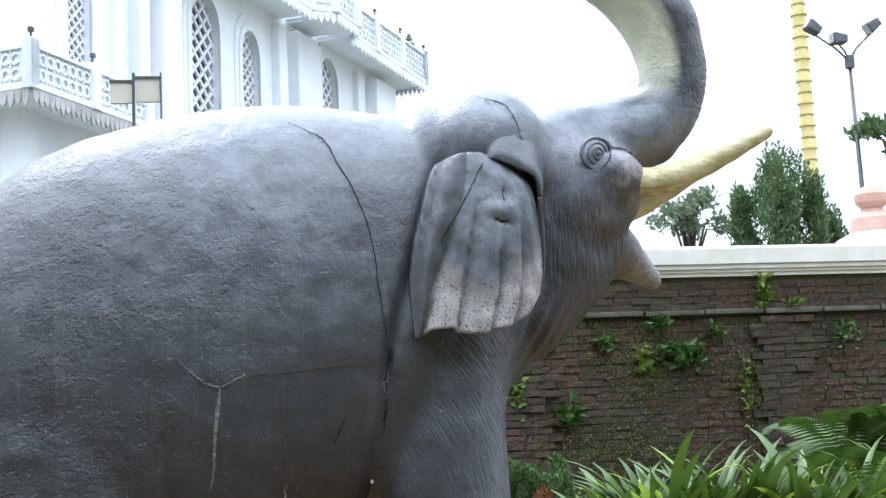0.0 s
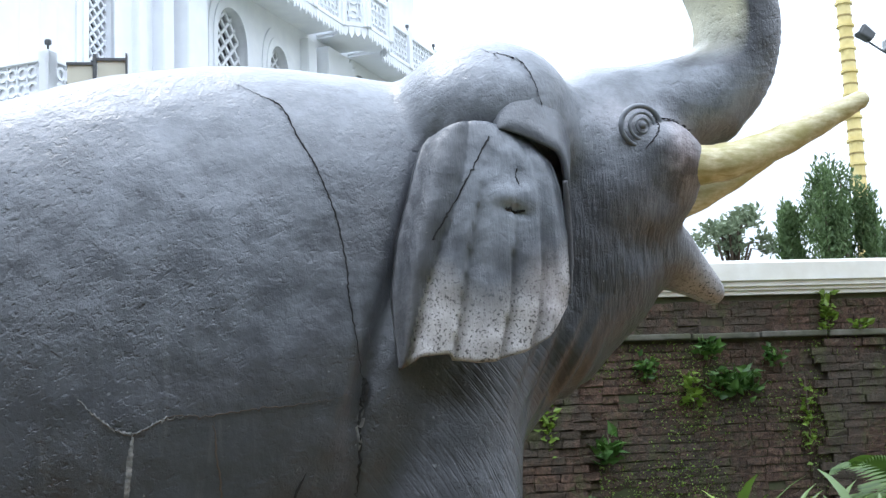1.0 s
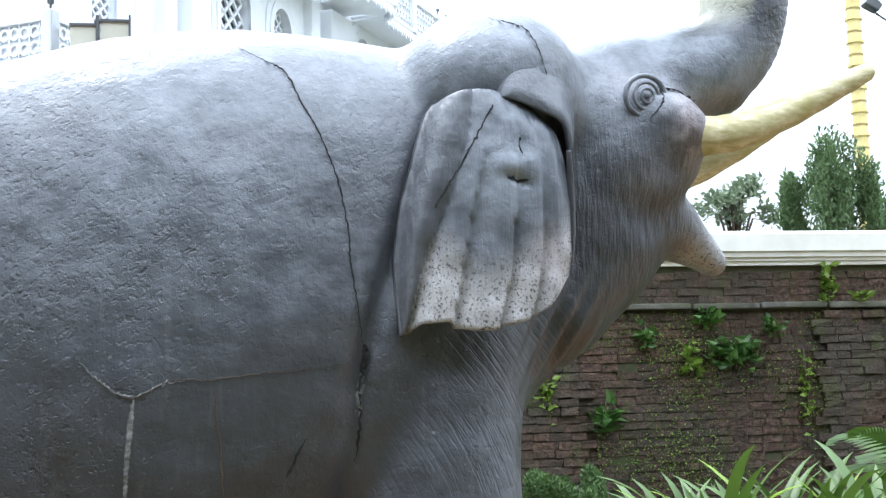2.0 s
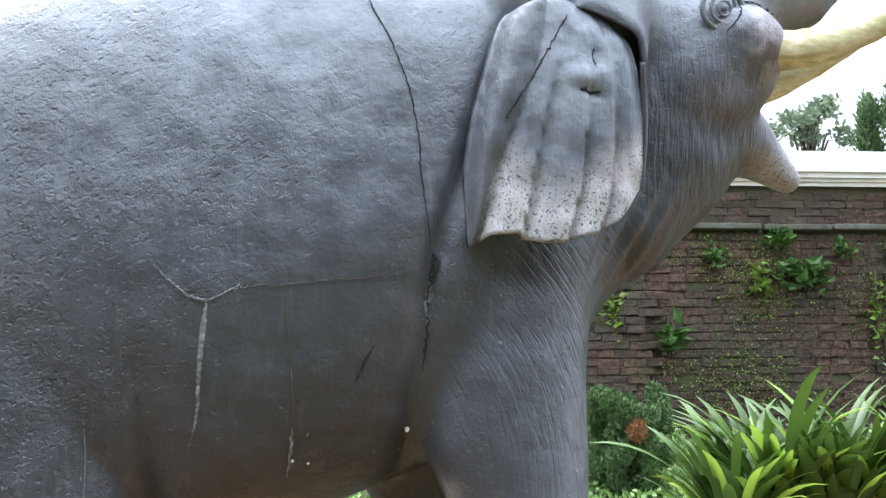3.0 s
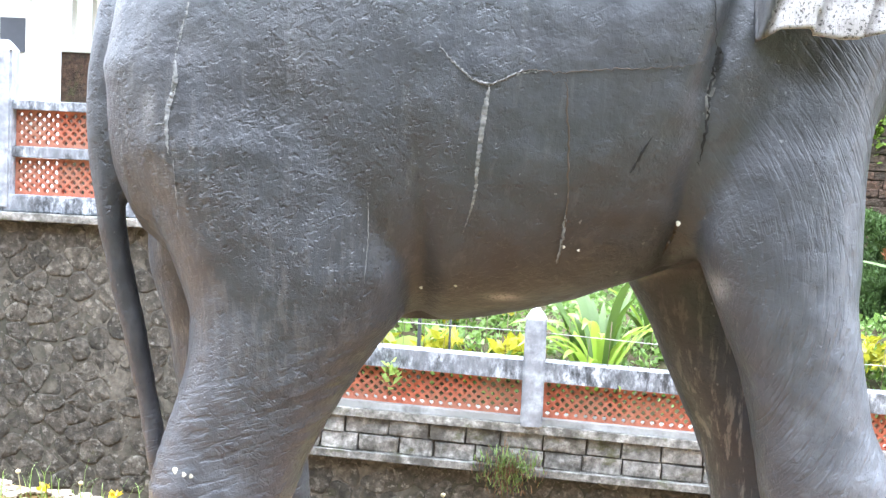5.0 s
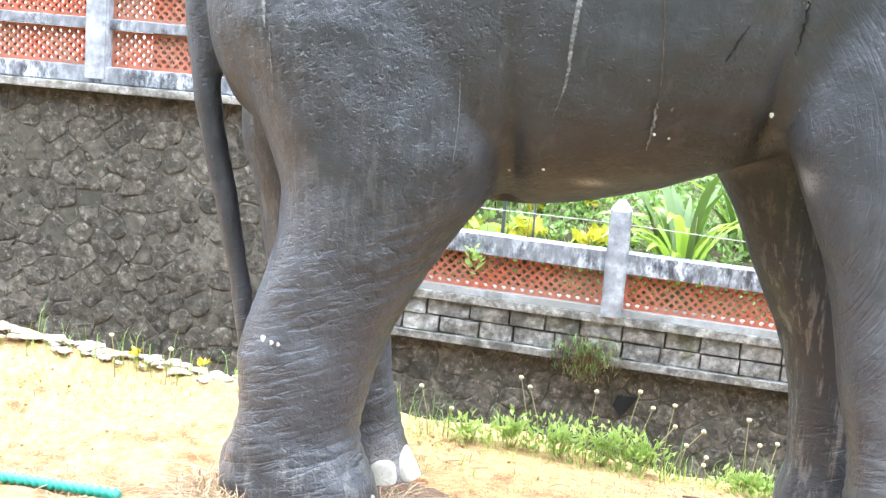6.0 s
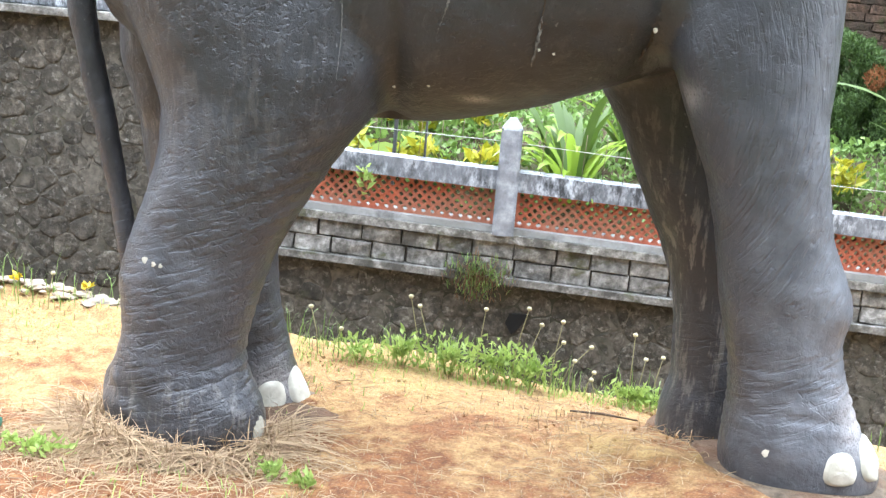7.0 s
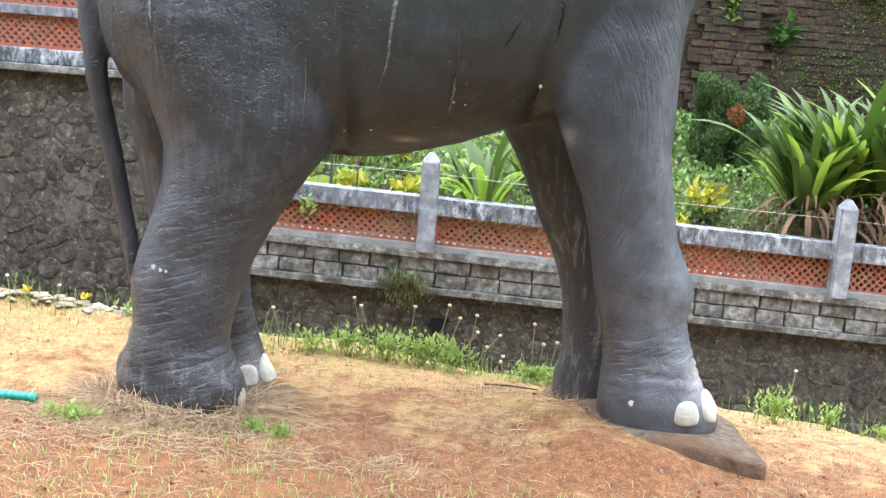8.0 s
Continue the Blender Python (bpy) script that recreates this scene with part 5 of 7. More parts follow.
def facade(length, z0, z1, openings, depth, along):
    """Front skin of a wall with pointed openings and their reveals. along maps (s, inward, z) to a place."""
    bm = bmesh.new()

    def face(pts):
        bm.faces.new([bm.verts.new(along(*p)) for p in pts])

    cur = 0.0
    for s0, s1, za, zb, zc in openings:
        face([(cur, 0, z0), (s0, 0, z0), (s0, 0, z1), (cur, 0, z1)])
        face([(s0, 0, z0), (s1, 0, z0), (s1, 0, za), (s0, 0, za)])
        arc = arch_pts(s0, s1, zb, zc)
        for (xa, ya), (xb, yb) in zip(arc, arc[1:]):
            face([(xa, 0, ya), (xb, 0, yb), (xb, 0, z1), (xa, 0, z1)])
            face([(xa, 0, ya), (xa, depth, ya), (xb, depth, yb), (xb, 0, yb)])
        for s in (s0, s1):
            face([(s, 0, za), (s, depth, za), (s, depth, zb), (s, 0, zb)])
        face([(s0, 0, za), (s1, 0, za), (s1, depth, za), (s0, depth, za)])
        cur = s1
    face([(cur, 0, z0), (length, 0, z0), (length, 0, z1), (cur, 0, z1)])
    bmesh.ops.remove_doubles(bm, verts=bm.verts[:], dist=0.001)
    bmesh.ops.recalc_face_normals(bm, faces=bm.faces[:])
    return bm


BZ = -1.25
FAR = 1.2
palace = tagged(empty("palace_building", (7.85 + FAR * (-2.2 - 7.85), 29.2, 8.0 - FAR * 8.0), 60, FAR), "large white plastered palace building with lattice windows and balconies", "building")
RIGHT = lambda s, i, z: (s, i, z)
LEFT = lambda s, i, z: (i, s, z)
right_open = [(1.42, 2.28, 9.4, 12.0, 13.2), (6.35, 7.75, 8.6, 12.3, 13.3), (8.9, 9.9, 8.6, 12.1, 13.0), (13.75, 15.0, 9.5, 12.6, 13.5)]
left_open = [(1.7, 2.75, 9.5, 12.6, 13.9), (6.0, 7.05, 9.5, 12.6, 13.9)]
part("wall", facade(19.0, BZ, 17.5, right_open, 0.4, RIGHT), "plaster", palace)
part("wall", facade(12.0, BZ, 17.5, left_open, 0.4, LEFT), "plaster", palace)
# solid box, its dark colour painted in place of unlit rooms
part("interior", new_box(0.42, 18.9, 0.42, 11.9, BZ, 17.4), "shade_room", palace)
part("roof", new_box(-0.3, 19.3, -0.3, 12.3, 17.5, 17.8, bevel=0.05), "plaster", palace)


def lattice_window(o, along, grow=1.0):
    """A pointed window: stepped moulding and a pierced diamond screen."""
    s0, s1, za, zb, zc = o
    win = empty("window")
    win.parent = palace
    for k, (g, out) in enumerate(((0.16, -0.07), (0.34, -0.035))):
        bm = bmesh.new()
        inner = [(s0, za)] + arch_pts(s0, s1, zb, zc) + [(s1, za)]
        outer = [(s0 - g, za)] + arch_pts(s0 - g, s1 + g, zb, zc + g * 1.5) + [(s1 + g, za)]
        for (a, b), (c, d) in zip(zip(inner, inner[1:]), zip(outer, outer[1:])):
            q = [a, b, d, c]
            lo = [bm.verts.new(along(x, out, z)) for x, z in q]
            hi = [bm.verts.new(along(x, 0.02, z)) for x, z in q]
            bm.faces.new(lo)
            for m in range(4):
                n = (m + 1) % 4
                bm.faces.new((lo[n], lo[m], hi[m], hi[n]))
        bmesh.ops.recalc_face_normals(bm, faces=bm.faces[:])
        part("frame", bm, "plaster", win)
    bm = bmesh.new()
    w = s1 - s0
    step = w / 3.4
    k = step * 0.13

    def inside(s, z):
        if s < s0 or s > s1 or z < za:
            return False
        if z <= zb:
            return True
        t = min(1.0, (z - zb) / (zc - zb))
        return abs(s - (s0 + s1) / 2) < w / 2 * math.sqrt(max(0.0, 1 - t**1.6))

    for sg in (1, -1):
        n = int((zc - za + w) / step) + 2
        for i in range(n):
            pts = []
            for t in np.linspace(0, 1, 40):
                s = s0 + w * t
                z = za + i * step - (w if sg > 0 else 0) + (w * t if sg > 0 else -w * t)
                if inside(s, z):
                    pts.append((s, z))
            if len(pts) > 1:
                (sa, z_a), (sb, z_b) = pts[0], pts[-1]
                q = [(sa, z_a - k), (sb, z_b - k), (sb, z_b + k), (sa, z_a + k)]
                bm.faces.new([bm.verts.new(along(s, 0.14, z)) for s, z in q])
                bm.faces.new([bm.verts.new(along(s, 0.2, z)) for s, z in q])
                bm.faces.new([bm.verts.new(along(s, d, z)) for (s, z), d in ((q[3], 0.14), (q[2], 0.14), (q[2], 0.2), (q[3], 0.2))])
                bm.faces.new([bm.verts.new(along(s, d, z)) for (s, z), d in ((q[0], 0.14), (q[1], 0.14), (q[1], 0.2), (q[0], 0.2))])
    part("lattice", bm, "plaster", win, "white pierced diamond screen")


for o in right_open:
    lattice_window(o, RIGHT)
for o in left_open:
    lattice_window(o, LEFT)
for s0, s1, out in ((3.0, 3.3, 0.18), (3.75, 4.15, 0.3), (4.5, 5.3, 0.45), (10.7, 11.2, 0.25), (11.6, 12.9, 0.4), (13.1, 13.5, 0.25), (16.3, 16.8, 0.2), (17.3, 19.0, 0.4)):
    part("pilaster", new_box(s0, s1, -out, 0.05, BZ, 13.6 if s0 > 6 else 17.5, bevel=0.05), "plaster", palace)
part("pilaster", new_box(-0.12, 0.4, -0.12, 0.4, BZ, 17.5, bevel=0.05), "plaster", palace)


def balcony(z, h, runs, fringe=0.28):
    """A balcony: slab, scalloped fringe, panels of openwork between posts with finials."""
    bal = empty("balcony")
    bal.parent = palace
    level = z
    for turn, ((xa, ya), (xb, yb)) in enumerate(runs):
        z = level + 0.006 * turn
        d = Vector((xb - xa, yb - ya, 0))
        L = d.length
        rot = Matrix.Translation((xa, ya, 0)) @ Matrix.Rotation(math.atan2(d.y, d.x), 4, "Z")

        def put(name, bm, mat):
            bm.transform(rot)
            return part(name, bm, mat, bal)

        put("slab", new_box(-0.05, L + 0.05, -0.08, 1.0 if z < 10 else 1.7, z - 0.12, z, bevel=0.02), "plaster")
        put("soffit", new_box(0.0, L, 0.02, 1.0 if z < 10 else 1.7, z - 0.2, z - 0.122), "plaster")
        bm = bmesh.new()
        n = max(2, int(L / 0.16))
        for i in range(n):
            a = i * L / n
            w = L / n
            q = [(a, z - 0.12), (a + w * 0.1, z - 0.12 - fringe * 0.7), (a + w * 0.5, z - 0.12 - fringe * (1.0 + 0.2 * (i % 2))), (a + w * 0.9, z - 0.12 - fringe * 0.7), (a + w, z - 0.12)]
            lo = [bm.verts.new((x, -0.06, y)) for x, y in q]
            hi = [bm.verts.new((x, -0.02, y)) for x, y in q]
            bm.faces.new(lo)
            bm.faces.new(hi)
            for m in range(4):
                bm.faces.new((lo[m], lo[m + 1], hi[m + 1], hi[m]))
        put("fringe", bm, "grime_plaster" if z < 10 else "plaster")
        put("handrail", new_box(0, L, -0.06, 0.06, z + h - 0.07, z + h, bevel=0.015), "plaster")
        bm = bmesh.new()
        m = max(2, int(L / 0.22))
        for i in range(m):
            c = (i + 0.5) * L / m
            for cz in (z + h * 0.27, z + h * 0.68):
                R = min(L / m, h * 0.42) * 0.55
                ring = []
                for t in range(12):
                    ang = 2 * math.pi * t / 12
                    ring.append([(c + r * math.cos(ang), y, cz + r * math.sin(ang)) for r, y in ((R, -0.02), (R * 0.62, -0.02), (R * 0.62, 0.02), (R, 0.02))])
                vs = [[bm.verts.new(p) for p in q] for q in ring]
                for t in range(12):
                    u = (t + 1) % 12
                    for e in range(4):
                        f = (e + 1) % 4
                        bm.faces.new((vs[t][e], vs[u][e], vs[u][f], vs[t][f]))
            box(bm, c - L / m / 2 - 0.012, c - L / m / 2 + 0.012, -0.02, 0.02, z, z + h - 0.07)
        box(bm, 0, L, 0.035, 0.045, z + 0.02, z + h - 0.07)
        put("openwork", bm, "plaster")
        for i in range(int(L / 2.2) + 2):
            x = min(L, i * L / max(1, int(L / 2.2) + 1))
            put("post", new_box(x - 0.12, x + 0.12, -0.12, 0.12, z - 0.12, z + h + 0.1, bevel=0.02), "plaster")
            bm = bmesh.new()
            box(bm, x - 0.015, x + 0.015, -0.015, 0.015, z + h + 0.1, z + h + 0.22)
            box(bm, x - 0.05, x + 0.05, -0.05, 0.05, z + h + 0.22, z + h + 0.32, bevel=0.03)
            put("finial", bm, "metal")


balcony(9.1, 0.72, [((-0.9, 11.0), (-0.9, -0.9)), ((-0.9, -0.9), (3.0, -0.9))])
balcony(14.05, 0.95, [((4.3, -1.0), (11.2, -1.0)), ((11.2, -1.0), (11.7, -1.5)), ((11.7, -1.5), (13.2, -1.5)), ((13.2, -1.5), (13.7, -1.0)), ((13.7, -1.0), (20.2, -1.0)), ((20.2, -1.0), (20.2, 3.0))])

# ---- house behind the high wall ----
house = tagged(empty("house", (-5.2, 12.0, 0)), "pale cream house corner with a small ventilator opening", "house")
part("wall", new_box(-6.0, 0.3, 0.0, 0.25, BZ, 4.8), "coping", house)
part("roof_edge", new_box(-6.2, 2.4, -0.35, 0.4, 3.0, 3.25, bevel=0.02), "coping", house)
part("roof_edge", new_box(-6.2, 2.4, -0.35, 0.4, 4.8, 5.0, bevel=0.02), "coping", house)
# dark plate on the wall, painted as the opening's shade
part("ventilator", new_box(0.02, 0.26, -0.015, 0.05, 2.18, 2.5), "shade_room", house)
yard = tagged(empty("stone_bank", (-4.75, 12.4, 0)), "brown stone bank with a pale rail behind the house", "stone wall")
part("bank", new_box(0.0, 3.2, 0.0, 0.5, BZ, 2.28, bevel=0.03), "laterite", yard)
part("rail", new_box(0.0, 3.2, -0.04, 0.08, 2.22, 2.34, bevel=0.01), "coping", yard)
for i in range(16):
    part("baluster", new_box(0.1 + i * 0.2, 0.16 + i * 0.2, 0.0, 0.06, 2.3, 2.8, bevel=0.01), "coping", yard)

# ---- masts and lamps against the sky ----
mast = tagged(empty("golden_mast", (18.65, 36.0, 0)), "tall gold-painted temple mast with ringed segments", "flag mast")
for i in range(27):
    z = BZ + i * 0.72
    bm = bmesh.new()
    bmesh.ops.create_cone(bm, cap_ends=True, segments=20, radius1=0.22, radius2=0.21, depth=0.7, matrix=Matrix.Translation((0, 0, z + 0.35)))
    seg = part("segment", bm, "gold", mast, smooth=False)
    bm = bmesh.new()
    bmesh.ops.create_cone(bm, cap_ends=True, segments=20, radius1=0.27, radius2=0.27, depth=0.07, matrix=Matrix.Translation((0, 0, z + 0.7)))
    part("ring", bm, "gold", mast)
    bm = bmesh.new()
    bmesh.ops.create_cone(bm, cap_ends=True, segments=20, radius1=0.232, radius2=0.232, depth=0.05, matrix=Matrix.Translation((0, 0, z + 0.3)))
    part("ring", bm, "gold_dark", mast)
lamp = tagged(empty("lamp_post", (12.6, 22.0, 0)), "slim grey steel lamp post with three floodlights", "lamp post")
v, f = tube_data([(0.02, 0, BZ), (0.0, 0, 4.6), (-0.06, 0, 8.25)], [0.06, 0.05, 0.035], 10)
link("pole", mesh_from("pole", v, f, ["metal"]), lamp)
part("collar", new_box(-0.13, 0.02, -0.07, 0.07, 8.15, 8.42, bevel=0.02), "metal", lamp)
for (dx, dz), ry in (((-0.78, 0.55), 35), ((-0.25, 0.33), 5), ((0.5, 0.62), -35)):
    v, f = tube_data([(-0.06, 0, 8.3), (-0.06 + dx * 0.35, 0, 8.45 + dz * 0.2), (dx, 0, 8.3 + dz)], [0.022, 0.02, 0.02], 6)
    link("arm", mesh_from("arm", v, f, ["metal"]), lamp)
    bm = new_box(-0.15, 0.15, -0.12, 0.12, -0.12, 0.12, bevel=0.04)
    for w in bm.verts:
        if w.co.x > 0:
            w.co.z *= 0.7
    bm.transform(pose(dx, 0, 8.42 + dz, 0, ry, 0))
    head = part("floodlight", bm, "metal", lamp)
    bm = new_box(-0.165, -0.153, -0.1, 0.1, -0.1, 0.1, bevel=0.004)
    bm.transform(pose(dx, 0, 8.42 + dz, 0, ry, 0))
    part("glass", bm, "lamp_glass", head, "grey floodlight glass")
board = tagged(empty("sign_board", (-0.665, 7.1, 0)), "faded cream board in a dark frame on posts", "sign board")
bz0 = 3.665
part("panel", new_box(-0.145, -0.01, -0.01, 0.02, bz0, bz0 + 0.135), "sign", board)
part("panel", new_box(0.015, 0.165, -0.01, 0.02, bz0 + 0.01, bz0 + 0.16), "sign", board)
part("frame", new_box(-0.15, -0.01, -0.02, 0.03, bz0 + 0.135, bz0 + 0.15), "metal", board)
part("frame", new_box(0.01, 0.17, -0.02, 0.03, bz0 + 0.16, bz0 + 0.175), "metal", board)
part("post", new_box(-0.009, 0.009, -0.025, 0.03, 0.2, bz0 + 0.195), "metal", board)
part("post", new_box(0.166, 0.176, -0.025, 0.03, 0.2, bz0 + 0.2), "metal", board)
pillar = tagged(empty("gate_pillar", (6.36, 10.6, -0.12)), "pink terracotta-coloured gate pillar with stepped cap and ball", "pillar")
part("shaft", new_box(-0.3, 0.3, -0.3, 0.3, BZ, 3.1, bevel=0.02), "pink_terracotta", pillar)
bm = bmesh.new()
prof = [(0.42, 3.1), (0.46, 3.14), (0.46, 3.2), (0.36, 3.3), (0.24, 3.36), (0.21, 3.5), (0.13, 3.56), (0.1, 3.6), (0.16, 3.66), (0.17, 3.74), (0.12, 3.81), (0.02, 3.84)]
rings = [[(r * math.cos(2 * math.pi * t / 16), r * math.sin(2 * math.pi * t / 16), z) for t in range(16)] for r, z in prof]
prism(bm, rings[0], rings)
bmesh.ops.recalc_face_normals(bm, faces=bm.faces[:])
part("cap", bm, "pink_terracotta", pillar)


# ---- plants ----
def leaf_flakes(centres, size, normals_up=0.3, seed=0, long=1.6):
    """Many small bent leaves as one mesh's data."""
    rng = np.random.default_rng(seed)
    vs, fs = [], []
    for c in centres:
        d = rng.normal(size=3)
        d[2] = abs(d[2]) * 0.6 + normals_up
        d /= np.linalg.norm(d)
        s = np.cross(d, rng.normal(size=3))
        s /= np.linalg.norm(s) + 1e-9
        n = np.cross(d, s)
        L = size * rng.uniform(0.6, 1.3)
        w = L / long / 2
        b = len(vs)
        vs += [c, c + d * L * 0.45 + s * w + n * w * 0.3, c + d * L + n * -w * 0.3, c + d * L * 0.45 - s * w + n * w * 0.3, c + d * L * 0.5]
        fs += [(b, b + 1, b + 4), (b + 1, b + 2, b + 4), (b + 2, b + 3, b + 4), (b + 3, b, b + 4)]
    return vs, fs


def leaf_mesh(name, mat, centres, size, up=0.3, seed=0, long=1.6):
    v, f = leaf_flakes(np.array(centres), size, up, seed, long)
    return mesh_from(name, v, f, [mat], smooth=False)


def cloud_pts(c, r, n, seed, shell=0.55):
    rng = np.random.default_rng(seed)
    d = rng.normal(size=(n, 3))
    d /= np.linalg.norm(d, axis=1, keepdims=True)
    return np.array(c) + d * np.array(r) * (shell + (1 - shell) * rng.random((n, 1)))


def strap(length, width, bend, droop, seg=8, twist=0.0):
    """A strap leaf that rises, arches over and tapers, folded along its midrib."""
    vs, fs = [], []
    x = z = 0.0
    ang = math.pi / 2 - droop
    for i in range(seg + 1):
        t = i / seg
        w = width * (0.55 + 0.9 * t if t < 0.5 else 1.0 * (1 - ((t - 0.5) / 0.5) ** 2.2)) * (1 if i < seg else 0.0) / 2 + 0.002
        tw = twist * t
        for s in (-1, 0, 1):
            vs.append((x, s * w * math.cos(tw), z + (abs(s) * w * 0.35) + s * w * math.sin(tw)))
        x += math.cos(ang) * length / seg
        z += math.sin(ang) * length / seg
        ang -= bend / seg * (0.4 + 1.2 * t)
    for i in range(seg):
        for s in (0, 1):
            a = 3 * i + s
            fs.append((a, a + 1, a + 4, a + 3))
    return vs, fs


STRAPS = {}
random.seed(7)
for kind, mat in (("lily", "lily"), ("light", "lily_light"), ("dead", "dead_leaf"), ("arch", "lily_light")):
    STRAPS[kind] = []
    for i in range(8 if kind != "arch" else 6):
        if kind == "dead":
            v, f = strap(random.uniform(0.35, 0.8), random.uniform(0.016, 0.034), random.uniform(2.0, 3.6), random.uniform(0.4, 1.2), 9, random.uniform(-0.8, 0.8))
        elif kind == "arch":
            v, f = strap(random.uniform(0.6, 0.85), random.uniform(0.06, 0.085), random.uniform(2.0, 2.9), random.uniform(0.05, 0.3), 11, random.uniform(-0.4, 0.4))
        else:
            v, f = strap(random.uniform(0.55, 0.92), random.uniform(0.06, 0.095), random.uniform(0.2, 1.4), random.uniform(0.02, 0.35), 9, random.uniform(-0.5, 0.5))
        STRAPS[kind].append(mesh_from("leaf", v, f, [mat]))


def lily_clump(at, n, size, label, light=0.15, dead=0, seed=0, tilt=45, bright="light"):
    rng = random.Random(seed)
    clump = tagged(empty("strap_leaf_plant", at), label, "plant", "strap-leaved plants in the bed")
    for i in range(n + dead):
        kind = "dead" if i >= n else (bright if rng.random() < light else "lily")
        me = rng.choice(STRAPS[kind])
        az = rng.uniform(0, 360) if kind != "dead" else rng.uniform(190, 350)
        lean = rng.uniform(0, tilt) * (0.4 + 0.6 * rng.random())
        s = size * rng.uniform(0.75, 1.15)
        r = rng.uniform(0.0, 0.12)
        m = pose(r * math.cos(radians(az)), r * math.sin(radians(az)), rng.uniform(-0.02, 0.18) * size, 0, 0, az) @ pose(0, 0, 0, 0, lean * 0.6, 0) @ Matrix.Scale(s, 4)
        link("leaf", me, clump, "", m)
    return clump


lily_clump((2.52, 7.3, 0.33), 80, 1.0, "large dark green strap-leaf lily with withered brown leaves over the parapet", 0.2, 46, 1, 62)
lily_clump((2.82, 7.42, 0.36), 115, 1.08, "large dark green strap-leaf lily with withered brown leaves over the parapet", 0.16, 40, 11, 42)
lily_clump((3.12, 7.35, 0.34), 115, 1.08, "dark green strap-leaf lily with withered leaves in the garden bed", 0.16, 30, 2, 40)
lily_clump((3.45, 7.5, 0.34), 105, 1.1, "dark green strap-leaf lily in the garden bed", 0.14, 14, 12, 42)
lily_clump((3.85, 7.4, 0.32), 100, 1.1, "dark green strap-leaf lily in the garden bed", 0.12, 8, 3, 46)
lily_clump((4.3, 7.55, 0.32), 70, 1.1, "dark green strap-leaf lily in the garden bed", 0.12, 6, 13, 48)
lily_clump((4.8, 7.6, 0.32), 60, 1.1, "dark green strap-leaf lily in the garden bed", 0.12, 6, 5, 52)
lily_clump((0.34, 7.2, 0.16), 40, 0.82, "bright yellow-green strap-leaf plant with arching leaves behind the parapet", 0.7, 0, 4, 40, "arch")
lily_clump((-0.3, 7.35, 0.15), 14, 0.6, "bright yellow-green strap-leaf plant behind the parapet", 0.9, 0, 6, 50, "arch")
lily_clump((0.75, 7.7, 0.2), 16, 0.8, "green strap-leaf plant behind the parapet", 0.5, 2, 8, 50)


def palm(at, n, length, label, seed, mat="lily"):
    rng = random.Random(seed)
    p = tagged(empty("palm", at), label, "palm")
    v, f = tube_data([(0, 0, -0.2), (0.02, 0, 0.35)], [0.05, 0.035], 8)
    link("stem", mesh_from("stem", v, f, ["bark"]), p)
    for i in range(n):
        az = rng.uniform(0, 2 * math.pi)
        rise = rng.uniform(0.5, 1.2)
        vs, fs = [], []
        for j in range(26):
            t = (j + 2) / 28
            r = length * t
            c = np.array([math.cos(az) * r * math.cos(rise), math.sin(az) * r * math.cos(rise), 0.3 + r * math.sin(rise) - 0.55 * length * t**2.4])
            out = np.array([math.cos(az), math.sin(az), 0.25])
            side = np.array([-math.sin(az), math.cos(az), 0.0])
            for s in (-1, 1):
                L = 0.26 * math.sin(math.pi * min(1, t * 0.85 + 0.12)) + 0.04
                tip = c + (side * s * 0.8 + out * 0.55) * L + np.array([0, 0, -0.25 * L])
                w = out * 0.009
                b = len(vs)
                vs += [c - w, c + w, (c + tip) / 2 + w + np.array([0, 0, 0.02]), tip]
                fs += [(b, b + 1, b + 2, b + 3)]
        link("frond", mesh_from("frond", vs, fs, [mat]), p)
    return p


palm((4.9, 8.5, 0.7), 16, 1.3, "feathery green palm beside the laterite wall", 3)
palm((5.6, 8.3, 0.9), 9, 1.1, "feathery palm with yellowing fronds by the wall", 9, "lily_light")

# rounded conifer shrub with rusty tips
shrub = tagged(empty("conifer_shrub", (2.24, 8.6, 0.44), 0, 1.2), "rounded green conifer shrub with rusty dry tips", "shrub")
v, f = tube_data([(0, 0, -0.1), (0.01, 0, 0.3)], [0.03, 0.02], 8)
link("trunk", mesh_from("trunk", v, f, ["bark"]), shrub)
rng = np.random.default_rng(5)
link("inner_foliage", leaf_mesh("inner_foliage", "thuja", cloud_pts((0, 0, 0.32), (0.16, 0.16, 0.27), 2600, 77, 0.3), 0.04, 0.7, 76, 2.4), shrub)
for i in range(46):
    a, h = rng.uniform(0, 6.28), rng.uniform(0.05, 0.62)
    r = 0.21 * math.sqrt(max(0.05, 1 - ((h - 0.32) / 0.5) ** 2))
    c = (r * math.cos(a), r * math.sin(a), h)
    link("spray", leaf_mesh("spray", "thuja_dry" if i % 2 and c[2] > 0.36 and abs(c[0]) < 0.12 and c[1] < 0 else "thuja", cloud_pts(c, (0.056, 0.056, 0.07), 420, 100 + i, 0.7), 0.027, 0.8, i, 3.0), shrub)

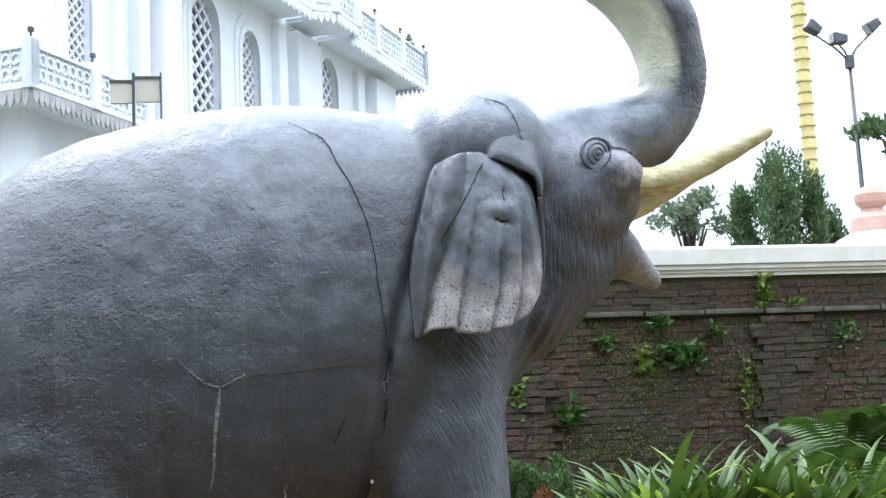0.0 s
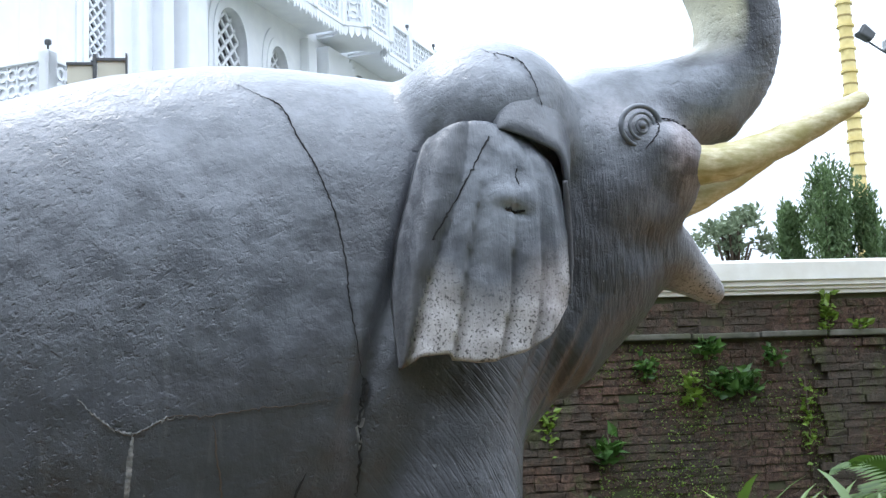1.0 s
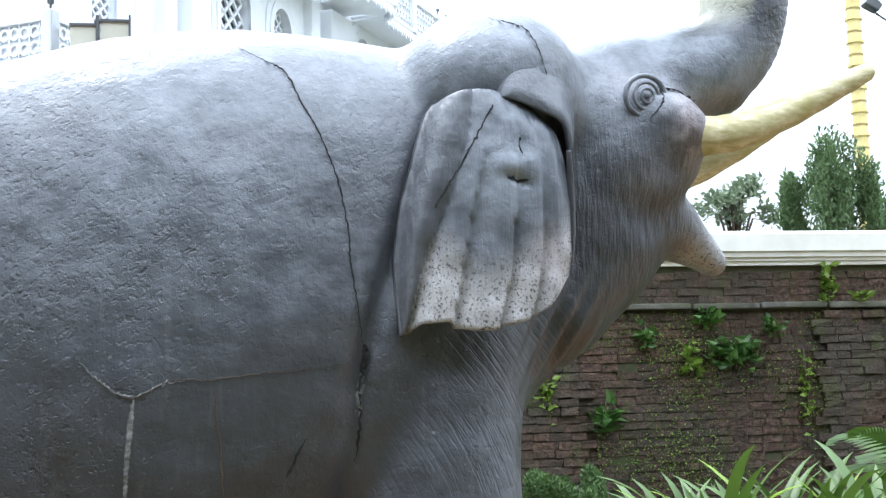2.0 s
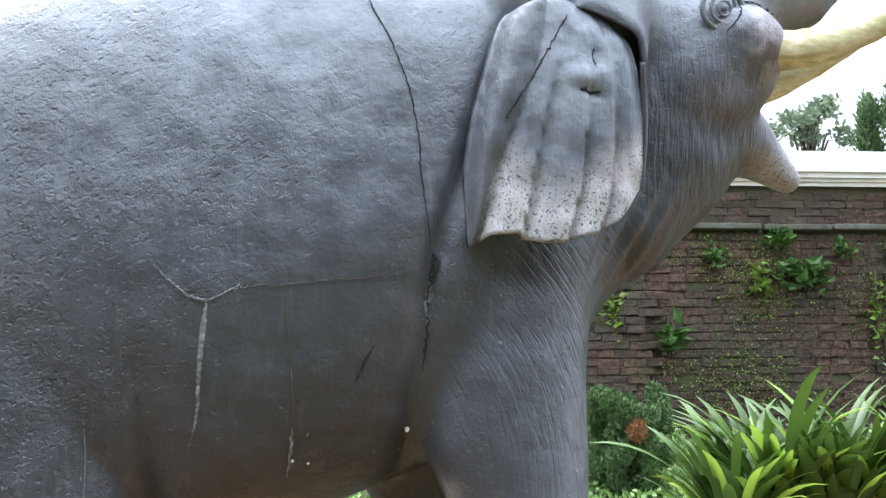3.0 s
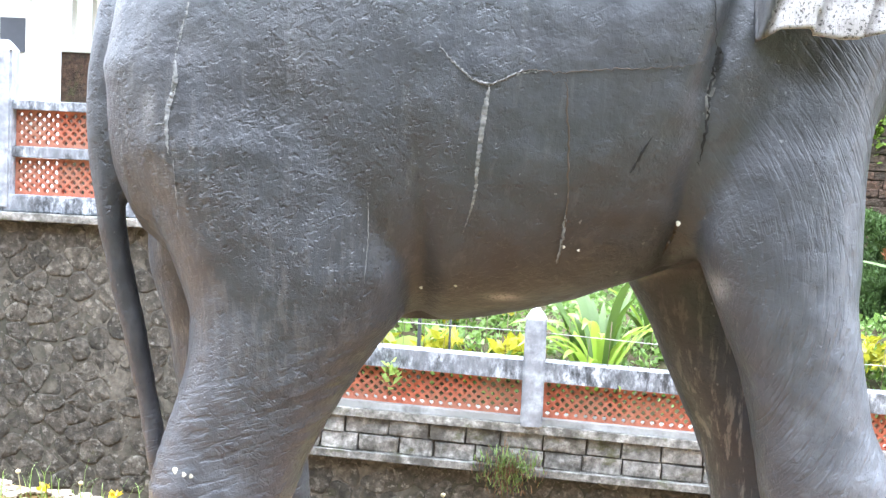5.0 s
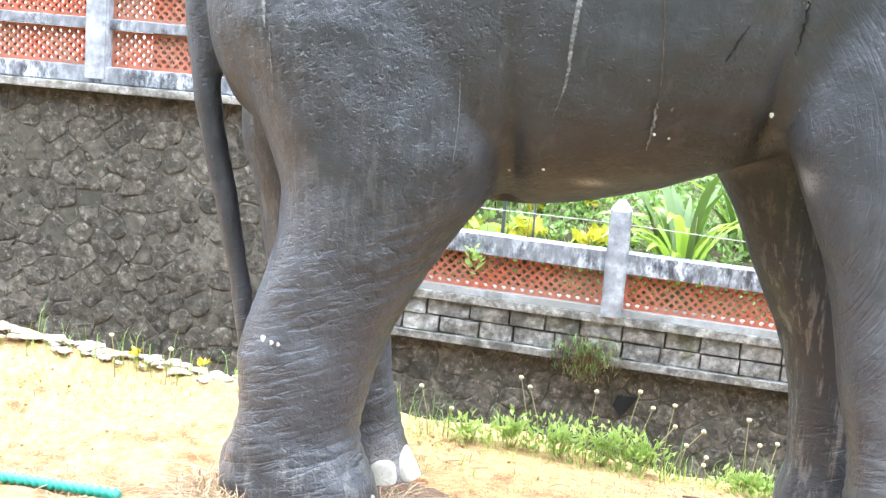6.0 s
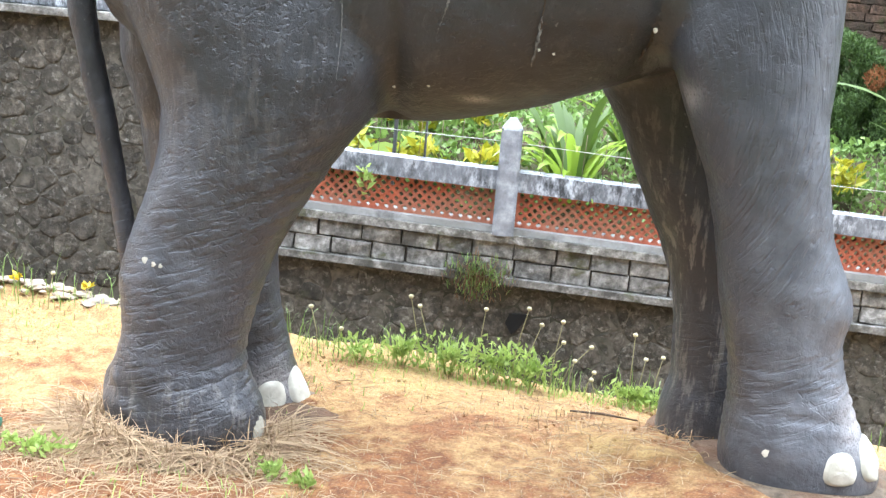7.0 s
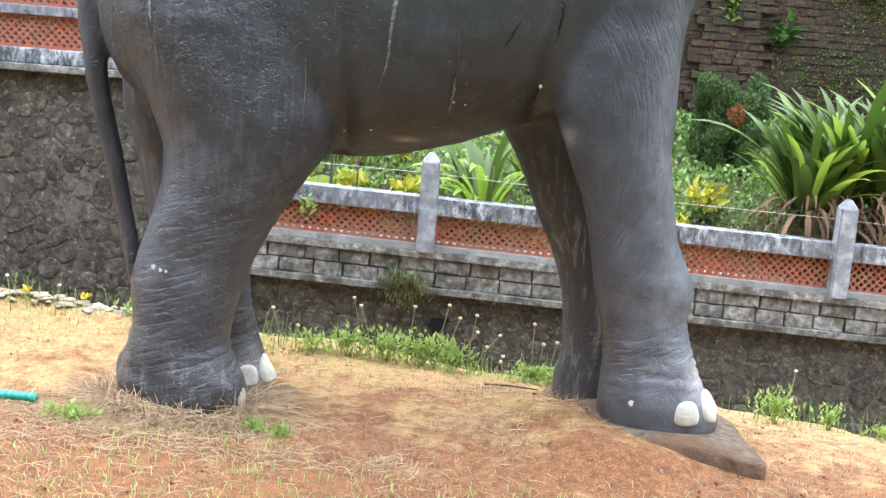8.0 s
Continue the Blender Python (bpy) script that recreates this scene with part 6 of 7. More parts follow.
# ground cover and crotons in the bed
rng = np.random.default_rng(8)
n = 26000
bx = rng.uniform(-1.5, 6.0, n)
by = 7.12 + 2.8 * rng.random(n)
lush = 0.5 + 0.5 * np.sin(bx * 6.1 + 2 * np.sin(by * 5)) * np.sin(by * 7.3 + bx * 2.2)
pts = np.stack([bx, by, garden_z(bx, by) + rng.uniform(0.0, 0.05, n) + 0.13 * lush * rng.random(n)], 1)
tagged(link("ground_cover", leaf_mesh("ground_cover", "ground_cover", pts, 0.052, 0.4, 9)), "low leafy green ground cover in the garden bed", "ground cover", kind="stuff")
for i, (x, y, h) in enumerate(((-1.2, 7.25, 0.16), (-0.95, 7.2, 0.15), (-0.55, 7.22, 0.14), (-0.15, 7.25, 0.12), (1.2, 7.25, 0.14), (1.6, 7.2, 0.12), (-1.05, 7.5, 0.2), (-0.78, 7.7, 0.24), (-0.5, 7.6, 0.22), (-0.25, 7.8, 0.2), (0.9, 7.9, 0.2), (1.5, 7.6, 0.16), (1.85, 7.45, 0.14))):
    z = float(garden_z(x, y))
    cr = tagged(empty("croton_bush", (x, y, z)), "small yellow-green croton bush behind the parapet", "bush", "croton bushes")
    link("foliage", leaf_mesh("foliage", "croton", cloud_pts((0, 0, h), (0.16, 0.14, h * 0.8), 120, 50 + i, 0.3), 0.085, 0.5, i, 2.0), cr)
    link("foliage", leaf_mesh("foliage", "ground_cover", cloud_pts((0, 0, h * 0.6), (0.18, 0.16, h * 0.6), 70, 80 + i, 0.3), 0.08, 0.5, i + 40, 2.0), cr)
    v, f = tube_data([(0, 0, -0.05), (0, 0, h)], [0.01, 0.006], 6)
    link("stem", mesh_from("stem", v, f, ["bark"]), cr)
taro = tagged(empty("broad_leaf_plant", (-0.85, 7.15, 0.25)), "broad pale green heart-shaped leaf plant behind the parapet", "plant")
for k in range(4):
    vs = [(0.0, 0, 0)] + [(0.1 * math.cos(a) * (1.0 if math.cos(a) > 0 else 0.8), 0.07 * math.sin(a), -0.03 * math.cos(a)) for a in np.linspace(0, 2 * math.pi, 13)[:-1]]
    ob = link("leaf", mesh_from("leaf", vs, [(0, i + 1, (i + 1) % 12 + 1) for i in range(12)], ["herb"]), taro, "", pose(0.12 * k - 0.12, 0.03 * k, 0.14 + 0.05 * (k % 2), 50, 20 * k - 30, 70 * k))

# wire fence above the parapet
wf = tagged(empty("wire_fence", (0, 0, 0)), "thin pale wire fence strung between the parapet posts", "wire fence")
for h in (0.15,):
    for a, b in ((-0.02, 2.64), (2.64, 5.3), (-1.55, -0.02)):
        v, f = tube_data([(a, WY + 0.05, rail_z(a) + h), ((a + b) / 2, WY + 0.05, rail_z((a + b) / 2) + h - 0.015), (b, WY + 0.05, rail_z(b) + h)], [0.0022] * 3, 5)
        link("wire", mesh_from("wire", v, f, ["wire"]), wf)
for i in range(62):
    x = -1.5 + i * 0.11
    v, f = tube_data([(x, WY + 0.05, rail_z(x) - 0.02), (x + 0.01, WY + 0.05, rail_z(x) + 0.24)], [0.0016] * 2, 4)
    link("rod", mesh_from("rod", v, f, ["rod"]), wf)

# creepers on the laterite wall
def creeper(x, z, r, n, size, mat, seed, label):
    c = tagged(empty("wall_creeper", (x, LW - 0.03, z)), label, "creeper", "creepers on the laterite wall")
    pts = cloud_pts((0, 0, 0), (r[0], 0.06, r[1]), n, seed, 0.1)
    pts[:, 1] = -np.abs(pts[:, 1]) * 1.3
    link("foliage", leaf_mesh("foliage", mat, pts, size * 1.25, -0.1, seed, 1.7), c)
    v, f = tube_data([(0, 0.02, -r[1]), (0.02, 0.0, 0), (0, 0.0, r[1] * 0.8)], [0.008, 0.007, 0.004], 6)
    link("stem", mesh_from("stem", v, f, ["bark"]), c)


for x, z, r, n, size, mat in ((2.93, 1.57, (0.13, 0.17), 46, 0.1, "vine"), (3.8, 2.33, (0.11, 0.13), 60, 0.08, "vine"), (4.02, 2.06, (0.26, 0.14), 130, 0.09, "vine"), (3.65, 2.0, (0.1, 0.2), 60, 0.07, "vine_light"),
                              (2.46, 1.82, (0.05, 0.32), 60, 0.06, "vine_light"), (4.84, 2.6, (0.07, 0.2), 90, 0.06, "vine_light"), (3.28, 2.2, (0.12, 0.14), 50, 0.06, "vine"), (4.6, 1.75, (0.05, 0.45), 70, 0.05, "vine_light"),
                              (4.35, 2.25, (0.12, 0.1), 40, 0.06, "vine"), (5.6, 2.2, (0.2, 0.2), 60, 0.06, "vine"), (5.1, 2.5, (0.12, 0.05), 30, 0.05, "vine_light")):
    creeper(x, z, r, n, size, mat, int(x * 100), "green creeper rooted in the laterite wall")
rng = np.random.default_rng(12)
n = 9000
mx = 2.85 + 2.9 * rng.random(n) ** 1.2
mz = rng.uniform(1.0, 2.4, n)
keep = (np.sin(mx * 5.1 + 2) + np.sin(mz * 6.3 + mx * 2) + rng.normal(0, 0.6, n)) > 0.1
pts = np.stack([mx, np.full(n, LW - 0.025), mz], 1)[keep]
tagged(link("wall_moss", leaf_mesh("wall_moss", "vine_light", pts, 0.021, 0.1, 13)), "tufts of moss and seedlings on the laterite wall", "moss", kind="stuff")

# trees beyond the wall
def conifer(at, h, r, label, seed, mat="cypress", n=44):
    rng = np.random.default_rng(seed)
    t = tagged(empty("conifer_tree", at), label, "tree", "conifers beyond the wall")
    v, f = tube_data([(0, 0, 0), (0.05, 0, h * 0.5), (0, 0, h * 0.95)], [0.12, 0.08, 0.02], 8)
    link("trunk", mesh_from("trunk", v, f, ["bark"]), t)
    pts = []
    for i in range(n):
        u = rng.uniform(0.3, 1.0)
        a = rng.uniform(0, 6.28)
        rr = r * (1.08 - u) ** 0.6 * rng.uniform(0.4, 1.0)
        c = (rr * math.cos(a), rr * math.sin(a), h * u * 0.97)
        pts.append(cloud_pts(c, (r * 0.2, r * 0.2, r * 0.55), 250, seed * 100 + i, 0.25))
    link("crown", leaf_mesh("crown", mat, np.concatenate(pts), 0.13, 1.0, seed, 2.8), t)


conifer((12.15, 25, BZ), 8.25, 1.15, "dark green conifer beyond the wall", 1)
conifer((12.75, 25.4, BZ), 8.45, 1.2, "dark green conifer beyond the wall", 2)
conifer((11.65, 25.6, BZ), 7.7, 0.8, "dark green conifer beyond the wall", 3)
conifer((13.3, 25.2, BZ), 7.9, 1.0, "dark green conifer beyond the wall", 4)
conifer((13.95, 26, BZ), 7.1, 0.9, "dark green conifer beyond the wall", 6)
conifer((14.5, 27, BZ), 7.0, 0.6, "dark green conifer beyond the wall", 7)


def broadleaf(at, h, r, label, seed, mat, dens=16, size=0.2):
    rng = np.random.default_rng(seed)
    t = tagged(empty("tree", at), label, "tree")
    v, f = tube_data([(0, 0, 0), (0.1, 0, h * 0.4), (0, 0.1, h * 0.7)], [0.16, 0.11, 0.05], 8)
    link("trunk", mesh_from("trunk", v, f, ["bark"]), t)
    pts = []
    for i in range(dens):
        d = rng.normal(size=3)
        d /= np.linalg.norm(d)
        c = np.array((0, 0, h * 0.75)) + d * np.array((r, r, r * 0.7)) * rng.uniform(0.3, 1.0)
        v, f = tube_data([(0, 0.05, h * 0.6), tuple(c * (0.5, 0.5, 0.55) + np.array((0, 0, h * 0.33))), tuple(c)], [0.05, 0.03, 0.01], 5)
        link("limb", mesh_from("limb", v, f, ["bark"]), t)
        pts.append(cloud_pts(c, (r * 0.3, r * 0.3, r * 0.22), 90, seed * 77 + i, 0.2))
    link("crown", leaf_mesh("crown", mat, np.concatenate(pts), size, 0.3, seed, 2.0), t)


broadleaf((13.7, 34, BZ), 11.0, 1.35, "distant grey-green tree with an open crown", 11, "far_leaf", 16, 0.2)
broadleaf((10.3, 26, BZ), 7.3, 0.65, "round green tree just over the wall", 12, "vine_light", 12, 0.16)
broadleaf((13.3, 21.5, BZ), 10.4, 1.1, "tree branch with dark leaves", 13, "cypress", 10, 0.2)
broadleaf((7.5, 52, BZ), 23.6, 2.0, "tree behind the palace building", 14, "vine", 12, 0.25)

# herbs, flower stalks and grass along the mound's back edge
def herb(x, y, n, r, h, seed, label="bright green herb at the edge of the mound"):
    z = gz_at(x, y)
    t = tagged(empty("herb", (x, y, z)), label, "herb", "herbs at the mound edge")
    pts = cloud_pts((0, 0, h * 0.4), (r * 1.2, r * 0.6, h * 0.6), int(n * 3.2), seed, 0.05)
    link("foliage", leaf_mesh("foliage", "herb", pts, 0.038, 0.5, seed, 2.6), t)
    for k in range(4):
        a = 1.6 * k + seed
        v, f = tube_data([(0, 0, -0.03), (r * 0.4 * math.cos(a), r * 0.3 * math.sin(a), h * 0.8)], [0.004, 0.002], 5)
        link("stem", mesh_from("stem", v, f, ["herb"]), t)


for i, (x, y, n, r, h) in enumerate(((-0.546, 4.95, 40, 0.12, 0.12), (-0.376, 4.98, 60, 0.13, 0.16), (-0.187, 4.97, 70, 0.15, 0.19), (0.001, 4.98, 75, 0.15, 0.2), (0.152, 5.0, 60, 0.13, 0.16), (0.548, 4.97, 50, 0.12, 0.1), (0.642, 5.0, 30, 0.1, 0.08),
                                    (1.793, 4.92, 70, 0.13, 0.2), (2.095, 5.0, 30, 0.08, 0.16), (2.377, 5.0, 20, 0.1, 0.08), (-1.394, 3.66, 40, 0.12, 0.06), (-0.659, 3.7, 18, 0.07, 0.07), (-0.546, 3.62, 14, 0.06, 0.05), (-1.489, 5.05, 14, 0.1, 0.08))):
    herb(x, y, n, r, h, 200 + i)
random.seed(31)
for i, (x, h, lean) in enumerate(((-0.716, 0.2, -0.04), (-0.659, 0.12, 0.03), (-0.31, 0.3, -0.05), (-0.263, 0.26, -0.06), (-0.074, 0.3, 0.02), (0.067, 0.33, 0.05), (0.114, 0.27, 0.06), (0.171, 0.2, 0.1), (0.227, 0.3, 0.03), (0.265, 0.2, 0.12), (0.303, 0.14, 0.02),
                                  (0.548, 0.3, 0.0), (0.586, 0.2, 0.02), (0.642, 0.22, 0.03), (0.718, 0.26, 0.08), (1.887, 0.28, 0.02), (-1.838, 0.15, 0.02), (-2.055, 0.17, -0.02), (0.378, 0.1, 0.03), (0.416, 0.08, -0.02))):
    y = 4.95 + 0.1 * random.random()
    z = gz_at(x, y)
    s = tagged(empty("flower_stalk", (x, y, z)), "thin wild daisy stalk with a pale seed head", "wildflower", "daisy stalks at the mound edge")
    v, f = tube_data([(0, 0, -0.02), (lean * 0.3, 0, h * 0.5), (lean, 0, h)], [0.0026, 0.0022, 0.0018], 5)
    link("stem", mesh_from("stem", v, f, ["stalk"]), s)
    bm = bmesh.new()
    bmesh.ops.create_icosphere(bm, subdivisions=2, radius=0.0105, matrix=Matrix.Translation((lean, 0, h)) @ Matrix.Diagonal((1, 1, 0.85, 1)))
    part("seed_head", bm, "bud", s)
for i, (x, y) in enumerate(((-2.02, 5.07), (-1.72, 5.1))):
    fl = tagged(empty("yellow_flower", (x, y, gz_at(x, y) + 0.015)), "yellow wildflower growing low by the cement edging", "wildflower", "yellow flowers at the mound edge")
    link("petals", leaf_mesh("petals", "yellow_petal", cloud_pts((0, 0, 0.02), (0.025, 0.02, 0.015), 11, 300 + i, 0.1), 0.034, 0.3, 310 + i, 1.5), fl)
    v, f = tube_data([(0, 0, -0.03), (0, 0, 0.02)], [0.003, 0.002], 5)
    link("stem", mesh_from("stem", v, f, ["stalk"]), fl)


def blades(name, mat, P, L, w, seed, lean=0.8):
    """Bent blades of grass as one mesh."""
    rng = np.random.default_rng(seed)
    vs, fs = [], []
    for p in P:
        a = rng.uniform(0, 6.28)
        l = L * rng.uniform(0.5, 1.3)
        k = rng.uniform(0.2, 1.0) * lean
        d = np.array([math.cos(a), math.sin(a), 0])
        s = np.array([-d[1], d[0], 0]) * w
        m = p + d * l * 0.4 * k + np.array([0, 0, l * (1 - 0.5 * k) * 0.55])
        e = p + d * l * k + np.array([0, 0, l * (1 - k) * 0.8 + 0.01])
        b = len(vs)
        vs += [p - s, p + s, m + s * 0.8, m - s * 0.8, e]
        fs += [(b, b + 1, b + 2, b + 3), (b + 3, b + 2, b + 4)]
    return mesh_from(name, vs, fs, [mat], smooth=False)


rng = np.random.default_rng(17)


def scatter(n, x0, x1, y0, y1, keep=None):
    x, y = rng.uniform(x0, x1, n), rng.uniform(y0, y1, n)
    if keep is not None:
        k = keep(x, y)
        x, y = x[k], y[k]
    return np.stack([x, y, ground_z(x, y) - 0.004], 1)


patchy = lambda x, y: (np.sin(x * 4.3 + 1) + np.sin(y * 5.9 + x * 2) + np.sin(x * 9.1 - y * 7) + rng.normal(0, 0.7, len(x))) > 0.2
tagged(link("dry_grass", blades("dry_grass", "straw", np.concatenate([scatter(14000, -3.2, 3.2, 1.8, 5.1, patchy), scatter(3600, -3.2, 3.2, 1.8, 5.1)]), 0.055, 0.0016, 18, 1.0)), "short dry straw-coloured grass on the mound", "grass", kind="stuff")
tuft = lambda x, y: np.exp(-(((x + 1.065) / 0.42) ** 2 + ((y - 3.8) / 0.15) ** 2)) > rng.random(len(x)) * 0.9


def strands(name, mat, P, L, w, seed):
    """Long tangled dry stalks: bowed three-sided threads lying over one another."""
    rg = np.random.default_rng(seed)
    vs, fs = [], []
    for p in P:
        a = rg.uniform(0, 6.28)
        turn = rg.normal(0, 0.45)
        l = L * rg.uniform(0.5, 1.4)
        rise = rg.uniform(0.0, 0.5) ** 1.5
        q = np.array(p, float)
        b = len(vs)
        n = 6
        for i in range(n):
            t = i / (n - 1)
            wd = w * (1 - 0.6 * t)
            s = np.array([-math.sin(a), math.cos(a), 0]) * wd
            vs += [tuple(q - s), tuple(q + s), tuple(q + np.array([0, 0, wd * 1.6]))]
            q = q + np.array([math.cos(a), math.sin(a), (rise + 0.14) * (1 - 2.0 * t)]) * l / n
            a += turn / n
        for i in range(n - 1):
            for k in range(3):
                m = (k + 1) % 3
                fs.append((b + 3 * i + k, b + 3 * i + m, b + 3 * i + 3 + m, b + 3 * i + 3 + k))
    return mesh_from(name, vs, fs, [mat], smooth=False)


tagged(link("straw_litter", strands("straw_litter", "straw", np.concatenate([scatter(4200, -3.0, 3.0, 2.4, 4.9, lambda x, y: (x < 0.2) | (y > 3.75) | (rng.random(len(x)) < 0.35)), scatter(2200, -1.9, 0.5, 3.3, 4.0, lambda x, y: rng.random(len(x)) < 0.9 - 0.5 * np.clip(x + 0.4, 0, 1))]), 0.1, 0.0018, 27)), "scattered dry stalks lying on the soil", "straw", kind="stuff")
tagged(link("straw_tuft", strands("straw_tuft", "straw", scatter(4200, -2.1, -0.2, 3.2, 4.2, tuft), 0.17, 0.0022, 19)), "tangled dry straw round the hind foot", "straw", kind="stuff")
green = lambda x, y: (np.sin(x * 3.1 + 4) + np.sin(y * 4.4 + x) + rng.normal(0, 0.5, len(x))) > 1.1
tagged(link("green_grass", blades("green_grass", "herb", np.concatenate([scatter(5200, -3.2, 3.2, 1.8, 5.1, green), scatter(1500, -3.0, 3.0, 2.6, 3.25), scatter(260, -2.6, -1.4, 4.8, 5.1), scatter(700, -0.8, 0.8, 4.85, 5.12)]), 0.06, 0.0022, 20, 0.8)), "sparse green grass between the dry blades", "grass", kind="stuff")
tagged(link("tall_grass", blades("tall_grass", "ground_cover", np.concatenate([scatter(60, -2.5, -1.5, 4.95, 5.12), scatter(160, -0.9, 0.9, 4.95, 5.12), scatter(60, 1.5, 2.6, 4.95, 5.12)]), 0.22, 0.002, 23, 0.5)), "tufts of tall thin grass at the mound edge", "grass", kind="stuff")

# tuft of weeds growing from the block courses
wz = rail_z(-0.15) - 0.62
weed = tagged(empty("wall_weed", (-0.13, WY - 0.02, wz)), "dry olive weed growing out of the block wall", "weed")
link("foliage", blades("foliage", "ground_cover", cloud_pts((0, -0.04, 0.02), (0.2, 0.04, 0.14), 420, 3, 0.1), 0.075, 0.0028, 21, 0.8), weed)
link("foliage", blades("foliage", "dead_leaf", cloud_pts((0, -0.05, 0.02), (0.21, 0.04, 0.15), 420, 4, 0.1), 0.07, 0.002, 22, 0.8), weed)
for x, z in ((-0.78, -0.1), (-1.72, 0.35)):
    sap = tagged(empty("wall_seedling", (x, (WY if x > -1.5 else LY) - 0.03, rail_z(x) + z - 0.05)), "small green seedling rooted in the wall", "seedling")
    link("foliage", leaf_mesh("foliage", "herb", cloud_pts((0, 0, 0), (0.05, 0.03, 0.09), 22, 6, 0.1), 0.06, 0.3, 5), sap)

# ---- plinths, hose, kerb ----
def slab(name, outline, z0, z1, label):
    bm = bmesh.new()
    cx = sum(p[0] for p in outline) / len(outline)
    cy = sum(p[1] for p in outline) / len(outline)
    dense = curve_pts([(*p, 0) for p in (*outline, outline[0])], 48)[:-1]
    rng2 = random.Random(2)
    jit = [1 + rng2.uniform(-0.015, 0.015) for _ in dense]
    sink = lambda x: 0.2 * max(0.0, x - 1.133)
    rings = [[(cx + (p[0] - cx) * k * j, cy + (p[1] - cy) * k * j, z - (sink(cx + (p[0] - cx) * k * j) if z > z0 else 0)) for p, j in zip(dense, jit)] for k, z in ((1.03, z0), (1.0, z1 - 0.02), (0.975, z1), (0.6, z1 + 0.004))]
    prism(bm, rings[0], rings)
    bmesh.ops.recalc_face_normals(bm, faces=bm.faces[:])
    return tagged(part(name, bm, "concrete", None, "", True), label, "plinth")


slab("plinth", [(0.7, 4.2), (0.73, 3.9), (0.95, 3.7), (1.2, 3.675), (1.41, 3.66), (1.4, 3.95), (1.36, 4.25), (1.1, 4.36)], -0.3, -0.034, "worn soil-stained concrete plinth under the statue's front foot")
slab("plinth", [(0.55, 4.5), (0.6, 4.3), (0.85, 4.22), (1.08, 4.36), (1.1, 4.7), (0.7, 4.76)], -0.35, -0.12, "worn concrete plinth under the statue's far front foot")
slab("plinth", [(-1.16, 4.2), (-0.78, 4.12), (-0.5, 4.22), (-0.47, 4.5), (-0.56, 4.75), (-1.02, 4.8), (-1.2, 4.6)], -0.35, -0.136, "worn concrete plinth under the statue's hind foot")
n = 160
xs = np.linspace(-2.75, -1.6, n)
v, f = tube_data([(x, 3.88 + 0.05 * math.sin(x * 2), gz_at(x, 3.88) + 0.028) for x in xs], [0.0225 if i % 4 < 2 else 0.0165 for i in range(n)], 14)
tagged(link("garden_hose", mesh_from("garden_hose", v, f, ["hose"])), "green ribbed plastic hose lying on the ground", "hose")
random.seed(9)
kerb = tagged(empty("mound_kerb", (0, 0, 0)), "pale broken cement edging along the mound", "kerb")
for i in range(130):
    x = -2.9 + i * 0.0155 + random.uniform(-0.02, 0.02)
    y = 5.1 + random.uniform(-0.06, 0.05)
    r = random.uniform(0.014, 0.036)
    bm = bmesh.new()
    bmesh.ops.create_icosphere(bm, subdivisions=2, radius=1.0)
    for w in bm.verts:
        w.co *= 1 + random.uniform(-0.2, 0.2)
    bm.transform(Matrix.Translation((x, y, gz_at(x, y) + r * 0.12)) @ Matrix.Rotation(random.uniform(0, 3), 4, "Z") @ Matrix.Diagonal((r * random.uniform(1.0, 1.7), r, r * random.uniform(0.25, 0.5), 1)))
    part("stone", bm, "kerb_stone", kerb)

# straw heaped against the hind foot
rg = np.random.default_rng(41)
ang = rg.uniform(2.6, 6.4, 1500)
rad = 1.0 + np.abs(rg.normal(0, 0.16, 1500))
hx, hy = -1.027 + 0.285 * rad * np.cos(ang), 4.05 + 0.24 * rad * np.sin(ang)
heap = np.stack([hx, hy, ground_z(hx, hy) + rg.uniform(0, 0.13, 1500) ** 1.3 * (1.4 - np.clip(rad, 1, 1.4)) * 2.5], 1)
tagged(link("straw_heap", strands("straw_heap", "straw", heap, 0.26, 0.0023, 42)), "dry straw heaped against the statue's hind foot", "straw", kind="stuff")
# dead stalks standing round the hind foot
ang = rg.uniform(2.4, 6.3, 620)
rad = 1.0 + np.abs(rg.normal(0, 0.24, 620))
hx, hy = -1.027 + 0.285 * rad * np.cos(ang), 4.05 + 0.235 * rad * np.sin(ang)
tagged(link("dead_stalks", blades("dead_stalks", "straw", np.stack([hx, hy, ground_z(hx, hy) - 0.005], 1), 0.2, 0.0024, 43, 0.9)), "dead grass stalks standing round the hind foot", "straw", kind="stuff")
# clods and grit
n = 1400
cx, cy = rg.uniform(-2.6, 2.8, n), rg.uniform(2.5, 5.0, n)
vs, fs = [], []
for x, y in zip(cx, cy):
    r = 0.004 + 0.008 * rg.random() ** 3
    z = float(ground_z(np.array(x), np.array(y))) + r * 0.4
    b = len(vs)
    vs += [(x + r, y, z), (x, y + r * 0.8, z), (x - r * 0.9, y, z), (x, y - r, z), (x, y, z + r * 0.8), (x, y, z - r)]
    fs += [(b + i, b + (i + 1) % 4, b + 4) for i in range(4)] + [(b + (i + 1) % 4, b + i, b + 5) for i in range(4)]
tagged(link("soil_clods", mesh_from("soil_clods", vs, fs, ["soil"], smooth=True)), "small clods and grit on the red soil", "grit", kind="stuff")
# fallen dry stick
v, f = tube_data([(0.3, 4.62, gz_at(0.3, 4.62) + 0.012), (0.416, 4.6, gz_at(0.416, 4.6) + 0.016), (0.548, 4.55, gz_at(0.548, 4.55) + 0.012)], [0.004, 0.005, 0.003], 7)
tagged(link("dry_stick", mesh_from("dry_stick", v, f, ["bark"])), "short dry stick lying on the soil", "stick")

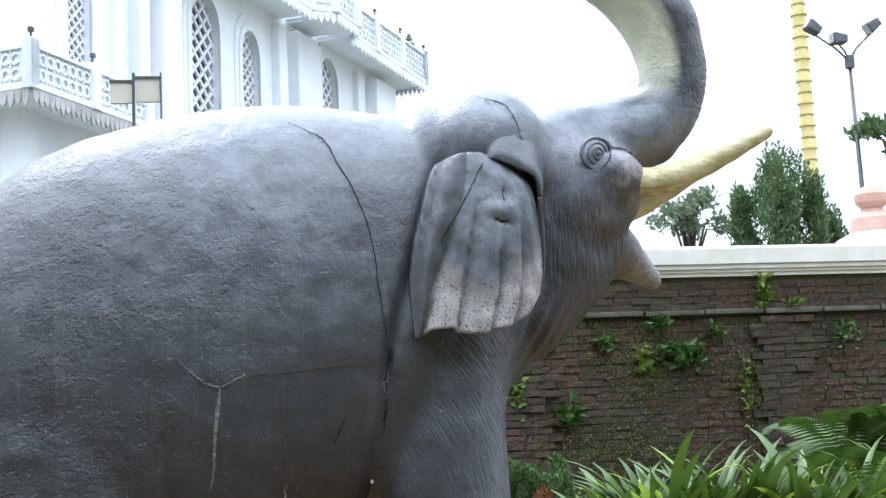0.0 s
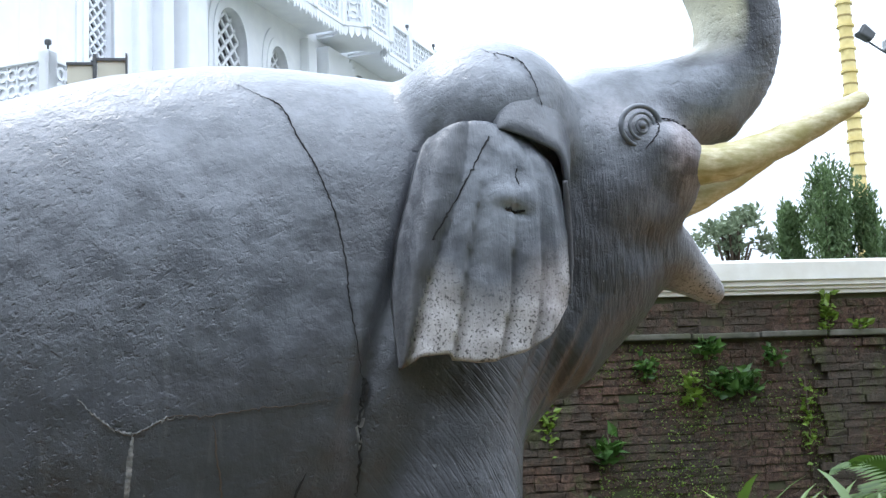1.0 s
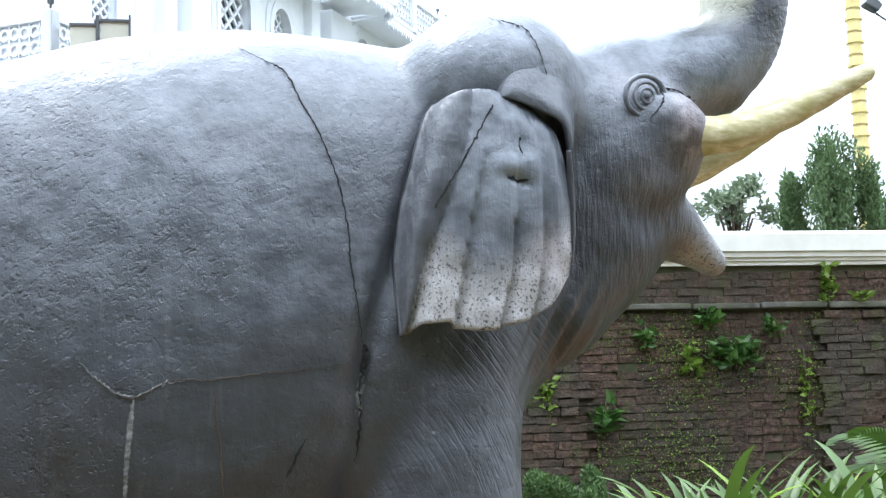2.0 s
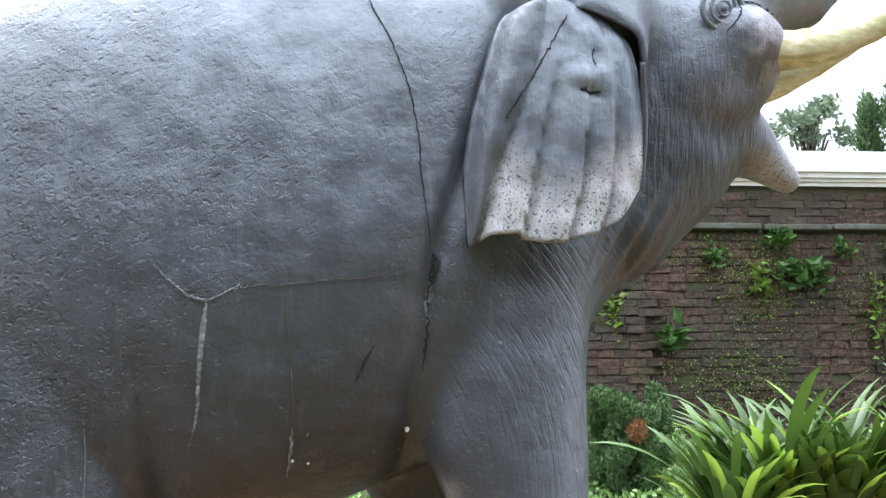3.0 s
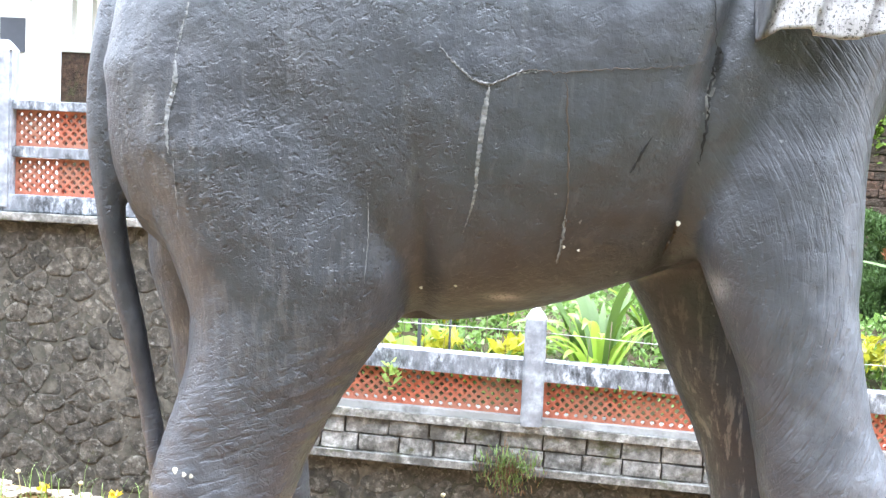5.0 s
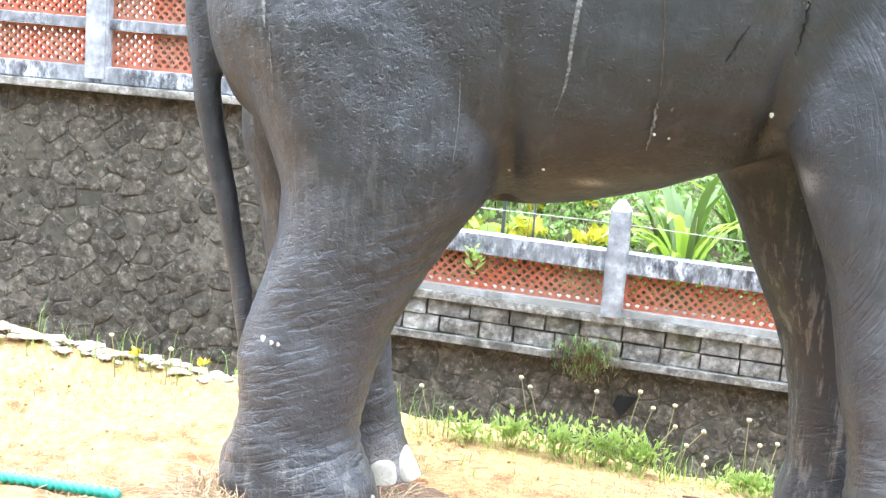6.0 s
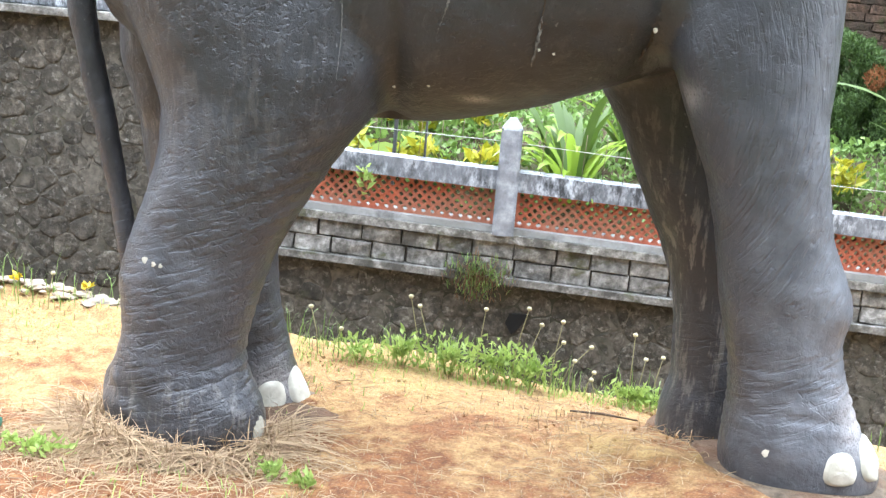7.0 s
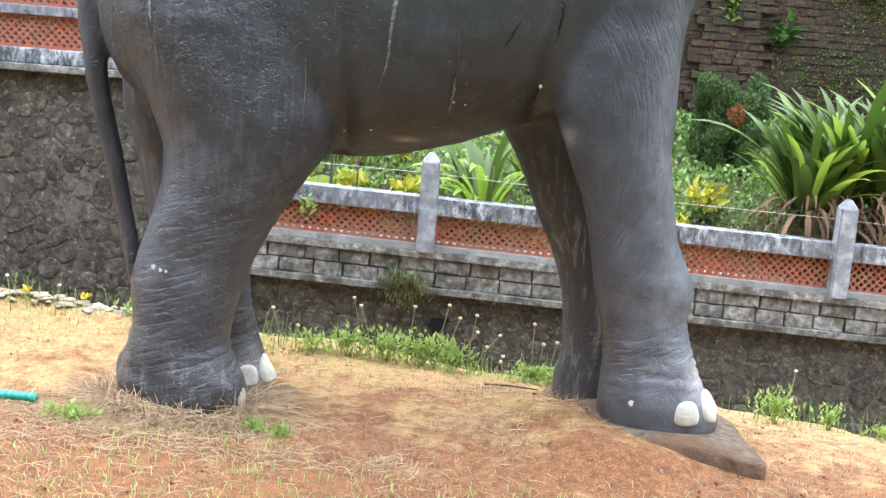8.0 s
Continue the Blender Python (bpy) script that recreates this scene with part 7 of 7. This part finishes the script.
# unseen plain wall added behind the camera to keep low sky off the flank
tagged(part("wall_south", new_box(-16, 16, -5.4, -5.0, -1.3, 8.5), "laterite", None), "plain unseen wall added to block the low sky", "wall", kind="structure")

# ---- masonry pieces ----
def brick_mesh(name, w, d, h, mat, seed):
    """A worn block: chamfered front, uneven corners."""
    rng = random.Random(seed)
    j = lambda a: rng.uniform(-a, a)
    c = min(w, h) * 0.06
    vs = [(0, d, 0), (w, d, 0), (w, d, h), (0, d, h)]
    vs += [(j(0.003), c, j(0.003)), (w + j(0.003), c, j(0.003)), (w + j(0.003), c, h + j(0.003)), (j(0.003), c, h + j(0.003))]
    vs += [(c + j(0.006), j(0.009), c + j(0.006)), (w - c + j(0.006), j(0.009), c + j(0.006)), (w - c + j(0.006), j(0.009), h - c + j(0.006)), (c + j(0.006), j(0.009), h - c + j(0.006))]
    fs = []
    for a in (0, 4):
        for i in range(4):
            k = (i + 1) % 4
            fs.append((a + i, a + k, a + 4 + k, a + 4 + i))
    fs.append((8, 9, 10, 11))
    return vs, fs


# grey block courses
blocks = [mesh_from("block", *brick_mesh("block", 0.205, 0.06, 0.086, "block", s), ["block"], smooth=False) for s in range(6)]
random.seed(12)
for row in range(2):
    x = X0 + (0.1 if row == 1 else 0.0)
    while x < 5.6:
        s = random.uniform(0.8, 1.15)
        ob = link("block", random.choice(blocks), wall_main, "", Matrix.Translation((x, WY - 0.012 + random.uniform(-0.008, 0.008), rail_z(x) - 0.57 + row * 0.094)) @ Matrix.Rotation(radians(2.0 + random.uniform(-0.7, 0.7)), 4, "Y") @ Matrix.Diagonal((s, 1, 1, 1)))
        x += 0.205 * s + 0.009


# rubble stones: uneven cells grown round scattered points, each a rough bulging stone
def stones(parent, x0, x1, zlo, ztop, y, size, seed, limit=300):
    rng = np.random.default_rng(seed)
    pts = []
    for _ in range(9000):
        p = np.array((rng.uniform(x0, x1), rng.uniform(zlo, ztop(x0) + 0.02)))
        gap = size * rng.uniform(0.55, 1.05)
        if all((abs(p[0] - q[0]) * 0.8) ** 2 + (p[1] - q[1]) ** 2 > gap * gap for q in pts):
            pts.append(p)
    pts = np.array(pts)
    made = 0
    for c in pts[np.argsort(pts[:, 0])]:
        if made >= limit:
            break
        poly = [np.array(v) for v in ((x0, zlo), (x1, zlo), (x1, ztop(x1)), (x0, ztop(x0)))]
        near_c = pts[np.argsort(((pts - c) ** 2).sum(1))[1:16]]
        for q in near_c:
            mid, d = (c + q) / 2, q - c
            out = []
            for a, b in zip(poly, poly[1:] + poly[:1]):
                fa, fb = (a - mid) @ d, (b - mid) @ d
                if fa <= 0:
                    out.append(a)
                if fa * fb < 0:
                    out.append(a + (b - a) * fa / (fa - fb))
            poly = out
            if len(poly) < 3:
                break
        if len(poly) < 3:
            continue
        # cut the sharp corners, then swell towards the face
        ring = []
        for a, b in zip(poly, poly[1:] + poly[:1]):
            ring += [a * 0.8 + b * 0.2, a * 0.2 + b * 0.8]
        ring = [p + rng.normal(0, 0.003, 2) for p in ring]
        n = len(ring)
        deep = rng.uniform(-0.003, 0.005)
        tip = rng.normal(0, 0.008, 2)
        vs = []
        for sc, yy in ((0.995, 0.05), (0.985, 0.007), (0.95, 0.001 - deep), (0.8, -deep)):
            vs += [(*(((p - c) * sc) + tip * (1 - sc)),) for p in ring]
            vs[-n:] = [(u, yy + rng.normal(0, 0.0022), w) for u, w in vs[-n:]]
        vs.append((tip[0], -deep + rng.normal(0, 0.004), tip[1]))
        fs = []
        for a in (0, n, 2 * n):
            fs += [(a + k, a + (k + 1) % n, a + n + (k + 1) % n, a + n + k) for k in range(n)]
        fs += [(3 * n + k, 3 * n + (k + 1) % n, 4 * n) for k in range(n)]
        link("stone", mesh_from("stone", vs, fs, ["stone"], smooth=True), parent, "", Matrix.Translation((c[0], y, c[1])))
        made += 1


stones(wall_high, -3.9, LX1, -0.4, lambda x: 1.02, LY + 0.03, 0.13, 3)
stones(wall_main, X0, 4.4, -0.95, lambda x: rail_z(x) - 0.615, WY + 0.03, 0.15, 4)
# near-black block painted in place of the drain hole's shade
bm = bmesh.new()
hole = [(0.04, -0.43), (0.06, -0.375), (0.17, -0.37), (0.12, -0.45), (0.08, -0.49)]
prism(bm, hole, [[(x, y, z) for x, z in hole] for y in (WY + 0.01, WY + 0.05)])
bmesh.ops.recalc_face_normals(bm, faces=bm.faces[:])
part("weep_hole", bm, "hole", wall_main, "drain hole painted black on the wall")

# laterite bricks: the middle stretch as single bricks, the rest joined
bricks = [mesh_from("brick", *brick_mesh("brick", 0.165, 0.06, 0.061, "laterite", 40 + s), ["laterite"], smooth=False) for s in range(8)]
random.seed(21)
rest_v, rest_f = [], []
count_b = 0
row = 0
z = 0.55
while z < 2.72:
    if not 2.395 < z + 0.035 < 2.47:
        x = 0.3 + random.uniform(0, 0.2)
        while x < 9.5:
            s = random.uniform(0.7, 1.25)
            proud = random.uniform(-0.006, 0.006) - (0.045 if z < 2.38 and (2.2 < x + 0.08 * s < 2.8 or 4.72 < x + 0.08 * s < 5.3) else 0.0)
            if random.random() < 0.03:
                proud += 0.018
            if 2.2 < x < 3.9 and z > 1.3 and count_b < 300:
                link("brick", random.choice(bricks), wall_lat, "", Matrix.Translation((x, LW + proud, z + random.uniform(-0.004, 0.004))) @ Matrix.Rotation(radians(random.uniform(-1.2, 1.2)), 4, "Y") @ Matrix.Diagonal((s, 1, 1, 1)))
                count_b += 1
            elif x > 1.4:
                v, f = brick_mesh("b", 0.165 * s, 0.06, 0.061, "laterite", random.randrange(10000))
                b = len(rest_v)
                rest_v += [(p[0] + x, p[1] + LW + proud, p[2] + z) for p in v]
                rest_f += [tuple(i + b for i in q) for q in f]
            x += 0.165 * s + 0.005
    z += 0.066
link("brickwork", mesh_from("brickwork", rest_v, rest_f, ["laterite"], smooth=False), wall_lat)["kind"] = "stuff"
